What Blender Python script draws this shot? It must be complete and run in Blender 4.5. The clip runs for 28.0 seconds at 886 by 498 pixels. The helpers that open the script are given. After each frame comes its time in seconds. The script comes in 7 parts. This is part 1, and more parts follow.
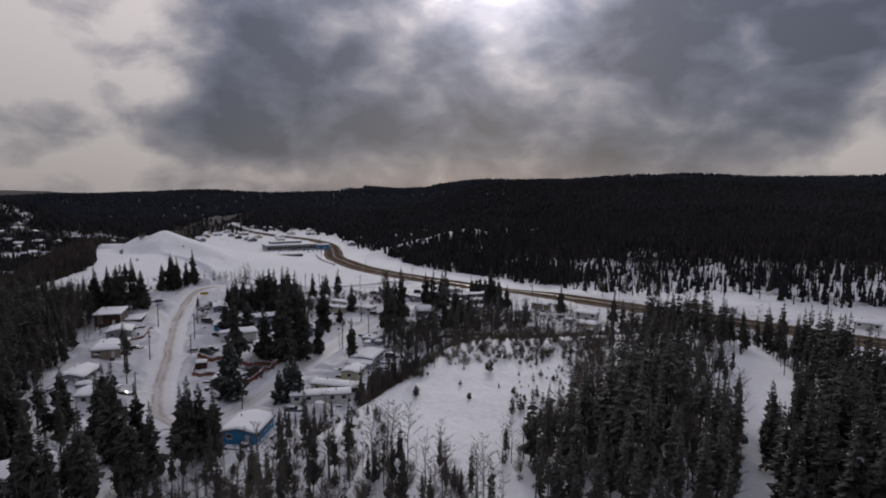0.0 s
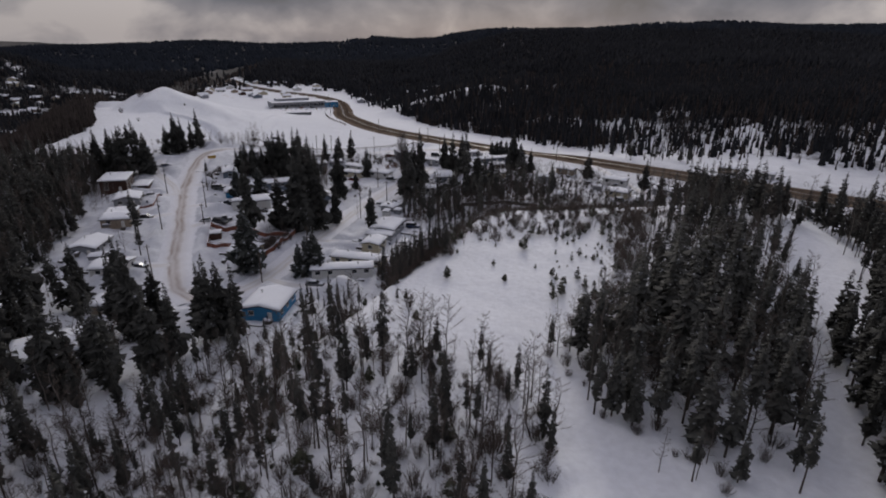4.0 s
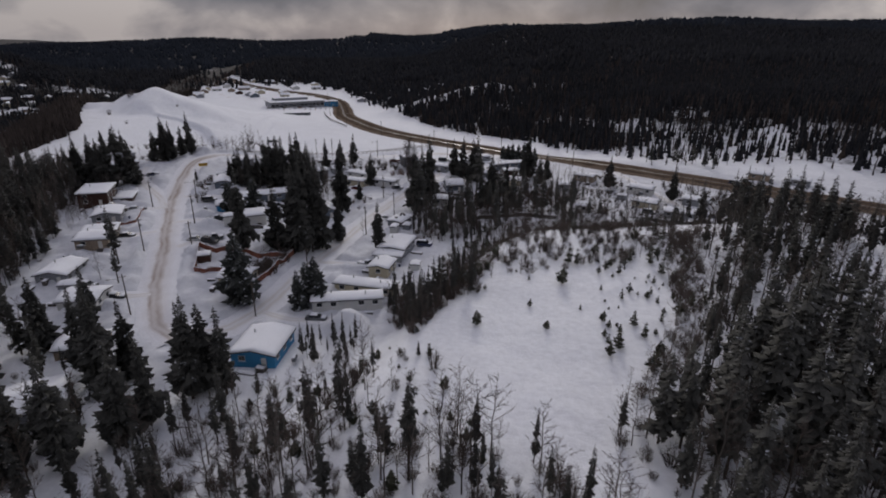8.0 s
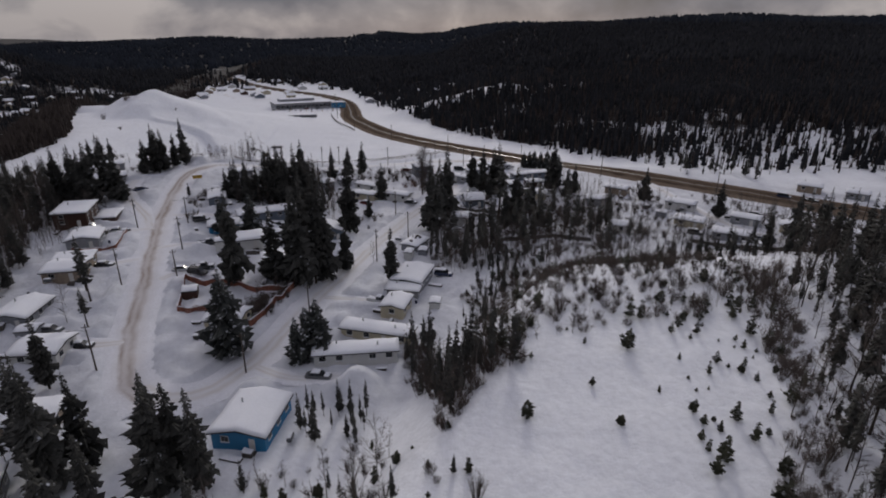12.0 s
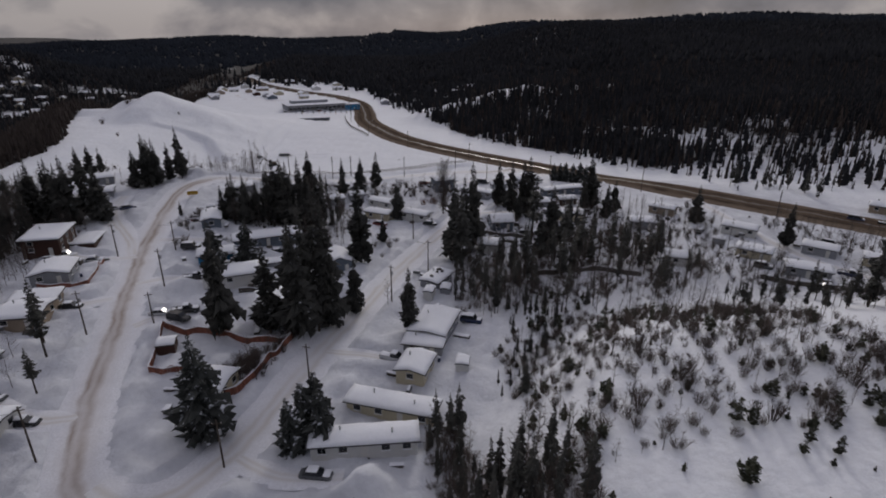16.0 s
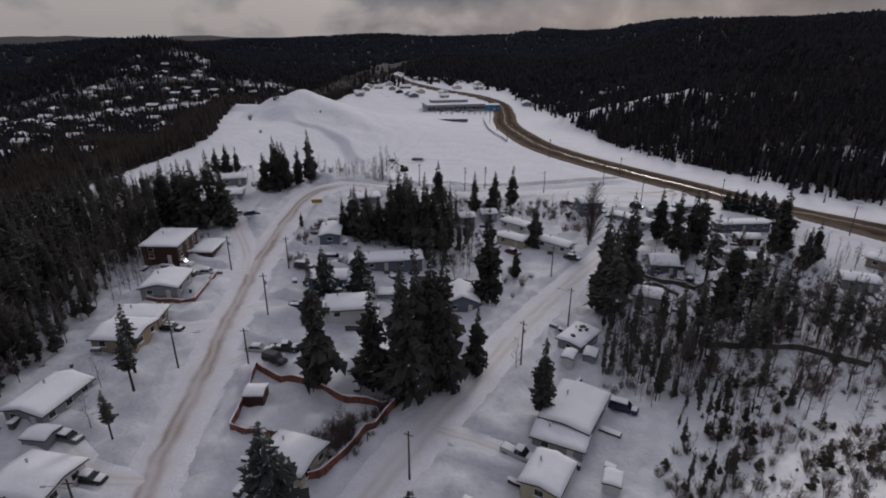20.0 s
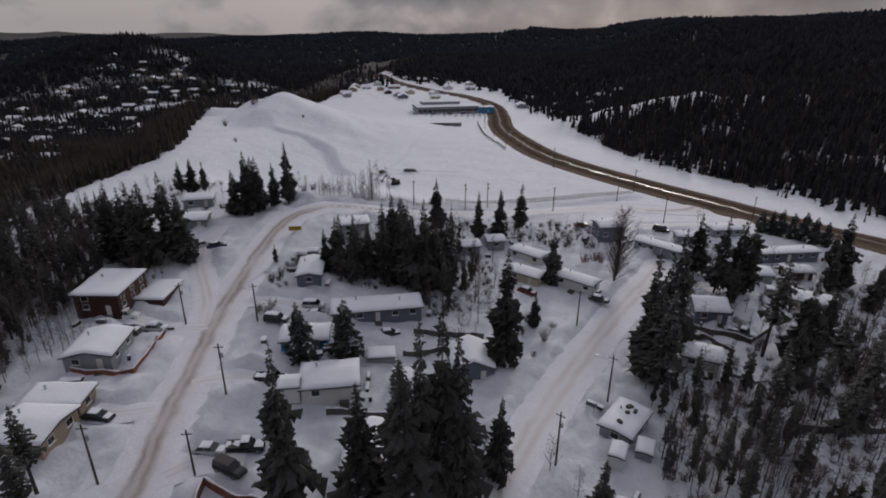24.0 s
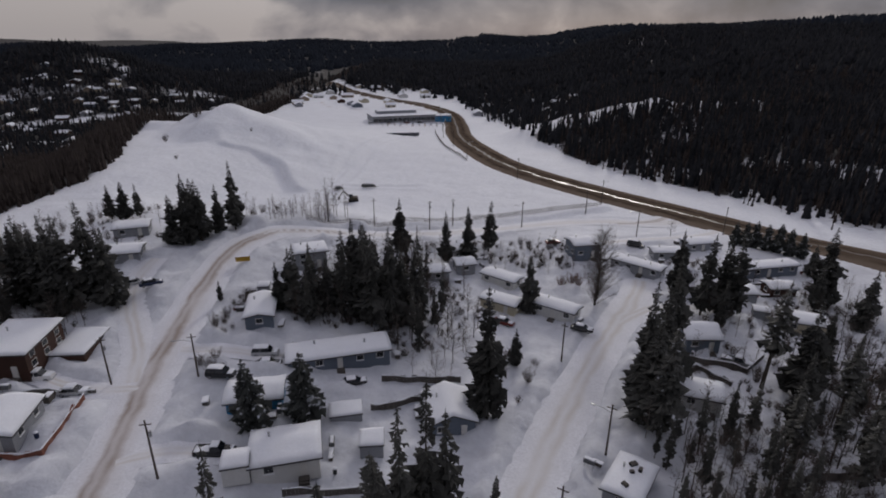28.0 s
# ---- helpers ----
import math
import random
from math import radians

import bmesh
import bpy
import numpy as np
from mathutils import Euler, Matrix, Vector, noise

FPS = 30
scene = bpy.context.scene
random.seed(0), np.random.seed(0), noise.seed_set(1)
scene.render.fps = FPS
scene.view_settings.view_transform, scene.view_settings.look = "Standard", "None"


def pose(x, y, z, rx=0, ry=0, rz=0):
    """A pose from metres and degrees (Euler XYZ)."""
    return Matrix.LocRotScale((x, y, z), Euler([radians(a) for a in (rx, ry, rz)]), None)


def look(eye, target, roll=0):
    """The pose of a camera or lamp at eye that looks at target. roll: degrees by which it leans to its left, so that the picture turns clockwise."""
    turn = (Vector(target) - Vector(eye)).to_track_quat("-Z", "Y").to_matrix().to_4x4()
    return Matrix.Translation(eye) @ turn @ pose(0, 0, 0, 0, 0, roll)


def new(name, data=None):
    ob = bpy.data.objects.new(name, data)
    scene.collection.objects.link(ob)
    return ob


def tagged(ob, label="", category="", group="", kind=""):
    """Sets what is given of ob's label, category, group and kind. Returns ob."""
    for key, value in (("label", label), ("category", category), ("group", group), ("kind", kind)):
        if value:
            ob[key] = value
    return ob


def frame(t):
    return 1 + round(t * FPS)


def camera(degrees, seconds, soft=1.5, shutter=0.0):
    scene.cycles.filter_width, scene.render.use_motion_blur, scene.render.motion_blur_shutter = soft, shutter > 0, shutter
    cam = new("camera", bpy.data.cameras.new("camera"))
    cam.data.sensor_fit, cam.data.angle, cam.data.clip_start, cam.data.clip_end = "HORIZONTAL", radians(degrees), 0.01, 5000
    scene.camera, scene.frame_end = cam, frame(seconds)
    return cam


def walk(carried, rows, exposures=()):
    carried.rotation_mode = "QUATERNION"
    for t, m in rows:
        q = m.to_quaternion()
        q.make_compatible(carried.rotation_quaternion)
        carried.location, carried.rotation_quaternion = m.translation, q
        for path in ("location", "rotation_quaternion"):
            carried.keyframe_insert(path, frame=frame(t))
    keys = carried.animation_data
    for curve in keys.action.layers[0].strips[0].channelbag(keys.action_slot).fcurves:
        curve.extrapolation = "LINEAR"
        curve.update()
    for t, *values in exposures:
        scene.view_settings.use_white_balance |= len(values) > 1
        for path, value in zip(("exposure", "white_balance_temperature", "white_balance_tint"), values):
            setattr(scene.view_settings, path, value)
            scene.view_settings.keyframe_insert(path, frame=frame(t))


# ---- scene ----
cam = camera(77.79, 28.0, soft=1.9)
# seconds, eye (x, y, z), then turn to the left, tilt and lean in degrees
PATH = [
    (0, 27.98, -30.67, 54.04, -1.03, -6.35, 0.68),
    (0.5, 27.55, -29.24, 54.03, -0.94, -6.31, 0.61),
    (1, 27.15, -27.82, 54.01, -0.88, -11.42, 0.54),
    (1.5, 26.71, -26.38, 54.02, -0.80, -18.42, 0.50),
    (2, 26.21, -24.86, 54.05, -0.64, -21.00, 0.45),
    (2.5, 25.64, -23.29, 54.09, -0.36, -21.10, 0.45),
    (3, 25.04, -21.63, 54.12, -0.22, -21.09, 0.57),
    (3.5, 24.41, -19.91, 54.14, -0.10, -21.02, 0.66),
    (5.5, 21.94, -11.62, 54.15, -0.27, -21.13, 0.67),
    (6, 21.33, -9.32, 54.14, -0.29, -21.16, 0.65),
    (6.5, 20.78, -6.95, 54.13, -0.29, -21.17, 0.62),
    (7, 20.25, -4.44, 54.11, -0.27, -21.20, 0.63),
    (7.5, 19.72, -1.78, 54.09, -0.25, -21.28, 0.49),
    (8, 19.20, 0.96, 54.05, -0.21, -21.31, 0.53),
    (8.5, 18.69, 3.66, 54.02, -0.12, -21.31, 0.47),
    (9, 18.18, 6.24, 53.97, 0.02, -21.30, 0.44),
    (9.5, 17.68, 8.87, 53.91, 0.04, -21.24, 0.43),
    (10, 17.15, 11.59, 53.89, -0.00, -21.22, 0.45),
    (10.5, 16.67, 14.41, 53.92, -0.02, -21.29, 0.47),
    (11, 16.22, 17.34, 54.00, 0.12, -21.37, 0.42),
    (11.5, 15.80, 20.29, 54.07, 0.36, -21.44, 0.34),
    (12, 15.41, 23.29, 54.17, 0.62, -21.51, 0.30),
    (12.5, 14.98, 26.38, 54.28, 0.87, -21.52, 0.32),
    (14.5, 13.35, 38.57, 54.28, 1.70, -21.43, 0.36),
    (15, 12.87, 41.60, 54.22, 1.80, -21.51, 0.33),
    (15.5, 12.42, 44.66, 54.21, 1.94, -21.59, 0.27),
    (16, 12.01, 47.76, 54.23, 2.15, -21.62, 0.29),
    (16.5, 11.60, 50.87, 54.27, 2.32, -21.63, 0.28),
    (17, 11.18, 54.01, 54.33, 6.45, -21.70, 0.28),
    (17.5, 10.69, 57.17, 54.39, 15.37, -21.80, 0.32),
    (18, 10.08, 60.31, 54.40, 16.66, -21.78, 0.29),
    (18.5, 9.35, 63.44, 54.37, 16.57, -21.78, 0.23),
    (19, 8.50, 66.59, 54.31, 16.51, -21.79, 0.17),
    (19.5, 7.52, 69.71, 54.24, 16.42, -21.78, 0.21),
    (20, 6.44, 72.82, 54.18, 16.26, -21.85, 0.21),
    (20.5, 5.28, 75.86, 54.09, 16.03, -21.89, 0.24),
    (21, 4.12, 78.91, 54.04, 15.86, -21.94, 0.28),
    (21.5, 2.90, 81.97, 54.02, 15.72, -22.00, 0.30),
    (23.5, -2.45, 93.79, 54.02, 15.09, -21.98, 0.53),
    (24, -3.79, 96.76, 54.03, 14.95, -22.00, 0.48),
    (24.5, -5.11, 99.83, 54.04, 14.90, -22.03, 0.48),
    (25, -6.26, 102.70, 54.04, 14.91, -21.98, 0.47),
    (25.5, -7.19, 105.15, 54.06, 14.81, -22.02, 0.37),
    (26, -7.89, 107.01, 54.07, 13.95, -22.30, 0.45),
    (26.5, -8.37, 108.16, 54.05, 12.62, -22.51, 0.70),
    (27, -8.65, 108.71, 54.02, 11.19, -22.51, 0.71),
    (27.5, -8.80, 108.86, 54.03, 10.36, -21.77, 0.61),
    (28, -8.90, 108.91, 54.06, 10.26, -21.32, 0.42),
]


def aim(x, y, z, turn, tilt, lean):
    a, b = radians(turn), radians(tilt)
    way = Vector((-math.sin(a) * math.cos(b), math.cos(a) * math.cos(b), math.sin(b)))
    return look((x, y, z), Vector((x, y, z)) + way, lean)


walk(cam, [(r[0], aim(*r[1:])) for r in PATH], exposures=[(0.0, 0.0), (3.0, 0.06), (10.0, 0.06), (15.0, -0.12), (21.0, -0.04), (28.0, -0.02)])

# ==== world ====
SUN_AZ, SUN_EL = 6.5, 21.0
SUN_WAY = Vector((math.sin(radians(SUN_AZ)) * math.cos(radians(SUN_EL)), math.cos(radians(SUN_AZ)) * math.cos(radians(SUN_EL)), math.sin(radians(SUN_EL))))


def build_sky():
    w = bpy.data.worlds.new("winter_sky")
    scene.world = w
    w.use_nodes = True
    nt = w.node_tree
    nt.nodes.clear()
    N, L = nt.nodes.new, nt.links.new

    def math_node(op, a, b=None):
        n = N("ShaderNodeMath")
        n.operation = op
        for i, v in enumerate((a, b)):
            if v is None:
                continue
            if isinstance(v, (int, float)):
                n.inputs[i].default_value = v
            else:
                L(v, n.inputs[i])
        return n.outputs[0]

    sky = N("ShaderNodeTexSky")
    sky.sky_type, sky.sun_disc = "NISHITA", False
    sky.sun_elevation, sky.sun_rotation = radians(SUN_EL), radians(SUN_AZ)
    co = N("ShaderNodeTexCoord")
    sep = N("ShaderNodeSeparateXYZ")
    L(co.outputs["Generated"], sep.inputs[0])
    # cloud masses, drawn out along the horizon
    up = math_node("MAXIMUM", sep.outputs[2], 0.0)
    az = math_node("ARCTAN2", sep.outputs[0], sep.outputs[1])

    def step(v, a, b):
        n = N("ShaderNodeMapRange")
        n.interpolation_type = "SMOOTHSTEP"
        n.inputs[1].default_value, n.inputs[2].default_value = a, b
        L(v, n.inputs[0])
        return n.outputs[0]

    def clouds_at(scale, detail, rough, warp, stretch, shift):
        v, n = N("ShaderNodeCombineXYZ"), N("ShaderNodeTexNoise")
        L(math_node("ADD", sep.outputs[0], shift), v.inputs[0])
        L(sep.outputs[1], v.inputs[1])
        L(math_node("MULTIPLY", sep.outputs[2], stretch), v.inputs[2])
        n.inputs["Scale"].default_value, n.inputs["Detail"].default_value, n.inputs["Roughness"].default_value = scale, detail, rough
        n.inputs["Distortion"].default_value = warp
        L(v.outputs[0], n.inputs["Vector"])
        return n.outputs[0]

    big = clouds_at(2.3, 3.0, 0.45, 0.4, 1.7, 4.3)
    small = clouds_at(8.0, 6.0, 0.5, 0.2, 1.6, 1.2)
    mixed = math_node("ADD", math_node("MULTIPLY", big, 0.55), math_node("MULTIPLY", small, 0.45))
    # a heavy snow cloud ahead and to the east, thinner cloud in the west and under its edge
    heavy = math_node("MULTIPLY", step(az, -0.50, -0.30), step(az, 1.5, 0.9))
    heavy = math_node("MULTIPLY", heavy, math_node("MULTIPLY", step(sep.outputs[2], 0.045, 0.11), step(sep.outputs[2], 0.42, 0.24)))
    thin = math_node("MULTIPLY", step(az, -0.30, -0.50), step(az, -1.6, -1.0))
    low = math_node("MULTIPLY", step(sep.outputs[2], 0.075, 0.02), math_node("MULTIPLY", step(az, 1.4, 0.9), step(az, -0.5, -0.3)))
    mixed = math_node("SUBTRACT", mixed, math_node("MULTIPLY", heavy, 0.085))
    mixed = math_node("ADD", mixed, math_node("ADD", math_node("MULTIPLY", thin, 0.09), math_node("MULTIPLY", low, 0.06)))
    ramp = N("ShaderNodeValToRGB")
    e = ramp.color_ramp.elements
    e[0].position, e[0].color = 0.38, (0.105, 0.120, 0.155, 1)
    e[1].position, e[1].color = 0.62, (0.80, 0.765, 0.72, 1)
    for at, colour in ((0.45, (0.18, 0.20, 0.25)), (0.53, (0.36, 0.365, 0.392))):
        e.new(at).color = (*colour, 1)
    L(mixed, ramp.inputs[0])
    # the hidden sun brightens the clouds round it
    dot = N("ShaderNodeVectorMath")
    dot.operation = "DOT_PRODUCT"
    L(co.outputs["Generated"], dot.inputs[0])
    dot.inputs[1].default_value = SUN_WAY
    near = math_node("POWER", math_node("MAXIMUM", dot.outputs["Value"], 0.0), 120.0)
    wide = math_node("POWER", math_node("MAXIMUM", dot.outputs["Value"], 0.0), 7.0)
    glow = math_node("ADD", math_node("ADD", math_node("MULTIPLY", near, 1.9), math_node("MULTIPLY", wide, 0.40)), 0.80)
    # an overcast sky is about three times as bright overhead as at the horizon
    glow = math_node("MULTIPLY", glow, math_node("ADD", 0.94, math_node("MULTIPLY", up, 2.1)))
    warm = N("ShaderNodeMix")
    warm.data_type, warm.blend_type = "RGBA", "MULTIPLY"
    warm.inputs[0].default_value = 1.0
    L(ramp.outputs[0], warm.inputs[6])
    tint = N("ShaderNodeCombineXYZ")
    L(math_node("MULTIPLY", glow, 1.05), tint.inputs[0])
    L(glow, tint.inputs[1])
    L(math_node("MULTIPLY", glow, 1.07), tint.inputs[2])
    L(tint.outputs[0], warm.inputs[7])
    # a pale strip under the cloud edge along the horizon
    strip = math_node("POWER", math_node("SUBTRACT", 1.0, math_node("MINIMUM", math_node("MULTIPLY", up, 5.0), 1.0)), 2.0)
    pale = N("ShaderNodeMix")
    pale.data_type = "RGBA"
    L(math_node("MULTIPLY", strip, 0.10), pale.inputs[0])
    L(warm.outputs[2], pale.inputs[6])
    pale.inputs[7].default_value = (0.47, 0.475, 0.50, 1)
    clouds, clear, both, out = N("ShaderNodeBackground"), N("ShaderNodeBackground"), N("ShaderNodeMixShader"), N("ShaderNodeOutputWorld")
    L(pale.outputs[2], clouds.inputs[0])
    clouds.inputs[1].default_value = 0.56
    L(sky.outputs[0], clear.inputs[0])
    clear.inputs[1].default_value = 0.06
    both.inputs[0].default_value = 0.95
    L(clear.outputs[0], both.inputs[1])
    L(clouds.outputs[0], both.inputs[2])
    L(both.outputs[0], out.inputs[0])


build_sky()
sun = new("sun", bpy.data.lights.new("sun", "SUN"))
sun.data.energy, sun.data.angle, sun.data.color = 0.95, radians(11), (1.0, 0.94, 0.87)
sun.matrix_world = look(SUN_WAY * 100, (0, 0, 0))


# ==== materials ====
def material(name, colour, rough=0.8, vary=0.15, scale=1.0, bump_h=0.0, bump_scale=None, metal=0.0, second=None, spec=0.3, per_object=0.0):
    """A surface with variation at two scales; second: a colour that takes over in patches."""
    m = bpy.data.materials.new(name)
    m.use_nodes = True
    nt = m.node_tree
    N, L = nt.nodes.new, nt.links.new
    b = nt.nodes["Principled BSDF"]
    b.inputs["Roughness"].default_value, b.inputs["Metallic"].default_value = rough, metal
    b.inputs["Specular IOR Level"].default_value = spec
    co = N("ShaderNodeTexCoord")
    coarse, fine = N("ShaderNodeTexNoise"), N("ShaderNodeTexNoise")
    coarse.inputs["Scale"].default_value, coarse.inputs["Detail"].default_value = 0.35 * scale, 4.0
    fine.inputs["Scale"].default_value, fine.inputs["Detail"].default_value = 4.0 * scale, 5.0
    for n in (coarse, fine):
        L(co.outputs["Object"], n.inputs["Vector"])
    mix = N("ShaderNodeMix")
    mix.data_type = "RGBA"
    L(coarse.outputs[0], mix.inputs[0])
    mix.inputs[6].default_value = (*[c * (1 - vary) for c in colour], 1)
    mix.inputs[7].default_value = (*[min(1, c * (1 + vary)) for c in colour], 1)
    top = mix.outputs[2]
    grain = N("ShaderNodeMix")
    grain.data_type, grain.blend_type = "RGBA", "MULTIPLY"
    grain.inputs[0].default_value = 1.0
    mr = N("ShaderNodeMapRange")
    mr.inputs[1].default_value, mr.inputs[2].default_value, mr.inputs[3].default_value, mr.inputs[4].default_value = 0.3, 0.7, 1 - vary, 1 + vary * 0.6
    L(fine.outputs[0], mr.inputs[0])
    L(top, grain.inputs[6])
    L(mr.outputs[0], grain.inputs[7])
    top = grain.outputs[2]
    if second:
        r = N("ShaderNodeMapRange")
        r.inputs[1].default_value, r.inputs[2].default_value = second[1], second[1] + 0.12
        pat = N("ShaderNodeTexNoise")
        pat.inputs["Scale"].default_value, pat.inputs["Detail"].default_value = second[2], 6.0
        L(co.outputs["Object"], pat.inputs["Vector"])
        L(pat.outputs[0], r.inputs[0])
        s = N("ShaderNodeMix")
        s.data_type = "RGBA"
        L(r.outputs[0], s.inputs[0])
        L(top, s.inputs[6])
        s.inputs[7].default_value = (*second[0], 1)
        top = s.outputs[2]
    if per_object:
        info, r = N("ShaderNodeObjectInfo"), N("ShaderNodeMapRange")
        r.inputs[3].default_value, r.inputs[4].default_value = 1 - per_object, 1 + per_object
        L(info.outputs["Random"], r.inputs[0])
        o = N("ShaderNodeMix")
        o.data_type, o.blend_type = "RGBA", "MULTIPLY"
        o.inputs[0].default_value = 1.0
        L(top, o.inputs[6])
        L(r.outputs[0], o.inputs[7])
        top = o.outputs[2]
    L(top, b.inputs["Base Color"])
    if bump_h:
        bn, bp = N("ShaderNodeTexNoise"), N("ShaderNodeBump")
        bn.inputs["Scale"].default_value, bn.inputs["Detail"].default_value, bn.inputs["Roughness"].default_value = bump_scale or 2.0, 7.0, 0.62
        L(co.outputs["Object"], bn.inputs["Vector"])
        bp.inputs["Strength"].default_value, bp.inputs["Distance"].default_value = 1.0, bump_h
        L(bn.outputs[0], bp.inputs["Height"])
        L(bp.outputs[0], b.inputs["Normal"])
    return m


def snowy(m, amount, size):
    """Snow held on the upper sides of a material, in patches."""
    nt = m.node_tree
    N, L = nt.nodes.new, nt.links.new
    b = nt.nodes["Principled BSDF"]
    old = b.inputs["Base Color"].links[0].from_socket
    geo, sep, no, add, r, mix = N("ShaderNodeNewGeometry"), N("ShaderNodeSeparateXYZ"), N("ShaderNodeTexNoise"), N("ShaderNodeMath"), N("ShaderNodeMapRange"), N("ShaderNodeMix")
    L(geo.outputs["True Normal"], sep.inputs[0])
    no.inputs["Scale"].default_value, no.inputs["Detail"].default_value = size, 4.0
    L(geo.outputs["Position"], no.inputs["Vector"])
    ab = N("ShaderNodeMath")
    ab.operation = "ABSOLUTE"
    L(sep.outputs[2], ab.inputs[0])
    add.operation = "MULTIPLY"
    L(ab.outputs[0], add.inputs[0])
    L(no.outputs[0], add.inputs[1])
    r.inputs[1].default_value, r.inputs[2].default_value = 0.62 - amount, 0.74 - amount
    L(add.outputs[0], r.inputs[0])
    mix.data_type = "RGBA"
    L(r.outputs[0], mix.inputs[0])
    L(old, mix.inputs[6])
    mix.inputs[7].default_value = (0.72, 0.75, 0.80, 1)
    L(mix.outputs[2], b.inputs["Base Color"])
    return m


SNOW_ROOF = material("roof_snow", (0.82, 0.84, 0.88), 0.75, 0.05, 1.0, 0.05, 1.6)
SNOW_PILE = material("piled_snow", (0.78, 0.80, 0.84), 0.8, 0.07, 1.0, 0.12, 1.2)
NEEDLES = snowy(material("spruce_needles", (0.058, 0.058, 0.052), 0.85, 0.4, 1.2, per_object=0.35), 0.055, 1.3)
NEEDLES_SNOWY = snowy(material("snowy_needles", (0.050, 0.054, 0.050), 0.8, 0.3, 1.2, per_object=0.2), 0.14, 1.2)
PINE = snowy(material("pine_needles", (0.055, 0.058, 0.038), 0.8, 0.3, 1.2, per_object=0.35), 0.06, 1.4)
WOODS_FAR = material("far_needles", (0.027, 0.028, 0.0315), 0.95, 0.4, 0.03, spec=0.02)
# distance haze is put into this needle colour as a blue tint
WOODS_RIDGE = material("far_haze_blue_needles", (0.020, 0.024, 0.032), 0.95, 0.35, 0.01, spec=0.02)
WOODS_BARE = material("far_bare_woods", (0.052, 0.043, 0.039), 0.95, 0.4, 0.08, spec=0.02)
BARK = material("dark_bark", (0.060, 0.048, 0.038), 0.9, 0.3, 3.0, 0.02, 8.0, per_object=0.25)
TWIG = material("bare_twigs", (0.085, 0.068, 0.060), 0.9, 0.25, 2.0, per_object=0.3)
ASPEN = material("aspen_bark", (0.15, 0.135, 0.12), 0.85, 0.3, 3.0, per_object=0.3)
RED_TWIG = material("rusty_twigs", (0.15, 0.085, 0.06), 0.9, 0.25, 2.0)
GREY_WOOD = material("weathered_wood", (0.10, 0.09, 0.08), 0.85, 0.25, 2.0, 0.01, 12.0, per_object=0.2)
RED_FENCE = material("red_brown_fence_paint", (0.22, 0.085, 0.055), 0.7, 0.25, 2.0, 0.01, 10.0, per_object=0.25)
POLE_WOOD = material("utility_pole_wood", (0.085, 0.068, 0.055), 0.9, 0.3, 2.0, 0.01, 8.0)
SHINGLE = material("dark_shingles", (0.07, 0.068, 0.07), 0.9, 0.25, 2.0, 0.02, 6.0)
GLASS = material("window_glass", (0.015, 0.018, 0.022), 0.16, 0.1, 1.0, spec=0.6)
FRAME = material("window_frame_paint", (0.62, 0.61, 0.58), 0.5, 0.08, 3.0)
METAL = material("galvanised_metal", (0.38, 0.39, 0.40), 0.4, 0.15, 2.0, metal=0.8)
RUBBER = material("tyre_rubber", (0.018, 0.018, 0.019), 0.85, 0.2, 5.0)
CHROME = material("wheel_rim_metal", (0.45, 0.45, 0.46), 0.45, 0.1, 5.0, metal=0.9)
RED_LENS = material("red_lamp_lens", (0.25, 0.01, 0.01), 0.25, 0.1, 5.0)
CLEAR_LENS = material("headlight_lens", (0.5, 0.5, 0.5), 0.35, 0.1, 5.0)
WALLS = {
    "white": material("white_siding", (0.60, 0.60, 0.58), 0.6, 0.1, 1.5, 0.01, 5.0),
    "cream": material("cream_siding", (0.50, 0.45, 0.33), 0.65, 0.12, 1.5, 0.01, 5.0),
    "grey": material("grey_siding", (0.26, 0.27, 0.29), 0.65, 0.14, 1.5, 0.01, 5.0),
    "blue": material("bright_blue_siding", (0.035, 0.21, 0.40), 0.55, 0.14, 1.5, 0.01, 5.0),
    "slate": material("slate_blue_siding", (0.125, 0.15, 0.185), 0.6, 0.14, 1.5, 0.01, 5.0),
    "brown": material("stained_wood_siding", (0.055, 0.026, 0.018), 0.7, 0.3, 2.0, 0.02, 5.0),
    "tan": material("tan_siding", (0.30, 0.24, 0.18), 0.65, 0.15, 1.5, 0.01, 5.0),
}
PAINTS = {
    "black": material("black_car_paint", (0.012, 0.012, 0.014), 0.25, 0.1, 1.0, spec=0.5),
    "silver": material("silver_car_paint", (0.40, 0.41, 0.42), 0.3, 0.08, 1.0, metal=0.4),
    "white": material("white_car_paint", (0.68, 0.68, 0.67), 0.3, 0.06, 1.0),
    "red": material("dark_red_car_paint", (0.13, 0.018, 0.015), 0.28, 0.1, 1.0),
    "blue": material("navy_car_paint", (0.018, 0.03, 0.075), 0.28, 0.1, 1.0),
    "grey": material("grey_car_paint", (0.11, 0.115, 0.12), 0.3, 0.1, 1.0),
    "machine": material("dull_machine_paint", (0.07, 0.055, 0.035), 0.5, 0.3, 1.5),
    "yellow": material("yellow_machine_paint", (0.45, 0.28, 0.03), 0.45, 0.2, 1.5),
}


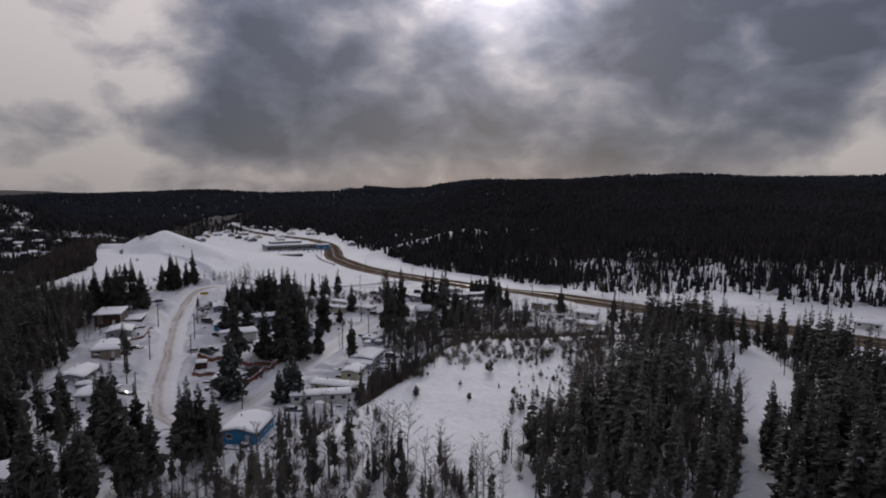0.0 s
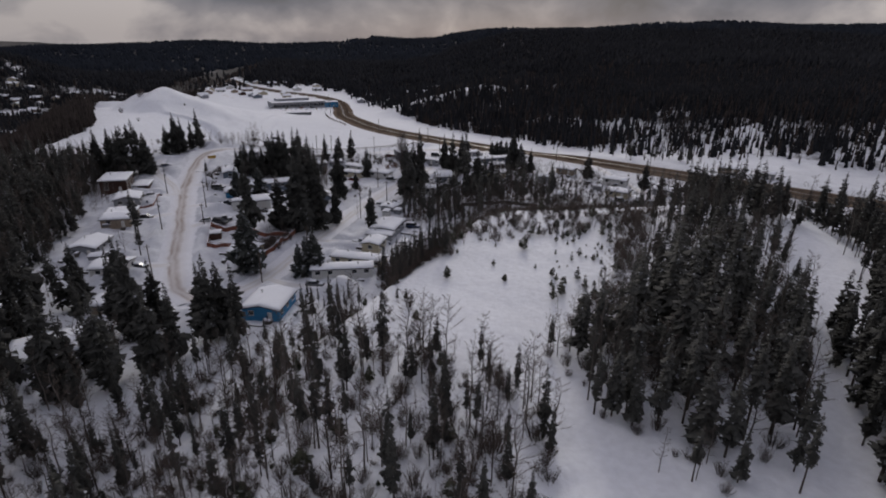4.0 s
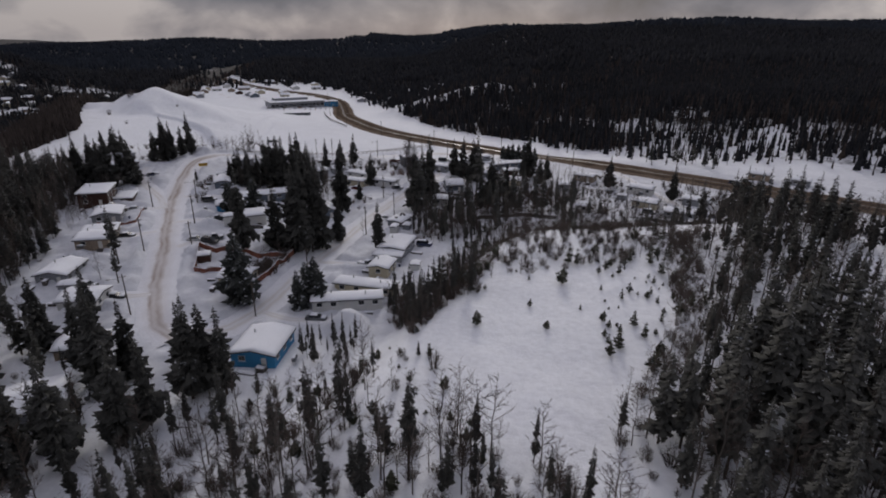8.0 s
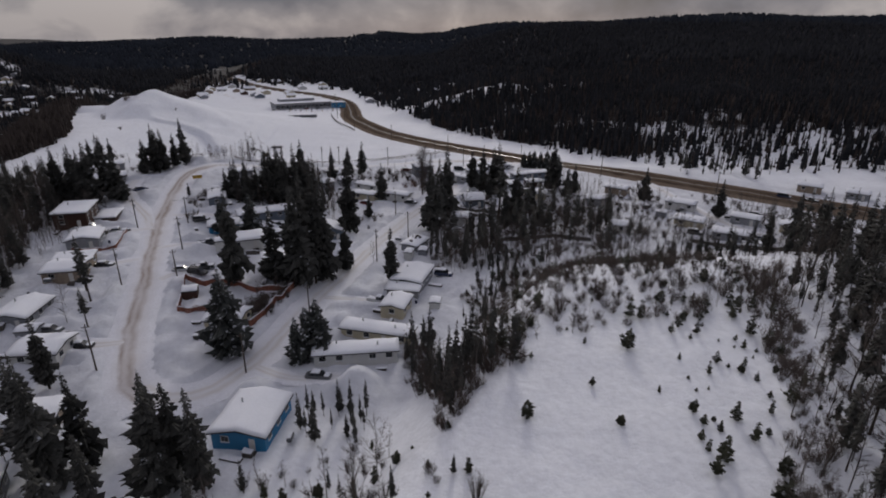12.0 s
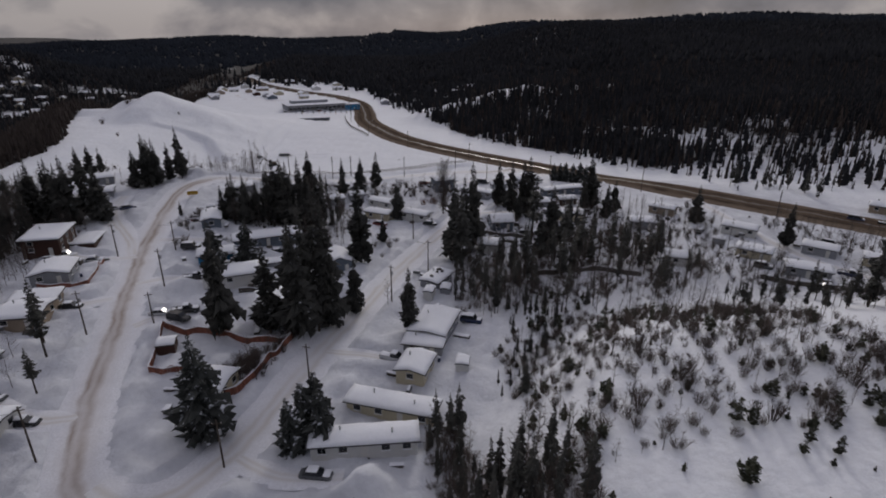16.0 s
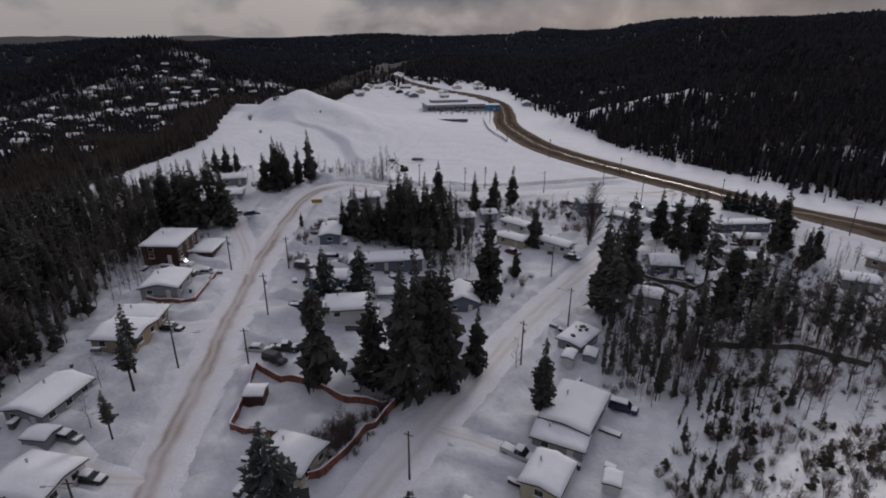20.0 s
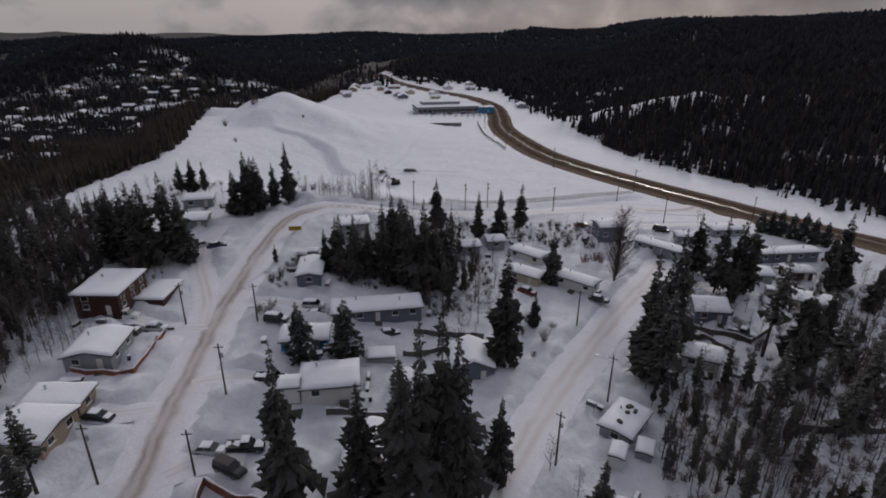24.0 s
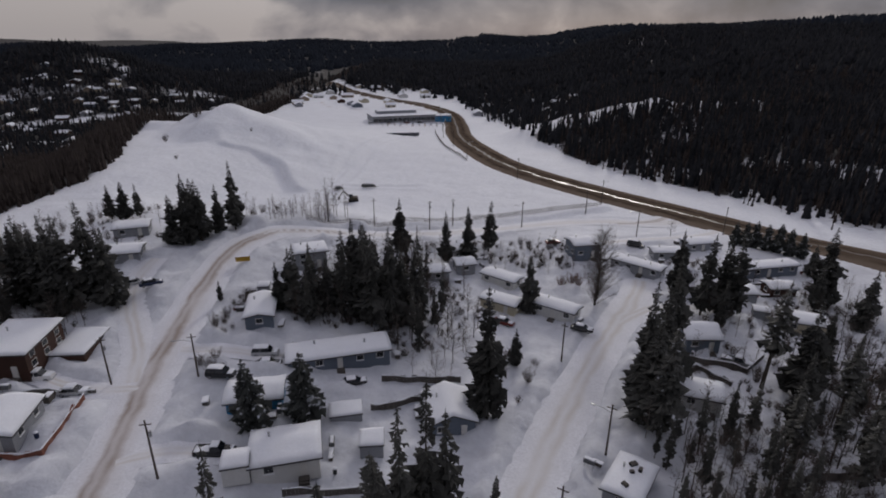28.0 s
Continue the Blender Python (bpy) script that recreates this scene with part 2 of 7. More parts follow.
def ground_material():
    """Snow that gives way to a near-black brown where the woods stand (attribute wood)."""
    m = material("snow_ground", (0.79, 0.81, 0.85), 0.8, 0.07, 0.25, 0.42, 0.36)
    nt = m.node_tree
    N, L = nt.nodes.new, nt.links.new
    b = nt.nodes["Principled BSDF"]
    old = b.inputs["Base Color"].links[0].from_socket
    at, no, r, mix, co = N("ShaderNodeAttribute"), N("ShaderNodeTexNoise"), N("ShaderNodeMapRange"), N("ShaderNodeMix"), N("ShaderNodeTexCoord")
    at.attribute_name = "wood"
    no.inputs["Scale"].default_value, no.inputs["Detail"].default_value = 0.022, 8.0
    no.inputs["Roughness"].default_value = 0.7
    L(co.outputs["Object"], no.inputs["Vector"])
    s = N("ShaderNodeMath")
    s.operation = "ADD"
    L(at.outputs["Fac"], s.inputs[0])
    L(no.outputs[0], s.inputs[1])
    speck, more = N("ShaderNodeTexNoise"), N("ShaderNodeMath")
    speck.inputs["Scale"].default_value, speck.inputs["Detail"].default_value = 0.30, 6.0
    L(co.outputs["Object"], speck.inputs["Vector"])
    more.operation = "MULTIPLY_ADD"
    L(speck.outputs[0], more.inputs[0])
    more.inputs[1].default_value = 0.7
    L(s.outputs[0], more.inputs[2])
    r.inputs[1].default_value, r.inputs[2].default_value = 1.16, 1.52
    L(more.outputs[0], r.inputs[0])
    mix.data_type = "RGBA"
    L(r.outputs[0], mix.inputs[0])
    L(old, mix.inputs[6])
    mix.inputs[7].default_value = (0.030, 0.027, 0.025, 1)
    # trodden and shovelled snow round the houses is greyer than the fresh fields; shade of houses and trees is mixed
    # into this grey
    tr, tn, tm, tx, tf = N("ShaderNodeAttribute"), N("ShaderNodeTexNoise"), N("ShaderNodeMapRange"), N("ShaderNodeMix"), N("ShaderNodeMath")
    tr.attribute_name = "trodden_shade"
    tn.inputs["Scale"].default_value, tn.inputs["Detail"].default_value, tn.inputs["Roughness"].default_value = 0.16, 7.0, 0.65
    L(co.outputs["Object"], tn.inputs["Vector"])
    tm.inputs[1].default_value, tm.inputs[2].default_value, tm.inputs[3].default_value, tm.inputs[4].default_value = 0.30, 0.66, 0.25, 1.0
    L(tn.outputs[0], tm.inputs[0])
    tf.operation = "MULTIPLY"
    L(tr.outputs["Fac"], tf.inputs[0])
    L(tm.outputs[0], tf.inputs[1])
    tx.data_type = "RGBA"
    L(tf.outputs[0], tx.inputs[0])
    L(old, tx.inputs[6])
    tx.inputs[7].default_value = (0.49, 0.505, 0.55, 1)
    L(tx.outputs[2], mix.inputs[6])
    L(mix.outputs[2], b.inputs["Base Color"])
    return m


def road_material(name, edge, lane, rut, rough, bands, wide=0.78, wet=None):
    """A strip's surface: attribute across runs from -1 to 1; worn ruts at the given places."""
    m = material(name, edge, rough, 0.12, 0.8, 0.03, 1.5)
    nt = m.node_tree
    N, L = nt.nodes.new, nt.links.new
    b = nt.nodes["Principled BSDF"]
    top = b.inputs["Base Color"].links[0].from_socket
    at, no, co = N("ShaderNodeAttribute"), N("ShaderNodeTexNoise"), N("ShaderNodeTexCoord")
    at.attribute_name = "across"
    no.inputs["Scale"].default_value, no.inputs["Detail"].default_value, no.inputs["Roughness"].default_value = 0.16, 5.0, 0.6
    L(co.outputs["Object"], no.inputs["Vector"])
    wob = N("ShaderNodeMapRange")
    wob.inputs[1].default_value, wob.inputs[2].default_value, wob.inputs[3].default_value, wob.inputs[4].default_value = 0.25, 0.75, -0.13, 0.13
    L(no.outputs[0], wob.inputs[0])
    pos = N("ShaderNodeMath")
    pos.operation = "ADD"
    L(at.outputs["Fac"], pos.inputs[0])
    L(wob.outputs[0], pos.inputs[1])
    for place, half, colour in [(0.0, wide, lane)] + [(p, h, rut) for p, h in bands[:2]] + [(p, h, [(a + b) / 2 for a, b in zip(lane, rut)]) for p, h in bands[2:]]:
        d, a, r, mix = N("ShaderNodeMath"), N("ShaderNodeMath"), N("ShaderNodeMapRange"), N("ShaderNodeMix")
        d.operation, a.operation = "SUBTRACT", "ABSOLUTE"
        L(pos.outputs[0], d.inputs[0])
        d.inputs[1].default_value = place
        L(d.outputs[0], a.inputs[0])
        r.inputs[1].default_value, r.inputs[2].default_value, r.inputs[3].default_value, r.inputs[4].default_value = half, half * 0.1, 0.0, 0.9
        L(a.outputs[0], r.inputs[0])
        worn, gate, part_on = N("ShaderNodeTexNoise"), N("ShaderNodeMapRange"), N("ShaderNodeMath")
        worn.inputs["Scale"].default_value, worn.inputs["Detail"].default_value = 0.09 + 0.05 * abs(place), 7.0
        L(co.outputs["Object"], worn.inputs["Vector"])
        gate.inputs[1].default_value, gate.inputs[2].default_value, gate.inputs[3].default_value = 0.34, 0.62, 0.25 if half < 0.5 else 0.75
        L(worn.outputs[0], gate.inputs[0])
        part_on.operation = "MULTIPLY"
        L(r.outputs[0], part_on.inputs[0])
        L(gate.outputs[0], part_on.inputs[1])
        mix.data_type = "RGBA"
        L(part_on.outputs[0], mix.inputs[0])
        L(top, mix.inputs[6])
        mix.inputs[7].default_value = (*colour, 1)
        top = mix.outputs[2]
        if wet and half == wet:
            for key, dry, shiny in (("Roughness", rough, 0.28), ("Specular IOR Level", 0.0, 0.5)):
                g = N("ShaderNodeMapRange")
                g.inputs[3].default_value, g.inputs[4].default_value = dry, shiny
                L(r.outputs[0], g.inputs[0])
                L(g.outputs[0], b.inputs[key])
    L(top, b.inputs["Base Color"])
    return m


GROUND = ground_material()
STREET = road_material("packed_snow_street", (0.72, 0.73, 0.77), (0.60, 0.575, 0.57), (0.31, 0.255, 0.22), 0.75, ((-0.06, 0.26), (0.26, 0.18)), 0.72)
LANE = road_material("packed_snow_lane", (0.74, 0.75, 0.79), (0.70, 0.70, 0.71), (0.60, 0.575, 0.55), 0.75, ((-0.2, 0.22), (0.24, 0.2)))
HIGHWAY = road_material("sanded_wet_highway", (0.20, 0.16, 0.125), (0.070, 0.050, 0.036), (0.042, 0.031, 0.024), 0.8, ((-0.42, 0.22), (0.46, 0.22), (0.02, 0.10)), 1.15, 0.10)
HIGHWAY.node_tree.nodes["Principled BSDF"].inputs["Specular IOR Level"].default_value = 0.0


# ==== lie of the land ====
def ss(a, b, v):
    """Smooth step from 0 at a to 1 at b."""
    t = np.clip((v - a) / (b - a), 0.0, 1.0)
    return t * t * (3.0 - 2.0 * t)


def bump(x, y, cx, cy, rx, ry, turn=0.0):
    """A round hill of height 1 with its half-widths along its own axes."""
    c, s = math.cos(radians(turn)), math.sin(radians(turn))
    u, v = (x - cx) * c + (y - cy) * s, (y - cy) * c - (x - cx) * s
    return np.exp(-(u / rx) ** 2 - (v / ry) ** 2)


def ripple(x, y, k):
    """Gentle unevenness between -1 and 1."""
    return (np.sin(x * k + 1.7 * np.sin(y * k * 0.61)) + np.sin(y * k * 1.13 + 1.3 * np.sin(x * k * 0.47 + 2.0))) * 0.5


def bluff(x, y):
    """Metres west of the edge where the bench falls to the river."""
    return -(x + 155.0 + 0.52 * np.clip(y - 265.0, 0.0, 150.0) + 0.15 * np.clip(y - 415.0, 0.0, 900.0) + 2.5 * np.sin(y * 0.06))


def base_level(x, y):
    """The lie of the land without streets and snow banks."""
    x, y = np.asarray(x, float), np.asarray(y, float)
    z = -4.0 + 4.5 * ss(-15, -60, x) * ss(95, 160, y) * (1 - 0.9 * ss(240, 285, y))
    z = z + 4.5 * ss(-50, -85, x) * ss(160, 235, y) * (1 - ss(262, 300, y))
    # the bench with the clearing
    u = x - 0.45 * np.clip(y - 60, 0, None)
    bench = ss(-12, 12, u) * (1 - ss(112, 165, y - 0.15 * (x - 30))) * (1 - ss(105, 165, x)) * ss(-90, -20, y)
    z = z + 16.0 * bench
    # the playing field and the school lie lower, the highway along them
    z = z - 2.5 * ss(265, 300, y) * ss(-140, -60, x) - 11.0 * ss(380, 560, y)
    # the gravel mound west of the field
    z = z + 4.0 * ss(-95, -140, x) * ss(230, 280, y) * (1 - ss(420, 520, y))
    # a shelf west of the field, then the mound on it with a dug lower edge
    shelf = ss(245, 275, y) * (1 - ss(350, 420, y)) * ss(-86, -98, x)
    z = z * (1 - shelf) + (-5.5 + 14.0 * ss(-104, -156, x)) * shelf
    brink = np.interp(x, [-185, -160, -146, -134, -124, -114, -106], [338, 336, 331, 335, 332, 321, 309]) + 1.2 * np.sin(x * 0.35)
    wide = 1.7 + 9.0 * ss(-146, -168, x)
    top = 26.0 * np.clip((-98 - x) / 68.0, 0, 1) * (0.78 + 0.24 * np.exp(-((y - 368) / 17) ** 2)) - 4.0 * ss(-167, -177, x) - 6.0 * ss(-180, -198, x) - 5.5
    top = top + (0.45 * ripple(x, y, 0.16) + 0.3 * ripple(y, x, 0.33)) * ss(-100, -125, x) + 0.9 * bump(x, y, -178, 362, 4, 4)
    heap = ss(-wide, wide, y - brink) * (1 - ss(380, 450, y)) * ss(-96, -104, x)
    z = z + np.maximum(top - z, 0) * heap
    # the fall to the river in the west
    w = bluff(x, y)
    z = z - 34.0 * ss(0, 95, w) * ss(60, 160, y) - 14.0 * ss(20, 110, w) * (1 - ss(60, 160, y))
    # beyond the highway the ground climbs
    e = (x - 62) * 0.62 + (y - 300) * 0.78
    z = z + 16.0 * ss(40, 170, e) * ss(-20, 60, x) + 26.0 * ss(150, 520, e) * ss(20, 260, x)
    # a bare-crested spur north of the highway
    crest = np.interp(x, [-60, -28, 10, 40, 61, 80, 110, 150, 200], [-13, -7.5, 3, 10, 15, 12.5, 13.5, 15, 16]) + 0.8 * np.sin(x * 0.21)
    spur = np.exp(-(np.minimum(y - 502 - 0.08 * x, 0) / 46) ** 2) * np.exp(-(np.maximum(y - 502 - 0.08 * x, 0) / 40) ** 2) * ss(-52, -25, x) * (1 - ss(150, 220, x))
    return z + np.maximum(crest - z, 0) * spur


def far_level(x, y):
    """Wooded hills all round."""
    r = np.hypot(x, y - 60)
    a = np.degrees(np.arctan2(x, y - 60))
    rise = 30 * ss(700, 1500, r) + 38 * ss(1500, 3300, r)
    east = ss(-12, 30, a) * (1 - ss(150, 180, a))
    west = ss(-9, -22, a)
    z = rise * (0.6 + 0.74 * east - 0.25 * west)
    z = z + (14 * ripple(x, y, 0.0052) + 9 * ripple(y, x, 0.0091)) * ss(500, 1300, r)
    z = z + 78 * bump(x, y, -770, 915, 250, 150, -40) + 34 * bump(x, y, -1000, 2800, 900, 500, 0)
    z = z + 14 * bump(x, y, 150, 1250, 170, 160, 0) + 5 * bump(x, y, 520, 1000, 300, 240, 30) + 10 * bump(x, y, 700, 500, 330, 300, 0)
    return z


def land(x, y):
    return base_level(x, y) + far_level(x, y)


# ==== streets ====
def smooth_line(points, step=2.0):
    """A rounded line through the points (Catmull-Rom), at even steps."""
    p = [np.array(q, float) for q in points]
    p = [2 * p[0] - p[1]] + p + [2 * p[-1] - p[-2]]
    out = []
    for a, b, c, d in zip(p, p[1:], p[2:], p[3:]):
        n = max(2, int(np.hypot(*(c - b)) / step))
        for i in range(n):
            t = i / n
            out.append(0.5 * (2 * b + (c - a) * t + (2 * a - 5 * b + 4 * c - d) * t * t + (3 * b - a - 3 * c + d) * t ** 3))
    out.append(p[-2])
    return np.array(out)


ROADS = [
    ("west street", smooth_line([(-34, 98), (-40.5, 104), (-44.5, 111), (-49, 121), (-55, 138), (-62, 155.5), (-66.5, 167), (-70.5, 177), (-73.5, 187), (-77, 199), (-80.5, 214), (-81.5, 226), (-78.5, 236)]), 4.4, STREET, "packed snow street with brown sanded ruts"),
    ("bend", smooth_line([(-38, 102.5), (-32, 100), (-27, 101.5), (-23.5, 106), (-20, 116), (-17, 131), (-13, 147), (-9.4, 160), (-4.6, 178), (-0.4, 191), (5, 207), (10.5, 221), (15.5, 234), (18, 243)]), 4.2, LANE, "snow-packed lane between the mobile homes"),
    ("cross road", smooth_line([(-80, 232), (-78, 237.5), (-71, 242.5), (-57.5, 251), (-42, 262), (-26, 274), (-4, 291), (14, 298), (30, 299), (40, 303)]), 4.2, LANE, "packed snow road along the playing field"),
    ("junction", smooth_line([(18, 297), (26, 299), (33, 303), (36, 307)]), 3.6, STREET, "brown slush where the road meets the highway"),
    ("bend", smooth_line([(-79.5, 231), (-77.5, 238), (-70.5, 243), (-62, 248)]), 2.6, STREET, "brown sanded bend at the top of the street"),
    ("side lane", smooth_line([(-72, 174), (-76, 181), (-83, 189), (-90, 197), (-95, 206), (-97, 215)]), 3.0, LANE, "snow-packed lane to the upper houses"),
    ("highway", smooth_line([(420, -60), (330, 60), (255, 130), (193, 181), (167, 203), (132, 232.5), (97, 262), (68, 290.5), (43, 313), (13.5, 338), (-13, 364), (-34, 394), (-54.5, 450.5), (-72, 520), (-84, 580), (-104, 645), (-146, 700), (-195, 745), (-285, 850), (-400, 1040)], 4.0), 10.6, HIGHWAY, "sanded wet two-lane highway with brown slush"),
    ("drive", smooth_line([(-53, 141), (-50, 144.5), (-45, 147)]), 2.2, LANE, "trampled snow driveway with parked cars"),
    ("drive", smooth_line([(-62, 158), (-56, 161.5), (-48, 163)]), 2.0, LANE, "trampled snow driveway of the white bungalow"),
    ("drive", smooth_line([(-63, 151), (-68, 148.5), (-72, 148)]), 2.0, LANE, "trampled snow driveway of the tan bungalow"),
    ("drive", smooth_line([(-70, 173), (-78, 171), (-90, 173)]), 2.0, LANE, "trampled snow driveway of the wooden house"),
    ("drive", smooth_line([(-47, 117), (-55, 115.5), (-66, 119.5)]), 2.2, LANE, "trampled snow driveway behind the bend"),
    ("drive", smooth_line([(-70, 184), (-62, 186), (-52, 186.5)]), 2.2, LANE, "trampled snow driveway of the mobile home"),
    ("drive", smooth_line([(-14, 139), (-6, 138), (2, 136.5)]), 2.0, LANE, "trampled snow driveway of the grey house"),
    ("drive", smooth_line([(-20, 110), (-13, 106.5), (-4, 107)]), 2.0, LANE, "trampled snow driveway of the white mobile home"),
    ("junction", smooth_line([(52, 298), (46, 290), (36, 283), (22, 276), (8, 268)]), 2.6, LANE, "snow-packed access road beside the highway"),
    ("drive", smooth_line([(96, 258), (100, 236), (104, 206), (110, 188), (128, 166)]), 2.4, LANE, "snow-packed lane between the eastern homes"),
    ("turn", smooth_line([(10, 219), (17, 227), (27, 230), (36, 231)]), 3.0, LANE, "snow-packed turning place at the lane's end"),
    ("school road", smooth_line([(-112, 655), (-150, 648), (-190, 640), (-225, 650), (-250, 690)], 4.0), 3.5, LANE, "snow-packed road behind the school"),
]


def road_gap(x, y):
    """Signed distance to the nearest street's edge: below 0 inside it."""
    best = np.full(np.shape(x), 1e9)
    for _, line, half, _, _ in ROADS:
        lo, hi = line.min(0) - 25, line.max(0) + 25
        near = (x > lo[0]) & (x < hi[0]) & (y > lo[1]) & (y < hi[1])
        if not np.any(near):
            continue
        px, py = x[near], y[near]
        if px.size < 400:
            a, e = line[:-1], np.diff(line, axis=0)
            qx, qy = px[:, None] - a[:, 0], py[:, None] - a[:, 1]
            t = np.clip((qx * e[:, 0] + qy * e[:, 1]) / (e ** 2).sum(1), 0, 1)
            d = ((qx - t * e[:, 0]) ** 2 + (qy - t * e[:, 1]) ** 2).min(1)
        else:
            d = np.full(px.shape, 1e9)
            for a, b in zip(line[:-1], line[1:]):
                e = b - a
                t = np.clip(((px - a[0]) * e[0] + (py - a[1]) * e[1]) / (e @ e), 0, 1)
                d = np.minimum(d, (px - a[0] - t * e[0]) ** 2 + (py - a[1] - t * e[1]) ** 2)
        best[near] = np.minimum(best[near], np.sqrt(d) - half)
    return best


HEAPS = [(random.uniform(-92, 40), random.uniform(100, 262), random.uniform(1.1, 3.0), random.uniform(0.4, 1.4)) for _ in range(520)]
HEAPS = [h for h, g in zip(HEAPS, road_gap(np.array([h[0] for h in HEAPS]), np.array([h[1] for h in HEAPS]))) if 1.2 < g < 14]

HEAP_ROWS = np.array(HEAPS).T


def level(x, y):
    """Ground height with ploughed banks, drifts and heaps."""
    x, y = np.atleast_1d(np.asarray(x, float)), np.atleast_1d(np.asarray(y, float))
    z = land(x, y)
    g = road_gap(x, y)
    rough = 0.5 + 0.5 * ripple(x, y, 0.55)
    bank = np.exp(-((g - 1.6) / 1.1) ** 2) * (0.45 + 0.8 * rough)
    lumps = ripple(x, y, 0.31) * 0.18 + ripple(y, x, 0.93) * 0.10 + np.maximum(0, ripple(x + 40, y, 0.47) * ripple(y, x, 0.38)) * 0.5 * (y > 95) * (y < 262) * (x < 40)
    yard = ss(92, 104, y) * ss(275, 255, y) * ss(-112, -96, x) * ss(60, 30, x)
    lumps = lumps + yard * (0.34 * ripple(x + 9 * np.sin(y * 0.21), y, 1.05) + 0.26 * ripple(y, x + 5 * np.sin(y * 0.4), 1.7))
    # wheel and foot tracks over the field
    for k, (px, py, qx, qy) in enumerate(((-92, 300, -108, 500), (-96, 300, -116, 470), (-60, 330, -95, 320), (-83, 305, -70, 262), (-120, 470, -85, 500), (14, 6, 37, 25), (37, 25, 66, 8), (60, 12, 84, 58))):
        t = np.clip(((x - px) * (qx - px) + (y - py) * (qy - py)) / ((qx - px) ** 2 + (qy - py) ** 2), 0, 1)
        d = np.hypot(x - px - t * (qx - px) + 2.5 * np.sin(y * 0.05 + k), y - py - t * (qy - py))
        z = z - 0.35 * np.exp(-(d / 1.6) ** 2) + 0.25 * np.exp(-((d - 3.2) / 1.2) ** 2)
    # ploughed bank on the field's side of the cross road
    ax, ay, bx, by = -52.0, 268.0, 16.0, 315.0
    t = np.clip(((x - ax) * (bx - ax) + (y - ay) * (by - ay)) / ((bx - ax) ** 2 + (by - ay) ** 2), 0, 1)
    d = np.hypot(x - ax - t * (bx - ax), y - ay - t * (by - ay))
    z = z + 1.3 * np.exp(-(d / 1.9) ** 2) * (g > 0.6)
    z = z + np.where(g < 0.4, -0.16, (bank + lumps) * np.where((y > 275) & (x > -70) | (x > 70), ss(0.4, 5.0, g), 1.0))
    if x.size < 400:
        hx, hy, r, h = HEAP_ROWS
        return z + (h * np.exp(-((x[:, None] - hx) ** 2 + (y[:, None] - hy) ** 2) / r ** 2)).sum(1) * (g > 0.6)
    for hx, hy, r, h in HEAPS:
        near = (np.abs(x - hx) < 4 * r) & (np.abs(y - hy) < 4 * r)
        z[near] += h * np.exp(-((x[near] - hx) ** 2 + (y[near] - hy) ** 2) / r ** 2) * (g[near] > 0.6)
    return z


def z_at(x, y):
    return float(level(x, y)[0])


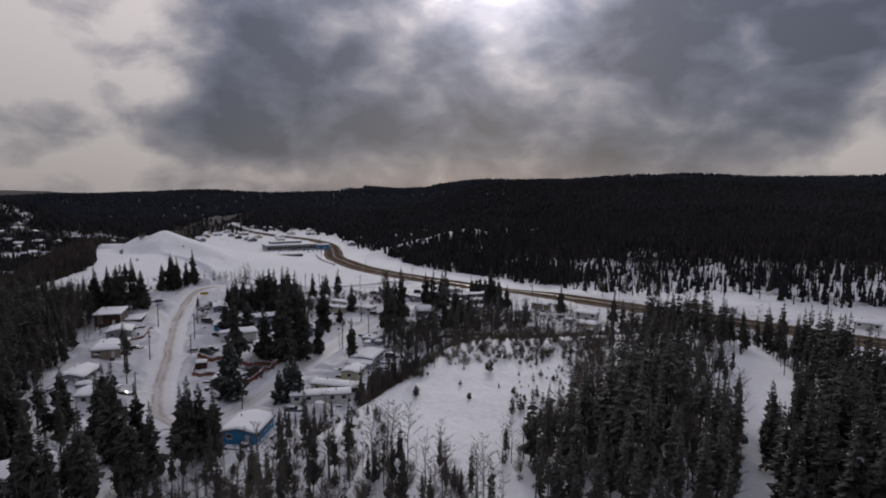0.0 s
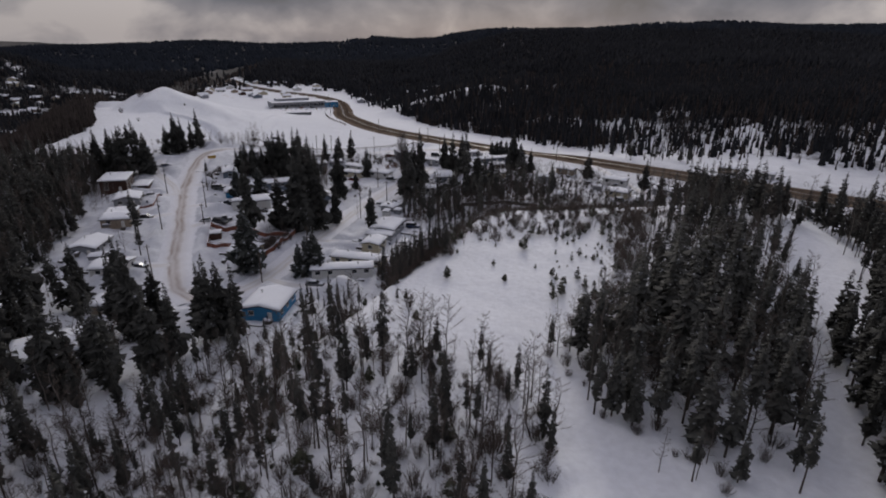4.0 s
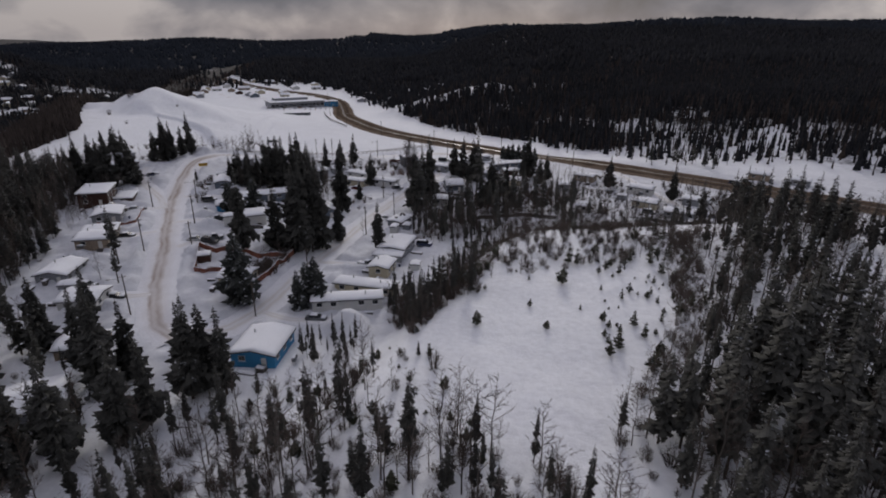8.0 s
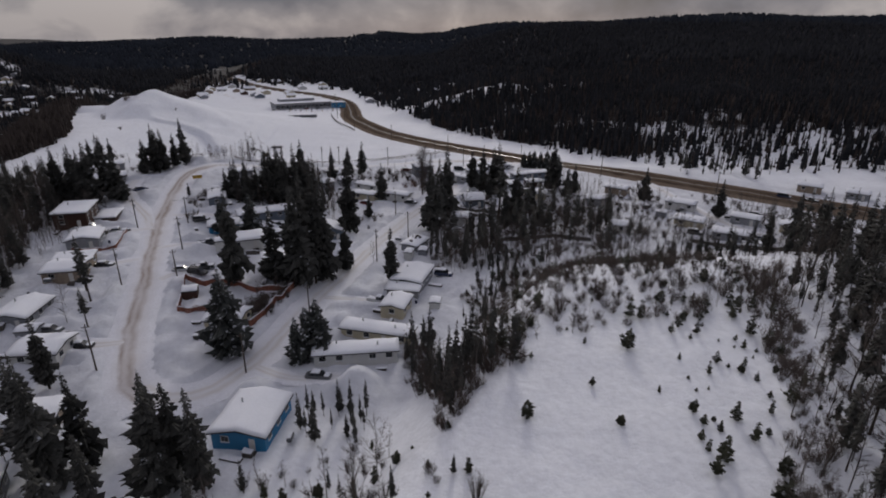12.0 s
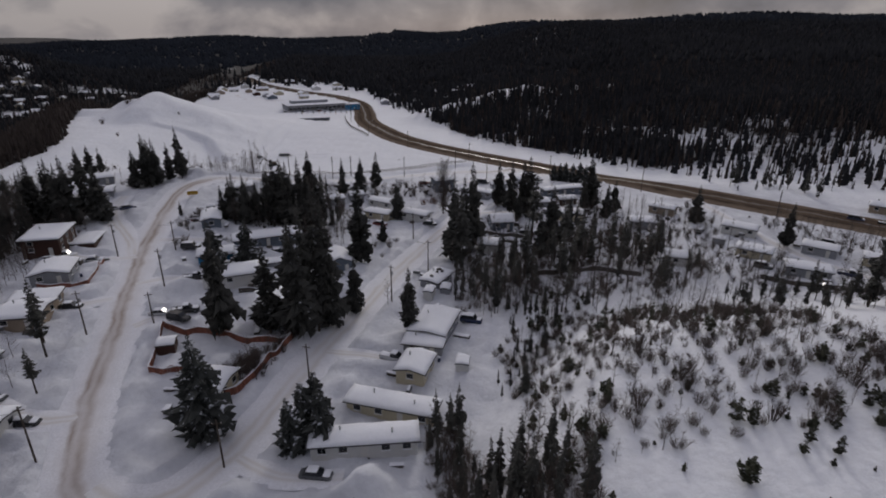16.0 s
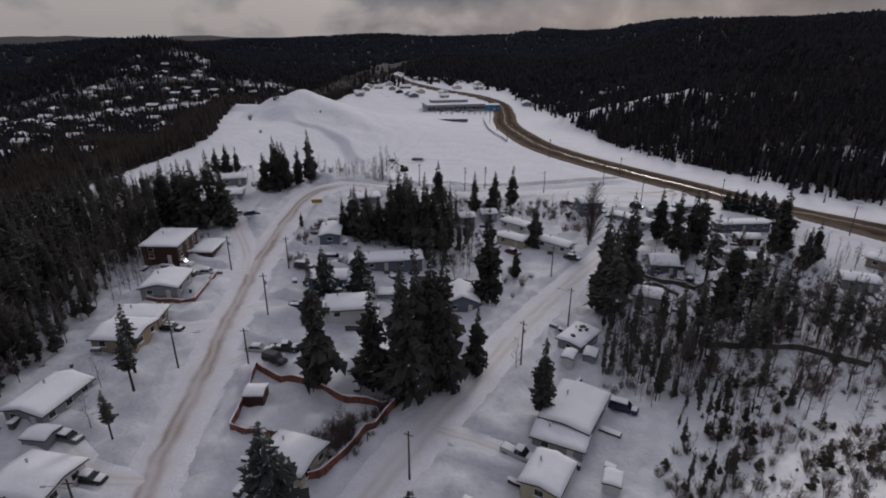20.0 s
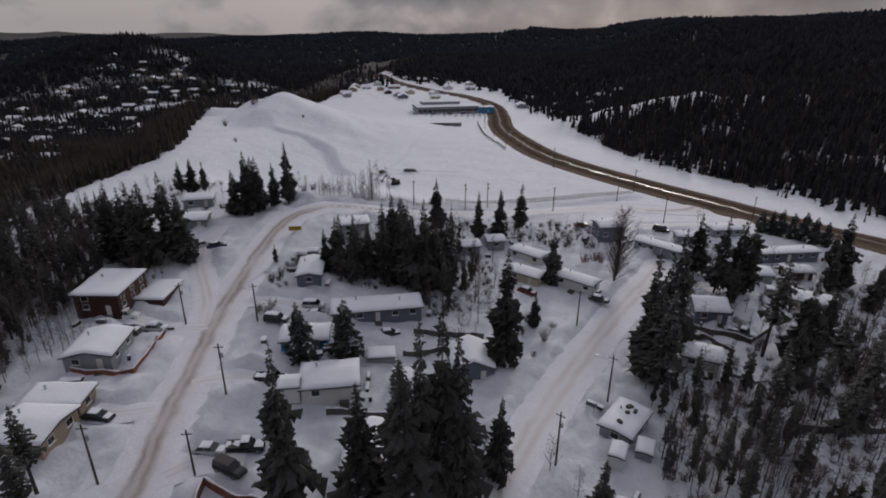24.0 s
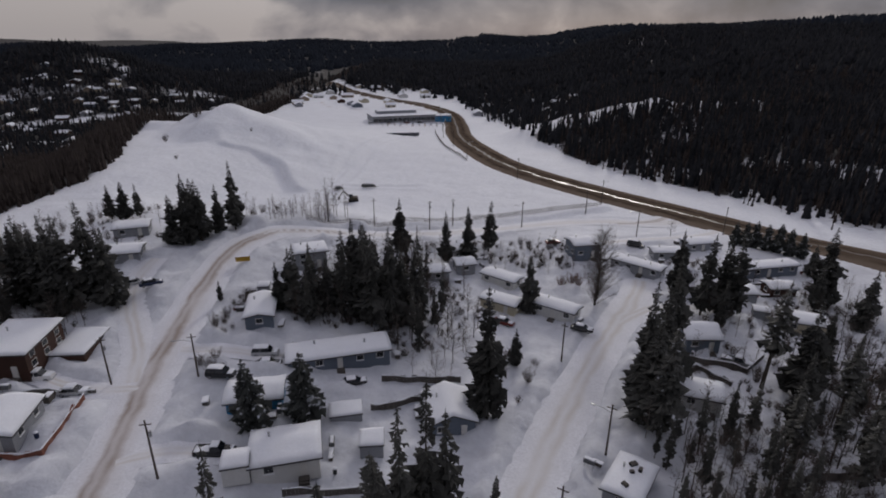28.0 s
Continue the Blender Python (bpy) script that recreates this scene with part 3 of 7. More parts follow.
def wood(x, y):
    """How thickly the far woods stand, 0 to 1."""
    x, y = np.asarray(x, float), np.asarray(y, float)
    r = np.hypot(x, y - 60)
    a = np.degrees(np.arctan2(x, y - 60))
    e = (x - 62) * 0.62 + (y - 300) * 0.78
    w = bluff(x, y)
    patch = 0.5 + 0.5 * ripple(x + 300, y, 0.011)
    patch2 = 0.5 + 0.5 * ripple(y, x, 0.023)
    open_side = ss(95, 185, x + 22 * ripple(y, x, 0.045)) * ss(480, 400, y)
    clump = ss(0.36, 0.56, 0.5 + 0.5 * ripple(x + 6 * np.sin(y * 0.05), y, 0.085) + 0.12 * ripple(y, x, 0.21))
    deepness = ss(70, 190, e)
    slope = ss(31, 40, e - 20 * ss(105, 130, x) + 6 * ripple(x, y, 0.07)) * ss(-4, 4, x - 12 + 0.40 * (y - 400)) * ss(505, 492, y - 0.10 * x - 600 * ss(150, 190, x))
    slope = slope * (deepness * (0.90 + 0.10 * patch2) + (1 - deepness) * (0.42 + 0.52 * clump)) * (1 - 0.62 * open_side * ss(215, 75, e + 30 * ripple(x, y, 0.035))) * (1 - 0.98 * bump(x, y, 48, 493, 78, 17, 5)) * (1 - 0.9 * bump(x, y, 70, 425, 9, 26, -12))
    north = ss(12, 50, x + 0.45 * (y - 440)) * ss(345, 380, y + 0.55 * x) * (0.45 + 0.45 * clump) * np.maximum(ss(185, 95, x + 22 * ripple(y, x, 0.045)), ss(500, 545, y)) * (1 - 0.98 * bump(x, y, 48, 496, 82, 18, 5))
    bank = ss(1, 9, w) * (1 - ss(130, 160, w)) * ss(90, 150, y)
    fine = 0.5 + 0.5 * ripple(x + 4 * np.sin(y * 0.03), y, 0.034)
    flats = ss(100, 130, w) * (1 - ss(860, 1000, r)) * ss(-24, -31, a)
    valley = ss(108, 120, w) * (0.40 + 0.55 * np.maximum(ss(0.30, 0.52, fine), 0.9 * ss(600, 680, r))) * ss(120, 220, y) * (1 - ss(900, 1000, r))
    far = ss(600, 900, r + 40 * patch) * (0.72 + 0.28 * ss(0.25, 0.6, patch2)) * (1 - 0.75 * bump(x, y, -190, 700, 120, 110)) * ss(700, 900, r + 500 * ss(-14, 4, a) + 500 * ss(-30, -45, a)) * (1 - 0.96 * flats) * (1 - 0.55 * bump(x, y, 150, 1180, 130, 110))
    far = far * (1 - 0.7 * ss(0.62, 0.75, fine) * bump(x, y, -600, 880, 200, 130))
    valley = valley * (1 - np.exp(-((y - 660 - 0.93 * (x + 556)) / 20) ** 2) * ss(-400, -470, x)) * (1 - 0.9 * np.exp(-((y - 470 - 1.05 * (x + 440)) / 38) ** 2) * ss(600, 560, y)) * (1 - np.exp(-((y - 560 - 0.5 * (x + 525)) / 12) ** 2) * ss(-330, -400, x))
    deep = ss(1250, 1800, r) * (0.85 + 0.15 * ss(0.22, 0.5, patch)) * (1 - 0.8 * ss(0.88, 0.95, patch * (0.5 + 0.5 * ripple(x, y, 0.004))))
    return np.clip(np.maximum.reduce([slope, north, bank, valley, far, deep]), 0, 1) * (road_gap(np.atleast_1d(x), np.atleast_1d(y)) > 7)


# ==== ground ====
def mesh_object(name, verts, faces, mat, parent=None, smooth=False):
    me = bpy.data.meshes.new(name)
    me.from_pydata(verts, [], faces)
    me.materials.append(mat)
    if smooth:
        me.shade_smooth()
    ob = new(name, me)
    ob.parent = parent
    return ob


def build_ground():
    def axis(lo, a, b, hi, step, grow):
        v = list(np.arange(a, b + 0.01, step))
        s, q = step, b
        while q < hi:
            s *= grow
            q += s
            v.append(q)
        s, q = step, a
        while q > lo:
            s *= grow
            q -= s
            v.insert(0, q)
        return np.array(v)

    xs, ys = axis(-4700, -165, 118, 4700, 1.35, 1.055), axis(-1500, 15, 345, 4800, 1.35, 1.045)
    X, Y = np.meshgrid(xs, ys)
    x, y = X.ravel(), Y.ravel()
    z = level(x, y)
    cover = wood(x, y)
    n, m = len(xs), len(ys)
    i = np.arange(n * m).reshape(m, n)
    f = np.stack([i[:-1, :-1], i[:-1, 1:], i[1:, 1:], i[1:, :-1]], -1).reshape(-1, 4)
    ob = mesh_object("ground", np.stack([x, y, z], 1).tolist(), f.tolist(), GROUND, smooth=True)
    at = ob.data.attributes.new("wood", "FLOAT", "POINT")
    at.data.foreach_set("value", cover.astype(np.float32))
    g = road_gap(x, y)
    # where the snow is trampled, with the yards' shade in the same grey
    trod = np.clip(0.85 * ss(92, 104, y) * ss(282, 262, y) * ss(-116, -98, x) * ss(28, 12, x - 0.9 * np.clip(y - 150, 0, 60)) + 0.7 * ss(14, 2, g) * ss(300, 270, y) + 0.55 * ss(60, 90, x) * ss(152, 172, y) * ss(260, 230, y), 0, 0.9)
    ob.data.attributes.new("trodden_shade", "FLOAT", "POINT").data.foreach_set("value", trod.astype(np.float32))
    tagged(ob, "snow-covered ground with drifts, banks and wooded hills", "ground", kind="structure")


build_ground()


def build_road(line, half, mat, label):
    t = np.gradient(line, axis=0)
    t /= np.hypot(t[:, 0], t[:, 1])[:, None]
    nrm = np.stack([-t[:, 1], t[:, 0]], 1)
    k = 9
    v, ac = [], []
    for j, (p, q) in enumerate(zip(line, nrm)):
        zc = float(land(*p))
        for i in range(k):
            s = -1 + 2 * i / (k - 1)
            r = half * (1 + (0.05 * math.sin(j * 0.7) + 0.04 * math.sin(j * 0.29 + 1)) * (half < 6))
            c = p + q * s * r
            v.append((c[0], c[1], float(land(*c)) + 0.05 + (0.22 if half > 6 else 0.0) + 0.05 * (1 - s * s) - ((0.5 if half > 6 else 0.07) if abs(s) > 0.9 else 0)))
            ac.append(s)
    f = [(j * k + i, j * k + i + 1, j * k + k + i + 1, j * k + k + i) for j in range(len(line) - 1) for i in range(k - 1)]
    ob = mesh_object("road", v, f, mat, smooth=True)
    ob.data.attributes.new("across", "FLOAT", "POINT").data.foreach_set("value", np.array(ac, np.float32))
    tagged(ob, label, "road", kind="structure")


for _, line, half, mat, label in ROADS:
    build_road(line, half, mat, label)


# ==== building blocks ====
def part(name, bm, mat, parent, label=""):
    me = bpy.data.meshes.new(name)
    bm.to_mesh(me)
    bm.free()
    me.materials.append(mat)
    ob = new(name, me)
    ob.parent = parent
    if label:
        ob["label"] = label
    return ob


def share(name, me, parent, m, label=""):
    """An object of its own on a mesh that alike pieces share."""
    ob = new(name, me)
    ob.parent = parent
    ob.matrix_local = m
    if label:
        ob["label"] = label
    return ob


def box(bm, x0, x1, y0, y1, z0, z1, bevel=0.0):
    r = bmesh.ops.create_cube(bm, size=1.0)
    for v in r["verts"]:
        v.co = Vector((x0 + (v.co.x + 0.5) * (x1 - x0), y0 + (v.co.y + 0.5) * (y1 - y0), z0 + (v.co.z + 0.5) * (z1 - z0)))
    if bevel:
        bmesh.ops.bevel(bm, geom=list({e for v in r["verts"] for e in v.link_edges}), offset=bevel, segments=1, affect="EDGES")
    return bm


def tube(bm, a, b, r0, r1, sides=6, caps=True):
    a, b = Vector(a), Vector(b)
    d = (b - a).normalized()
    u = d.orthogonal().normalized()
    w = d.cross(u)
    ring = [[bm.verts.new(p + (u * math.cos(i * math.tau / sides) + w * math.sin(i * math.tau / sides)) * r) for i in range(sides)] for p, r in ((a, r0), (b, r1))]
    for i in range(sides):
        j = (i + 1) % sides
        bm.faces.new((ring[0][i], ring[0][j], ring[1][j], ring[1][i]))
    if caps:
        bm.faces.new(ring[0][::-1])
        bm.faces.new(ring[1])
    return bm


def boxmesh(name, mat, *boxes, bevel=0.0):
    bm = bmesh.new()
    for b in boxes:
        box(bm, *b, bevel=bevel)
    me = bpy.data.meshes.new(name)
    bm.to_mesh(me)
    bm.free()
    me.materials.append(mat)
    return me


def thing(name, m, label, category, group=""):
    e = new(name)
    e.matrix_world = m
    e.empty_display_size = 0.5
    return tagged(e, label, category, group)


def spot(x, y, turn=0.0, sink=0.0):
    return pose(x, y, z_at(x, y) - sink, 0, 0, turn)


# ==== houses ====
WIN_FRAME = boxmesh("window_frame", FRAME, (-0.66, 0.66, -0.03, 0.05, 0.48, 0.56), (-0.66, 0.66, -0.03, 0.05, -0.56, -0.48), (-0.66, -0.58, -0.03, 0.05, -0.48, 0.48), (0.58, 0.66, -0.03, 0.05, -0.48, 0.48), (-0.03, 0.03, -0.02, 0.04, -0.48, 0.48))
WIN_PANE = boxmesh("pane", GLASS, (-0.58, 0.58, -0.02, 0.012, -0.48, 0.48))
WIN_SILL = boxmesh("window_sill", SNOW_ROOF, (-0.70, 0.70, -0.13, 0.0, -0.62, -0.56))
DOOR_LEAF = boxmesh("door", FRAME, (-0.46, 0.46, -0.05, 0.03, 0.0, 2.03), (-0.30, 0.30, -0.065, -0.05, 1.15, 1.80))
DOOR_KNOB = boxmesh("door_handle", METAL, (0.34, 0.40, -0.11, -0.05, 0.98, 1.04))
STEP = boxmesh("door_step", GREY_WOOD, (-0.7, 0.7, -1.0, -0.06, -0.6, 0.0), (-0.7, 0.7, -1.35, -1.0, -0.6, -0.19))


def snow_blanket(w, d, roofz, thick, seed):
    """Thick snow that follows a roof, rounded at its edges and lumpy on top."""
    rnd = random.Random(seed)
    a, b = rnd.uniform(0, 9), rnd.uniform(0, 9)
    nx, ny = max(8, int(w / 0.9)), max(8, int(d / 0.7))
    v, f = [], []
    for j in range(ny + 1):
        for i in range(nx + 1):
            x, y = -w / 2 + w * i / nx, -d / 2 + d * j / ny
            edge = min(x + w / 2, w / 2 - x, y + d / 2, d / 2 - y)
            h = thick * (0.55 + 0.45 * min(1, edge / 0.8)) + 0.06 * math.sin(x * 1.3 + a) * math.sin(y * 1.1 + b) + 0.03 * math.sin(x * 3.1 + b)
            v.append((x, y, roofz(x, y) + h))
    base = len(v)
    rim = [i for i in range(nx + 1)] + [(j + 1) * (nx + 1) - 1 for j in range(1, ny + 1)] + [ny * (nx + 1) + i for i in range(nx - 1, -1, -1)] + [j * (nx + 1) for j in range(ny - 1, 0, -1)]
    for k in rim:
        x, y, _ = v[k]
        v.append((x * 0.995, y * 0.995, roofz(x, y) + 0.01))
    for j in range(ny):
        for i in range(nx):
            q = j * (nx + 1) + i
            f.append((q, q + 1, q + nx + 2, q + nx + 1))
    n = len(rim)
    for k in range(n):
        f.append((rim[k], base + k, base + (k + 1) % n, rim[(k + 1) % n]))
    return v, f


def house(x, y, w, d, turn, eave, colour, label, pitch=0.28, over=0.45, windows=True, shed=False, name="house", category="house", snow=0.42, low=0.0, pipes=1, raised=0.35):
    """A house with gabled (or single-slope) snowed roof; the ridge runs along its longer side."""
    along = w >= d
    root = thing(name, pose(x, y, z_at(x, y) - 0.25, 0, 0, turn), label, category)
    hw, hd = w / 2 - over, d / 2 - over
    rise = (hd if along else hw) * pitch

    def roofz(px, py):
        if shed:
            return eave + rise + (py / (d / 2)) * rise
        q = abs(py) / (d / 2) if along else abs(px) / (w / 2)
        return eave + (rise + over * pitch) * (1 - q)

    bm = bmesh.new()
    pts = [(-hw, -hd), (hw, -hd), (hw, hd), (-hw, hd)]
    foot = [bm.verts.new((px, py, -0.6)) for px, py in pts]
    top = [bm.verts.new((px, py, roofz(px, py) - 0.02)) for px, py in pts]
    for i in range(4):
        j = (i + 1) % 4
        extra = []
        if not shed and ((along and i in (1, 3)) or (not along and i in (0, 2))):
            mx, my = (pts[i][0] + pts[j][0]) / 2, (pts[i][1] + pts[j][1]) / 2
            extra = [bm.verts.new((mx, my, roofz(mx, my) - 0.02))]
        bm.faces.new([foot[i], foot[j], top[j]] + extra + [top[i]])
    part("wall", bm, WALLS[colour], root)
    # roof slab
    v = []
    for px, py in ((-w / 2, -d / 2), (w / 2, -d / 2), (w / 2, d / 2), (-w / 2, d / 2)):
        v.append((px, py, roofz(px, py)))
    ridge = [((-w / 2, 0), (w / 2, 0)) if along else ((0, -d / 2), (0, d / 2))][0]
    if shed:
        faces = [(0, 1, 2, 3)]
    else:
        v += [(*ridge[0], roofz(*ridge[0])), (*ridge[1], roofz(*ridge[1]))]
        faces = [(0, 1, 5, 4), (4, 5, 2, 3)] if along else [(0, 4, 5, 3), (4, 1, 2, 5)]
    bm = bmesh.new()
    bv = [bm.verts.new(q) for q in v]
    bf = [bm.faces.new([bv[i] for i in q]) for q in faces]
    ex = bmesh.ops.extrude_face_region(bm, geom=bf)
    for g in ex["geom"]:
        if isinstance(g, bmesh.types.BMVert):
            g.co.z -= 0.2
    bmesh.ops.recalc_face_normals(bm, faces=bm.faces)
    roof = part("roof", bm, SHINGLE, root)
    sv, sf = snow_blanket(w - 0.06, d - 0.06, roofz, snow, int(abs(x * 7 + y * 13)))
    cover = mesh_object("snow_cover", sv, sf, SNOW_ROOF, roof, smooth=True)
    cover["label"] = "thick snow lying on the roof"
    for k in range(pipes):
        px, py = (-0.22 + 0.47 * k) * w, 0.12 * d * (-1) ** k
        bm = tube(bmesh.new(), (px, py, roofz(px, py) - 0.2), (px, py, roofz(px, py) + snow + 0.55), 0.13, 0.13, 8)
        tube(bm, (px, py, roofz(px, py) + snow + 0.55), (px, py, roofz(px, py) + snow + 0.66), 0.19, 0.17, 8)
        part("vent_pipe", bm, METAL, roof)
    if windows:
        zc = min(eave - 0.95, 1.65 + raised)
        for side, length, off, yaw in ((0, hw * 2, -hd, 0), (1, hd * 2, hw, 90), (2, hw * 2, hd, 180), (3, hd * 2, -hw, -90)):
            n = max(1, int(length / 3.0))
            for i in range(n):
                s = -length / 2 + length * (i + 0.5) / n
                m = pose(0, 0, 0, 0, 0, yaw) @ pose(s, -(hd if side in (0, 2) else hw) - 0.012, zc)
                if side == 0 and i == n // 2 and n > 1:
                    dm = pose(s, -hd - 0.035, raised - 0.05)
                    door = share("door", DOOR_LEAF, root, dm)
                    share("door_handle", DOOR_KNOB, door, Matrix())
                    share("door_step", STEP, root, dm)
                    continue
                win = share("window", WIN_FRAME, root, m)
                share("pane", WIN_PANE, win, Matrix())
                share("window_sill", WIN_SILL, win, Matrix())
                if eave > 4.2:
                    m2 = pose(0, 0, 0, 0, 0, yaw) @ pose(s, -(hd if side in (0, 2) else hw) - 0.012, eave - 0.9)
                    win = share("window", WIN_FRAME, root, m2)
                    share("pane", WIN_PANE, win, Matrix())
    return root


WEST = [
    (-93.6, 175.2, 9.4, 11.4, 15, 4.6, "brown", "dark stained wooden house with a flat snowy roof", 0.06, True),
    (-81.6, 159.8, 8.4, 9.4, 21, 2.9, "grey", "pale grey bungalow with deep roof snow", 0.22, False),
    (-77.0, 147.6, 9.4, 5.2, 16, 2.6, "tan", "low carport wing with a snowed flat roof", 0.08, True),
    (-74.6, 141.2, 9.0, 8.4, 13, 2.9, "tan", "tan bungalow with a verandah under snow", 0.18, False),
    (-74.0, 124.8, 8.0, 10.4, 5, 2.8, "grey", "grey bungalow beside a bare tree", 0.22, False),
    (-60.5, 111.5, 9.0, 8.0, 6, 2.7, "white", "white bungalow under thick snow by the bend", 0.18, False),
    (-50.0, 93.5, 9.0, 7.0, 12, 2.5, "tan", "low tan house with a heavy snow roof", 0.16, False),
    (-49.5, 74.0, 16.0, 10.0, 30, 3.0, "grey", "long grey house among tall spruces", 0.16, False),
    (-70.0, 88.0, 9.0, 7.5, 10, 2.8, "grey", "grey house in the shade of spruces", 0.2, False),
    (-104, 214, 8.0, 7.0, 25, 2.6, "grey", "small house with a low snow roof by the upper lane", 0.2, False),
    (-113, 228, 9.0, 7.0, 30, 2.6, "grey", "grey bungalow at the top of the lane", 0.2, False),
]
CENTRE = [
    (-61.5, 198.0, 6.0, 10.5, 22, 2.9, "slate", "slate blue house with a snow-laden roof", 0.22, False),
    (-62.4, 224.0, 8.2, 7.0, 30, 4.4, "grey", "two-storey grey house with a flat snow roof", 0.1, False),
    (-42.6, 189.8, 18.6, 6.6, 26, 2.8, "slate", "long slate mobile home under smooth snow", 0.16, False),
    (-50.2, 174.2, 9.0, 6.2, 21, 2.6, "blue", "small blue house half hidden by snowy spruces", 0.24, False),
    (-40.4, 164.0, 9.6, 7.6, 24, 3.0, "white", "white bungalow with deep rounded roof snow", 0.2, False),
    (-20.8, 180.6, 8.0, 9.0, 20, 2.9, "slate", "dark house with a steep snowed roof", 0.42, False),
    (-28.6, 151.6, 7.5, 11.0, 18, 2.8, "grey", "grey house sheltered by tall spruces", 0.3, False),
    (-31.0, 125.4, 8.2, 7.4, -4, 2.8, "cream", "cream garage beside the red fence", 0.2, False),
    (-32.8, 231.5, 6.6, 5.4, 24, 2.8, "grey", "grey house in the row below the field", 0.25, False),
    (-26.9, 239.0, 5.6, 5.4, 25, 2.8, "grey", "small grey house in the row below the field", 0.25, False),
    (-29.2, 249.0, 5.4, 7.4, 17, 3.0, "white", "white gabled house beside tall spruces", 0.45, False),
]
EAST = [
    (6.6, 147.2, 8.2, 11.4, -15, 2.9, "grey", "grey house with a wide snow roof", 0.12, False),
    (5.0, 140.4, 8.4, 4.6, -9, 2.5, "grey", "low front wing with a snowed roof", 0.08, True),
    (4.0, 131.8, 6.0, 7.2, -14, 2.9, "cream", "cream garage with rounded roof snow", 0.2, False),
    (1.2, 121.4, 15.6, 4.8, -13, 2.9, "cream", "cream mobile home under smooth thick snow", 0.12, False),
    (-1.8, 112.2, 16.2, 4.6, 8, 2.9, "white", "white mobile home with a row of windows", 0.12, False),
    (-15.0, 93.2, 9.3, 10.9, -6, 3.0, "blue", "bright blue house with a broad snow roof", 0.2, False),
    (5.8, 170.2, 5.6, 8.4, -25, 2.6, "grey", "small grey house with junk on its snow roof", 0.12, False),
    (24.0, 212.4, 7.4, 7.0, 10, 3.0, "slate", "blue-grey barn-like house under snow", 0.5, False),
    (19.8, 192.0, 7.0, 6.0, -9, 2.7, "white", "white cabin below tall spruces", 0.25, False),
]
NORTH = [
    (-16.7, 235.0, 10.4, 5.0, -28, 2.7, "white", "white mobile home in the northern row", 0.14, False),
    (-15.7, 221.0, 9.4, 5.0, -22, 2.7, "cream", "cream mobile home in the northern row", 0.14, False),
    (-3.4, 220.2, 10.4, 5.0, -25, 2.8, "white", "white mobile home with an end porch", 0.16, False),
    (3.8, 256.0, 8.2, 7.0, 22, 4.2, "slate", "tall blue-grey house near the junction", 0.2, False),
    (17.8, 249.0, 14.0, 4.8, -31, 2.5, "grey", "grey mobile home buried in snow", 0.1, False),
    (49.9, 253.3, 18.0, 4.8, 22, 2.9, "slate", "long slate mobile home by the highway", 0.1, False),
    (47.9, 224.2, 9.0, 6.2, -10, 2.8, "cream", "cream bungalow with a snow roof", 0.2, False),
    (39.3, 237.0, 6.6, 6.2, 8, 2.8, "grey", "grey cottage near the highway", 0.2, False),
    (49.6, 242.0, 7.0, 5.2, 10, 2.6, "brown", "brown cottage near the highway", 0.2, False),
    (27.0, 260.0, 9.2, 5.0, 10, 2.5, "grey", "low grey shed house by the junction", 0.14, False),
    (38.0, 271.0, 10.0, 5.6, 22, 2.5, "grey", "low grey house beside the highway hedge", 0.14, False),
]
FAR_EAST = [
    (93.6, 193.4, 9.4, 6.4, -34, 2.8, "cream", "cream mobile home east of the clearing", 0.16, False),
    (101, 181.0, 11.0, 6.0, -24, 2.8, "grey", "grey mobile home east of the clearing", 0.16, False),
    (98.0, 212.0, 10.4, 6.0, -34, 2.8, "white", "white house close to the highway", 0.18, False),
    (69.3, 217.0, 8.4, 6.2, -6, 2.8, "grey", "grey house among leafless trees", 0.2, False),
    (69.7, 187.5, 6.0, 6.0, -17, 2.8, "white", "white cabin among leafless trees", 0.22, False),
    (81.0, 232.0, 9.0, 5.6, -36, 2.8, "tan", "tan mobile home close to the highway", 0.16, False),
    (128, 174.0, 8.6, 6.2, -36, 2.8, "grey", "grey house with a snowed yard", 0.2, False),
    (139, 180.0, 10.0, 6.4, -38, 2.8, "white", "white house with a broad snow roof", 0.2, False),
    (113, 196.0, 9.2, 6.0, -36, 2.8, "grey", "grey mobile home in the eastern row", 0.16, False),
    (124, 188.0, 8.0, 6.0, -36, 2.8, "cream", "cream mobile home in the eastern row", 0.16, False),
    (152, 160.0, 9.0, 6.4, -40, 2.8, "grey", "grey house at the end of the row", 0.2, False),
    (158, 236.0, 9.0, 6.4, -35, 2.8, "tan", "tan house across the highway", 0.24, False),
    (170, 226.0, 8.0, 6.0, -35, 2.8, "grey", "grey house across the highway", 0.24, False),
    (214, 196.0, 10.0, 7.0, -35, 2.8, "white", "white house across the highway", 0.24, False),
]
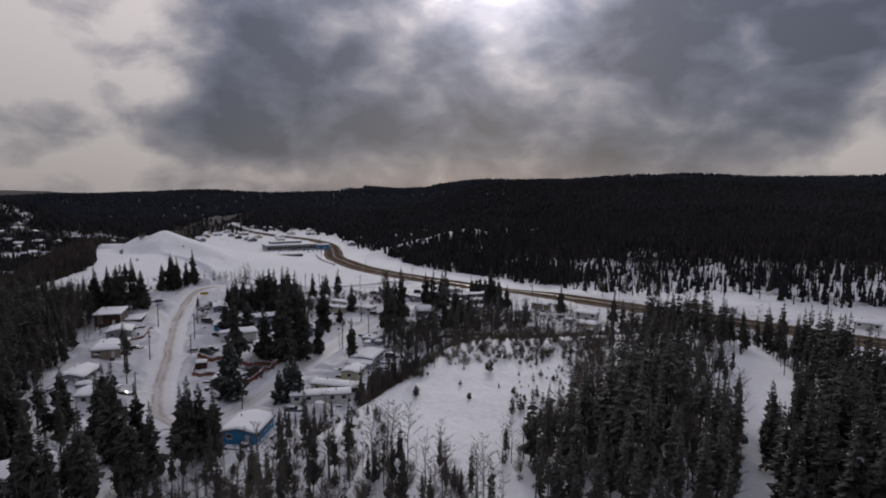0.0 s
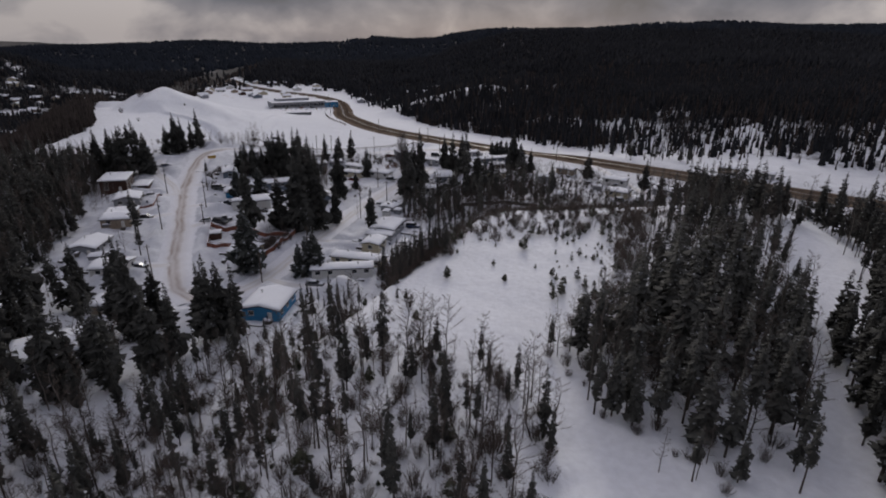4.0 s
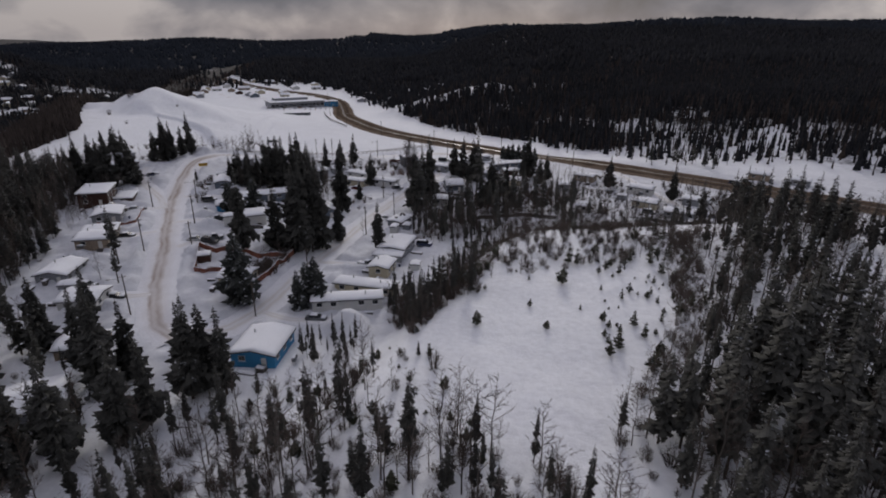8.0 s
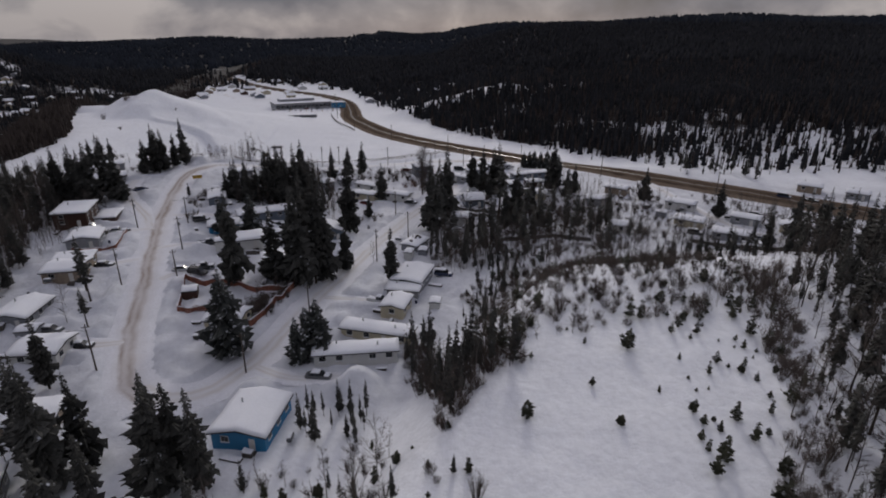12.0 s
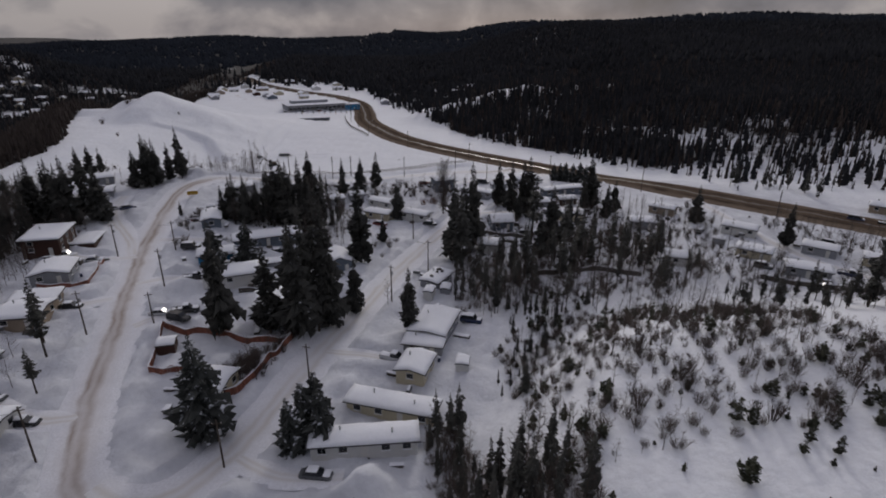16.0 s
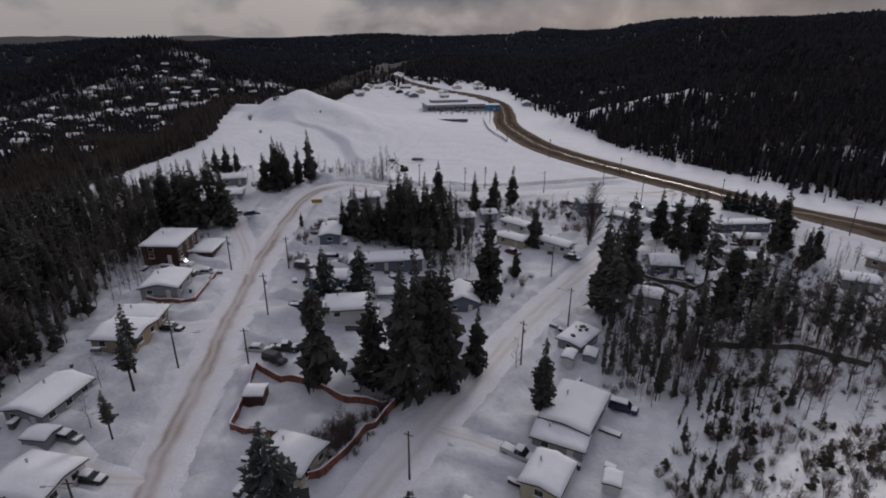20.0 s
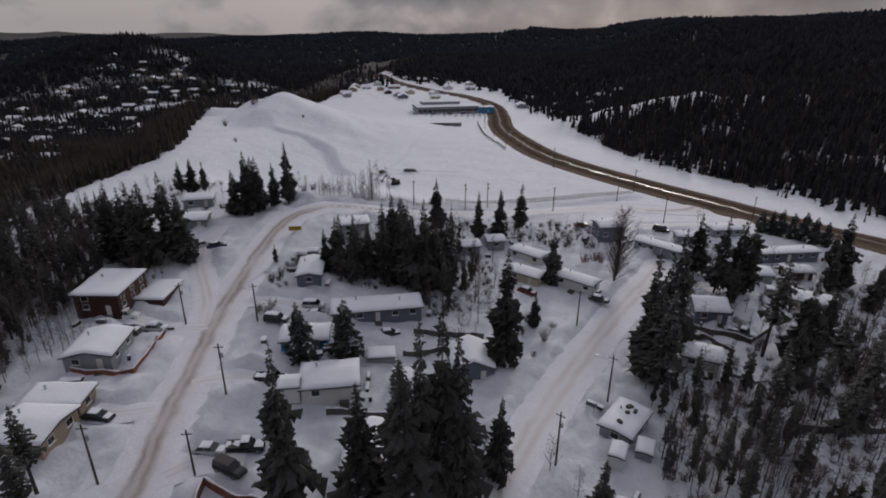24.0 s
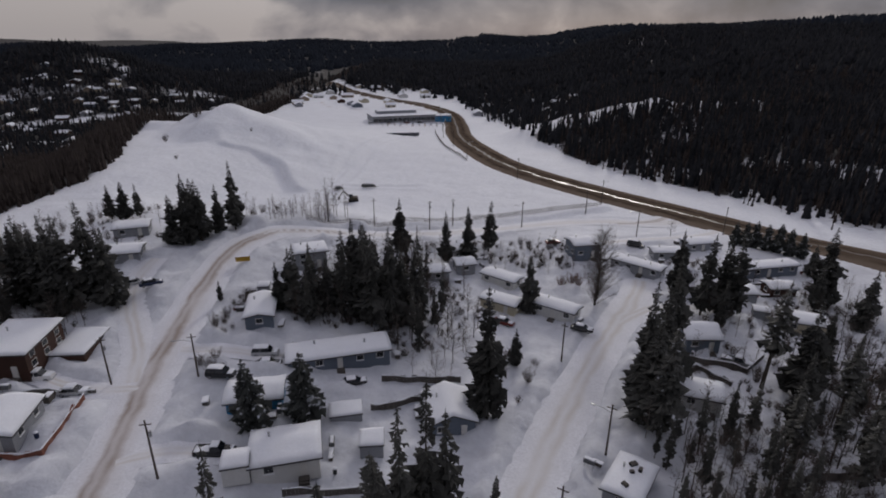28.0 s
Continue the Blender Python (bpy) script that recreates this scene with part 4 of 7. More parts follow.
SHEDS = [
    (-68.2, 118.4, 4.2, 3.4, 10, 2.1, "grey", "small grey shed capped with snow", 0.2, False),
    (-43.2, 135.2, 3.4, 3.4, 17, 2.1, "brown", "brown garden shed inside the red fence", 0.25, False),
    (-30.3, 170.2, 3.6, 3.2, 16, 2.1, "grey", "small dark shed capped with snow", 0.15, True),
    (12.5, 134.2, 2.6, 3.0, -6, 2.1, "white", "white snow-capped trailer shed", 0.12, False),
    (8.4, 164.8, 2.6, 3.4, -10, 2.0, "grey", "small shed with a snow cap", 0.15, False),
    (4.6, 162.8, 2.4, 3.4, -12, 2.0, "white", "low white shed with a snow cap", 0.15, False),
    (-45.2, 159.6, 3.6, 3.6, 24, 2.3, "white", "entrance porch of white boards with snow", 0.2, False),
    (-65.6, 207.0, 2.6, 2.6, 20, 1.8, "grey", "little well house under snow", 0.2, False),
    (-88.0, 181.4, 6.2, 9.4, 15, 1.3, "brown", "wooden deck platform deep in snow", 0.02, True),
    (41.0, 228.0, 3.4, 3.0, -10, 2.1, "grey", "grey shed near the highway", 0.2, False),
    (88.0, 203.0, 3.6, 3.0, -30, 2.1, "grey", "grey shed beside the mobile homes", 0.2, False),
    (106, 171.0, 3.6, 3.0, -30, 2.1, "white", "white shed beside the mobile homes", 0.2, False),
    (-36.5, 176.4, 5.2, 3.6, 22, 1.2, "grey", "low platform of boards buried in snow", 0.02, True),
]
FOOTPRINTS = []
for rows in (WEST, CENTRE, EAST, NORTH, FAR_EAST):
    for x, y, w, d, turn, eave, colour, label, pitch, flat in rows:
        house(x, y, w, d, turn, eave, colour, label, pitch, shed=flat, pipes=2 if w > 12 else 1)
        FOOTPRINTS.append((x, y, max(w, d) / 2 + 1.0))
for x, y, w, d, turn, eave, colour, label, pitch, flat in SHEDS:
    house(x, y, w, d, turn, eave, colour, label, pitch, 0.15, False, flat, "shed", "shed", 0.34, pipes=0)
    FOOTPRINTS.append((x, y, max(w, d) / 2 + 0.6))


# ==== trees ====
def cone(bm, a, b, r):
    """A three-sided twig that tapers to a point."""
    a, b = Vector(a), Vector(b)
    d = (b - a).normalized()
    u = d.orthogonal().normalized() * r
    w = d.cross(u)
    ring = [bm.verts.new(a + u * x + w * y) for x, y in ((1.0, 0.0), (-0.5, 0.87), (-0.5, -0.87))]
    tip = bm.verts.new(b)
    for i in range(3):
        bm.faces.new((ring[i], ring[(i + 1) % 3], tip))


def spruce_parts(seed, h=15.0, spread=0.15, bare=0.1, needles=NEEDLES, levels=26, droop=0.35, shape=0.72, sprays=10, slim=1.0):
    """Trunk and crown meshes of a spruce: uneven whorls of drooping branches with hanging side twigs."""
    r = random.Random(seed)
    bm = tube(bmesh.new(), (0, 0, -0.4), (0, 0, h * 0.97), h * 0.011 + 0.03, 0.015, 6, False)
    trunk = bpy.data.meshes.new("trunk")
    bm.to_mesh(trunk)
    bm.free()
    trunk.materials.append(BARK)
    v, f = [], []
    swell, phase = r.uniform(0.10, 0.24), r.uniform(0, 6.28)
    for k in range(levels):
        t = (k + r.random() * 0.8) / levels
        if r.random() < 0.07 and t < 0.8:
            continue
        z = h * (bare + (1 - bare) * t)
        body = h * spread * ((1 - t) ** shape) * (1 + swell * math.sin(t * 17 + phase)) * r.uniform(0.62, 1.15) + 0.10
        if t < 0.2:
            body *= 0.45 + 2.75 * t
        n = sprays if t < 0.75 else max(5, sprays // 2)
        a0, tilt = r.uniform(0, 6.28), r.uniform(0, 6.28)
        for i in range(n):
            if r.random() < 0.14:
                continue
            a = a0 + i * math.tau / n + r.uniform(-0.4, 0.4)
            q = body * r.uniform(0.5, 1.22) * (1 + 0.22 * math.cos(a - tilt))
            dip = q * droop * r.uniform(0.5, 1.4)
            wd = (q * r.uniform(0.12, 0.22) + 0.06) * slim
            c, s = math.cos(a), math.sin(a)

            def at(u, side, dz):
                return (c * u - s * side, s * u + c * side, z + dz)

            b = len(v)
            k1, k2 = r.uniform(0.35, 0.55), r.uniform(0.55, 0.8)
            v += [at(0, 0, 0.08 * q), at(q * 0.6, wd, -dip * 0.75), at(q, 0, -dip * 0.7), at(q * 0.55, -wd, -dip * 0.75),
                  at(q * (k1 + 0.15), wd * 2.1, -dip * r.uniform(1.0, 1.6)), at(q * (k1 - 0.1), wd * 0.4, -dip * 0.35),
                  at(q * (k2 + 0.15), -wd * 1.9, -dip * r.uniform(1.0, 1.6)), at(q * (k2 - 0.15), -wd * 0.3, -dip * 0.5),
                  at(q * 0.6, 0, -dip * r.uniform(1.5, 2.3)), at(q * 0.35, 0, -dip * 0.3), at(q * 0.9, 0, -dip * 0.65)]
            f += [(b, b + 1, b + 2), (b, b + 2, b + 3), (b + 5, b + 4, b + 1), (b + 7, b + 2, b + 6), (b + 9, b + 8, b + 10)]
    b = len(v)
    v += [(0.08, 0, h * 0.93), (-0.05, 0.07, h * 0.93), (-0.05, -0.07, h * 0.93), (0, 0, h * 1.02)]
    f += [(b, b + 1, b + 3), (b + 1, b + 2, b + 3), (b + 2, b, b + 3)]
    crown = bpy.data.meshes.new("crown")
    crown.from_pydata(v, [], f)
    crown.materials.append(needles)
    return trunk, crown


def bare_parts(seed, h=10.0, mat=ASPEN, spread=0.22, limbs=22, lean=0.05, start=0.3, upright=0.9):
    """Trunk and crown of a leafless tree: tapering limbs that fork into fine twigs."""
    r = random.Random(seed)
    bm = bmesh.new()
    pts = [Vector((0, 0, -0.4))]
    for k in range(1, 7):
        pts.append(Vector((r.uniform(-lean, lean) * k, r.uniform(-lean, lean) * k, h * k / 6)))
    for k in range(6):
        tube(bm, pts[k], pts[k + 1], h * 0.009 * (1 - k / 6.5) + 0.010, h * 0.009 * (1 - (k + 1) / 6.5) + 0.010, 5, False)
    trunk = bpy.data.meshes.new("trunk")
    bm.to_mesh(trunk)
    bm.free()
    trunk.materials.append(mat)
    bm = bmesh.new()
    for k in range(limbs):
        t = start + (1 - start) * (k + r.random()) / limbs
        i = min(5, int(t * 6))
        p = pts[i].lerp(pts[i + 1], t * 6 - i)
        a = r.uniform(0, 6.28)
        q = h * spread * (1.05 - t * 0.75) * r.uniform(0.6, 1.3)
        tip = p + Vector((math.cos(a) * q, math.sin(a) * q, q * upright * r.uniform(0.6, 1.3)))
        cone(bm, p, tip, 0.036 * (1.3 - t))
        for _ in range(10):
            b = p.lerp(tip, r.uniform(0.2, 0.95))
            a2 = a + r.uniform(-1.3, 1.3)
            e = b + Vector((math.cos(a2), math.sin(a2), r.uniform(0.2, 1.2))) * q * r.uniform(0.22, 0.5)
            cone(bm, b, e, 0.020)
    crown = bpy.data.meshes.new("crown")
    bm.to_mesh(crown)
    bm.free()
    crown.materials.append(TWIG)
    return trunk, crown


def shrub_mesh(seed, mat, stems=26, h=1.6):
    r = random.Random(seed)
    bm = bmesh.new()
    for _ in range(stems):
        a, q = r.uniform(0, 6.28), r.uniform(0.1, 0.75)
        b = Vector((math.cos(a) * q * 0.5, math.sin(a) * q * 0.5, -0.1))
        e = b + Vector((math.cos(a) * q, math.sin(a) * q, h * r.uniform(0.6, 1.1)))
        cone(bm, b, e, 0.026)
        for _ in range(8):
            m = b.lerp(e, r.uniform(0.3, 0.95))
            cone(bm, m, m + Vector((r.uniform(-0.35, 0.35), r.uniform(-0.35, 0.35), r.uniform(0.15, 0.5))), 0.016)
    me = bpy.data.meshes.new("stems")
    bm.to_mesh(me)
    bm.free()
    me.materials.append(mat)
    return me


SPRUCES = [spruce_parts(11 + i, spread=s, bare=b, levels=n + 16, sprays=13, slim=0.8, shape=0.80) for i, (s, b, n) in enumerate(((0.19, 0.04, 40), (0.16, 0.07, 38), (0.20, 0.05, 40), (0.15, 0.10, 36), (0.175, 0.06, 40)))]
WOOD_SPRUCES = [spruce_parts(111 + i, spread=s, bare=b, levels=n) for i, (s, b, n) in enumerate(((0.14, 0.08, 34), (0.115, 0.16, 32), (0.155, 0.10, 34), (0.10, 0.24, 30)))]
SNOWY = [spruce_parts(31 + i, spread=s, bare=0.03, needles=NEEDLES_SNOWY, levels=50, shape=0.62, sprays=13, slim=0.8) for i, s in enumerate((0.27, 0.24))]
LANKY = [spruce_parts(41 + i, spread=s, bare=0.38, levels=26, needles=NEEDLES) for i, s in enumerate((0.10, 0.085))]
PINES = [spruce_parts(51 + i, h=3.0, spread=s, bare=0.06, needles=PINE, levels=13, droop=-0.25) for i, s in enumerate((0.27, 0.22, 0.31))]
BARES = [bare_parts(61 + i, spread=s, limbs=n) for i, (s, n) in enumerate(((0.17, 22), (0.22, 26), (0.14, 20), (0.26, 26)))]
DARK_BARES = [bare_parts(71 + i, mat=BARK, spread=s, limbs=28, start=0.2) for i, s in enumerate((0.28, 0.34, 0.2))]
POPLAR = bare_parts(81, h=17.0, mat=BARK, spread=0.15, limbs=330, start=0.03, upright=2.6)
SHRUBS = [shrub_mesh(91, TWIG), shrub_mesh(92, TWIG, 34, 2.0), shrub_mesh(93, TWIG, 20, 1.2)]
RUSTY = shrub_mesh(95, RED_TWIG, 44, 2.0)


def plant(kind, parts, base_h, x, y, h, label, category="tree", group="", fat=1.0, rnd=random):
    k = h / base_h
    root = thing(kind, spot(x, y, rnd.uniform(0, 360), 0.1) @ Matrix.Rotation(radians(rnd.uniform(-2, 2)), 4, "X") @ Matrix.Diagonal((k * fat, k * fat, k, 1)), label, category, group)
    share("trunk", parts[0], root, Matrix())
    share("crown", parts[1], root, Matrix())
    return root


def shrub(x, y, size, me, label="leafless brown shrub standing in the snow"):
    ob = new("shrub", me)
    ob.matrix_world = spot(x, y, random.uniform(0, 360), 0.05) @ Matrix.Scale(size, 4)
    tagged(ob, label, "shrub")


YARD_SPRUCES = [
    (-35.2, 141.1, 24), (-26.7, 144.2, 20), (-20.2, 143.0, 25), (-17.4, 146.8, 31), (-15.2, 149.3, 27), (-11.6, 155.8, 14), (-19.1, 145.6, 28), (-22.4, 147.5, 22),
    (1.4, 145.8, 14.5), (-15.0, 182.3, 23), (-11.2, 197.8, 8), (9.6, 188.8, 24), (15.0, 195.6, 25), (11.6, 182.1, 19), (12.4, 191.5, 22), (10.4, 185.5, 20),
]
BLOCK_SPRUCES = [
    (-36.6, 203.2, 22), (-46.4, 217.1, 16), (-49.5, 218.6, 16), (-32.3, 207.0, 17), (-45.0, 243.0, 15), (-32.3, 242.0, 14.5), (-28.6, 259.0, 11), (-22.1, 254.3, 15), (-9.5, 220.7, 14),
    (-58.6, 204.9, 13), (-56.4, 202.1, 15), (-52.6, 201.2, 13.5), (-49.8, 203.4, 13), (-54.4, 206.5, 13), (-51.0, 207.0, 12), (-40.0, 206.0, 16), (-43.0, 214.0, 14),
]
WEST_SPRUCES = [
    (-111.6, 194.6, 18), (-103.7, 191.2, 19), (-99.2, 192.1, 20), (-96.1, 195.5, 21.5), (-91.9, 194.1, 17), (-115.7, 197.1, 9), (-100.0, 189.6, 17), (-107.0, 196.5, 18), (-126.4, 236.5, 10),
    (-122.1, 236.7, 11), (-119.5, 239.0, 10), (-94.3, 223.7, 18), (-93.0, 228.5, 13.5), (-90.2, 239.7, 17), (-97.6, 223.2, 13), (-71.8, 200.3, 4.8), (-95.5, 227.0, 15),
]
GARDEN_SPRUCES = [
    (-40.2, 202.0, 20), (-42.4, 205.5, 18), (-46.0, 203.0, 17), (-48.5, 210.0, 17), (-44.5, 210.5, 19), (-38.5, 211.0, 17), (-35.0, 205.5, 18), (-56.0, 209.5, 13), (-59.5, 201.8, 11), (-27.0, 246.0, 12), (-88.5, 236.0, 13), (-96.0, 230.0, 15),
    (-92.0, 226.0, 16), (-90.0, 231.0, 13), (-104.0, 195.5, 17), (-94.0, 197.0, 16), (-109.5, 192.0, 17), (54.0, 233.0, 12), (58.5, 240.0, 11), (64.0, 232.0, 12),
]
EAST_SPRUCES = [
    (24.5, 234.8, 16), (27.7, 225.0, 19), (32.3, 227.7, 19), (34.0, 225.4, 20), (56.9, 237.3, 19), (37.7, 198.3, 18), (33.1, 187.6, 15), (44.0, 206.0, 13), (30.0, 219.0, 12), (60.0, 226.0, 12),
    (88.0, 222.0, 13), (106, 201.0, 14), (120, 181.0, 15), (133, 190.0, 12), (146, 171.0, 14), (62.0, 255.0, 9),
]
SOUTH_SPRUCES = [
    (-22.7, 78.7, 19.5), (-21.1, 81.4, 17), (-17.4, 79.9, 17), (-38.0, 79.8, 22), (-28.0, 88.3, 14), (-73.1, 98.1, 17), (-58.6, 94.5, 15.5), (-53.8, 102.5, 14.5), (-40.5, 82.5, 19), (-36.0, 84.5, 16),
    (-45.5, 86.0, 18), (-62.0, 82.0, 17), (-33.5, 62.0, 20), (-41.0, 60.0, 21), (-29.0, 68.0, 18), (-26.5, 72.0, 17), (-52.0, 62.0, 20), (-60.5, 64.0, 21), (-66.0, 74.0, 19),
]
for n, (x, y, h) in enumerate(YARD_SPRUCES + GARDEN_SPRUCES + BLOCK_SPRUCES + WEST_SPRUCES + EAST_SPRUCES + SOUTH_SPRUCES):
    plant("spruce_tree", SPRUCES[n % len(SPRUCES)], 15.0, x, y, h, "tall dark spruce tree standing in the snow", group="spruces of the village", fat=(0.95 + 0.06 * (n * 5 % 6)) * min(1.0, 19.0 / h) ** 0.7)
for x, y, h in ((-12.6, 111.4, 9.5), (-9.8, 115.8, 10.6), (-8.4, 112.6, 9.0), (-11.4, 114.0, 10.0), (-26.9, 113.9, 17.5), (-47.9, 168.5, 11.5), (-41.3, 172.3, 12.8), (50.4, 278.6, 7.5), (52.6, 277, 8), (54.8, 275.4, 8.6), (57.2, 273.8, 8.2), (59.6, 271.8, 9), (62.2, 269.8, 8.4), (64.6, 268, 7.8)):
    plant("spruce_tree", SNOWY[int(h * 10) % 2], 15.0, x, y, h, "broad spruce tree dusted with fresh snow", fat=1.15)
for x, y, h in ((32.1, 199.4, 21), (-66.0, 134.0, 13.5), (-63.4, 130.8, 13), (-58.5, 121.4, 9), (40.0, 190.0, 17), (28.0, 176.0, 15)):
    plant("spruce_tree", LANKY[int(h) % 2], 15.0, x, y, h, "lanky spruce tree with a bare lower trunk", fat=1.5)
plant("poplar_tree", POPLAR, 17.0, 5.3, 226.3, 17.5, "leafless columnar poplar tree beside the lane", fat=1.5)


def inside(x, y, poly):
    c = False
    for (ax, ay), (bx, by) in zip(poly, poly[1:] + poly[:1]):
        if (ay > y) != (by > y) and x < (bx - ax) * (y - ay) / (by - ay) + ax:
            c = not c
    return c


def scatter(seed, poly, count, gap, road=4.5, clear=1.0):
    """Places in a plot, apart from each other, from houses and from streets."""
    r = random.Random(seed)
    xs, ys = [p[0] for p in poly], [p[1] for p in poly]
    out = []
    for _ in range(count * 30):
        if len(out) >= count:
            break
        x, y = r.uniform(min(xs), max(xs)), r.uniform(min(ys), max(ys))
        if not inside(x, y, poly) or any((x - a) ** 2 + (y - b) ** 2 < gap * gap for a, b in out):
            continue
        if any((x - a) ** 2 + (y - b) ** 2 < (q * clear) ** 2 for a, b, q in FOOTPRINTS):
            continue
        if road_gap(np.array([x]), np.array([y]))[0] < road:
            continue
        out.append((x, y))
    return out


WOOD_EAST = [(38.5, 51.5), (39, 45), (42, 36), (46, 27), (54, 22), (60, 28), (70, 39), (78, 52), (90, 74), (96, 92), (94, 116), (84, 124), (74, 110), (68, 96), (64, 84), (58, 72), (50, 61)]
FRINGE = [(41, 54), (50, 61), (58, 72), (64, 84), (68, 96), (74, 110), (80, 122), (72, 120), (64, 104), (61, 92), (57, 79), (50, 68)]
WOOD_PATH = [(67, 14), (73, 32), (81, 46), (95, 64), (106, 86), (116, 104), (124, 132), (150, 130), (142, 80), (122, 45), (100, 14)]
WOOD_RIDGE = [(86, 118), (98, 98), (114, 112), (122, 140), (108, 158), (84, 150)]
WOOD_WEST = [(-90, 150), (-84, 132), (-82, 110), (-104, 84), (-156, 90), (-152, 176), (-130, 190), (-112, 190), (-102, 184), (-100, 164)]
WOOD_SOUTHWEST = [(-34, 70), (-30, 22), (-60, 18), (-100, 60), (-104, 110), (-86, 118), (-82, 96), (-62, 100)]
SLOPE = [(-16, 76), (-28, 60), (-28, 38), (-8, 33), (8, 24), (20, 17), (29, 15), (34, 22), (37, 31), (36, 39), (31, 46), (24, 51), (12, 51), (4, 60), (-6, 68)]
SLOPE_TOP = [(24, 51), (12, 51), (4, 60), (-6, 68), (-16, 76), (-10, 85), (4, 91), (13, 76), (21, 62)]
PLATEAU = [(-152, 188), (-112, 186), (-104, 196), (-112, 206), (-140, 214), (-158, 206)]
SLOPE_FOOT = [(-28, 40), (-8, 35), (8, 26), (22, 21), (34, 18), (34, 2), (-16, 4)]
HOLLOW = [(-64, 34), (-30, 10), (-12, 8), (-8, 28), (-14, 42), (-30, 50), (-56, 56)]
EDGE = [(14.5, 74), (18.5, 80), (21, 86.5), (27, 88), (23, 97), (16, 102), (12, 119), (6, 116), (9, 104), (13.5, 91)]
CLEARING_NORTH = [(19, 92), (25, 92), (32, 95), (40, 98), (50, 100), (60, 103), (72, 111), (78, 140), (62, 152), (34, 158), (18, 140), (22, 118)]
CLEARING_EAST = [(42, 66), (51, 71), (57, 83), (61, 94), (64, 108), (50, 108), (47, 92)]
THICKET = [(9, 186), (8, 172), (11, 158), (18, 153), (28, 160), (31, 172), (25, 188)]
WOOD_NORTHEAST = [(11, 156), (30, 158), (58, 164), (78, 180), (74, 206), (46, 214), (30, 190), (14, 180)]



def mesh_arrays(me):
    """Corners and triangles of a mesh as arrays."""
    me.calc_loop_triangles()
    co = np.empty(len(me.vertices) * 3, np.float32)
    me.vertices.foreach_get("co", co)
    tri = np.empty(len(me.loop_triangles) * 3, np.int32)
    me.loop_triangles.foreach_get("vertices", tri)
    return co.reshape(-1, 3), tri.reshape(-1, 3)


def stand(name, kinds, base_h, spots, label, category="woods"):
    """Trees or brush that nobody could count, joined into one mesh."""
    arrays = [[(mesh_arrays(me), me.materials[0]) for me in k] for k in kinds]
    mats = []
    for k in arrays:
        for _, m in k:
            if m not in mats:
                mats.append(m)
    vs, ts, ids, at = [], [], [], 0
    r = np.random.default_rng(len(spots))
    zs = level(np.array([p[0] for p in spots]), np.array([p[1] for p in spots]))
    for n, ((x, y, h), z) in enumerate(zip(spots, zs)):
        a, k, fat = r.uniform(0, 6.28), h / base_h, r.uniform(0.85, 1.2)
        c, q = math.cos(a) * k * fat, math.sin(a) * k * fat
        for (co, tri), m in arrays[n % len(arrays)]:
            vs.append(np.stack([co[:, 0] * c - co[:, 1] * q + x, co[:, 0] * q + co[:, 1] * c + y, co[:, 2] * k + z - 0.1], 1))
            ts.append(tri + at)
            ids.append(np.full(len(tri), mats.index(m), np.int32))
            at += len(co)
    v, t, i = np.concatenate(vs), np.concatenate(ts), np.concatenate(ids)
    me = bpy.data.meshes.new(name)
    me.vertices.add(len(v))
    me.vertices.foreach_set("co", v.astype(np.float32).ravel())
    me.loops.add(t.size)
    me.loops.foreach_set("vertex_index", t.astype(np.int32).ravel())
    me.polygons.add(len(t))
    me.polygons.foreach_set("loop_start", np.arange(0, t.size, 3, dtype=np.int32))
    for m in mats:
        me.materials.append(m)
    me.polygons.foreach_set("material_index", i)
    me.update(calc_edges=True)
    tagged(new(name, me), label, category, kind="stuff")


def inset(x, y, poly):
    """Distance to the nearest side of a plot."""
    best = 99.0
    for (ax, ay), (bx, by) in zip(poly, poly[1:] + poly[:1]):
        ex, ey = bx - ax, by - ay
        t = min(1.0, max(0.0, ((x - ax) * ex + (y - ay) * ey) / (ex * ex + ey * ey)))
        best = min(best, math.hypot(x - ax - t * ex, y - ay - t * ey))
    return best


def with_heights(seed, spots, lo, hi, plot=None):
    """Heights, lower towards the plot's outer side."""
    r = random.Random(seed)
    return [(x, y, (lo + (hi - lo) * r.random() ** 1.3) * (0.55 + 0.45 * min(1.0, inset(x, y, plot) / 8.0) if plot else 1.0)) for x, y in spots]


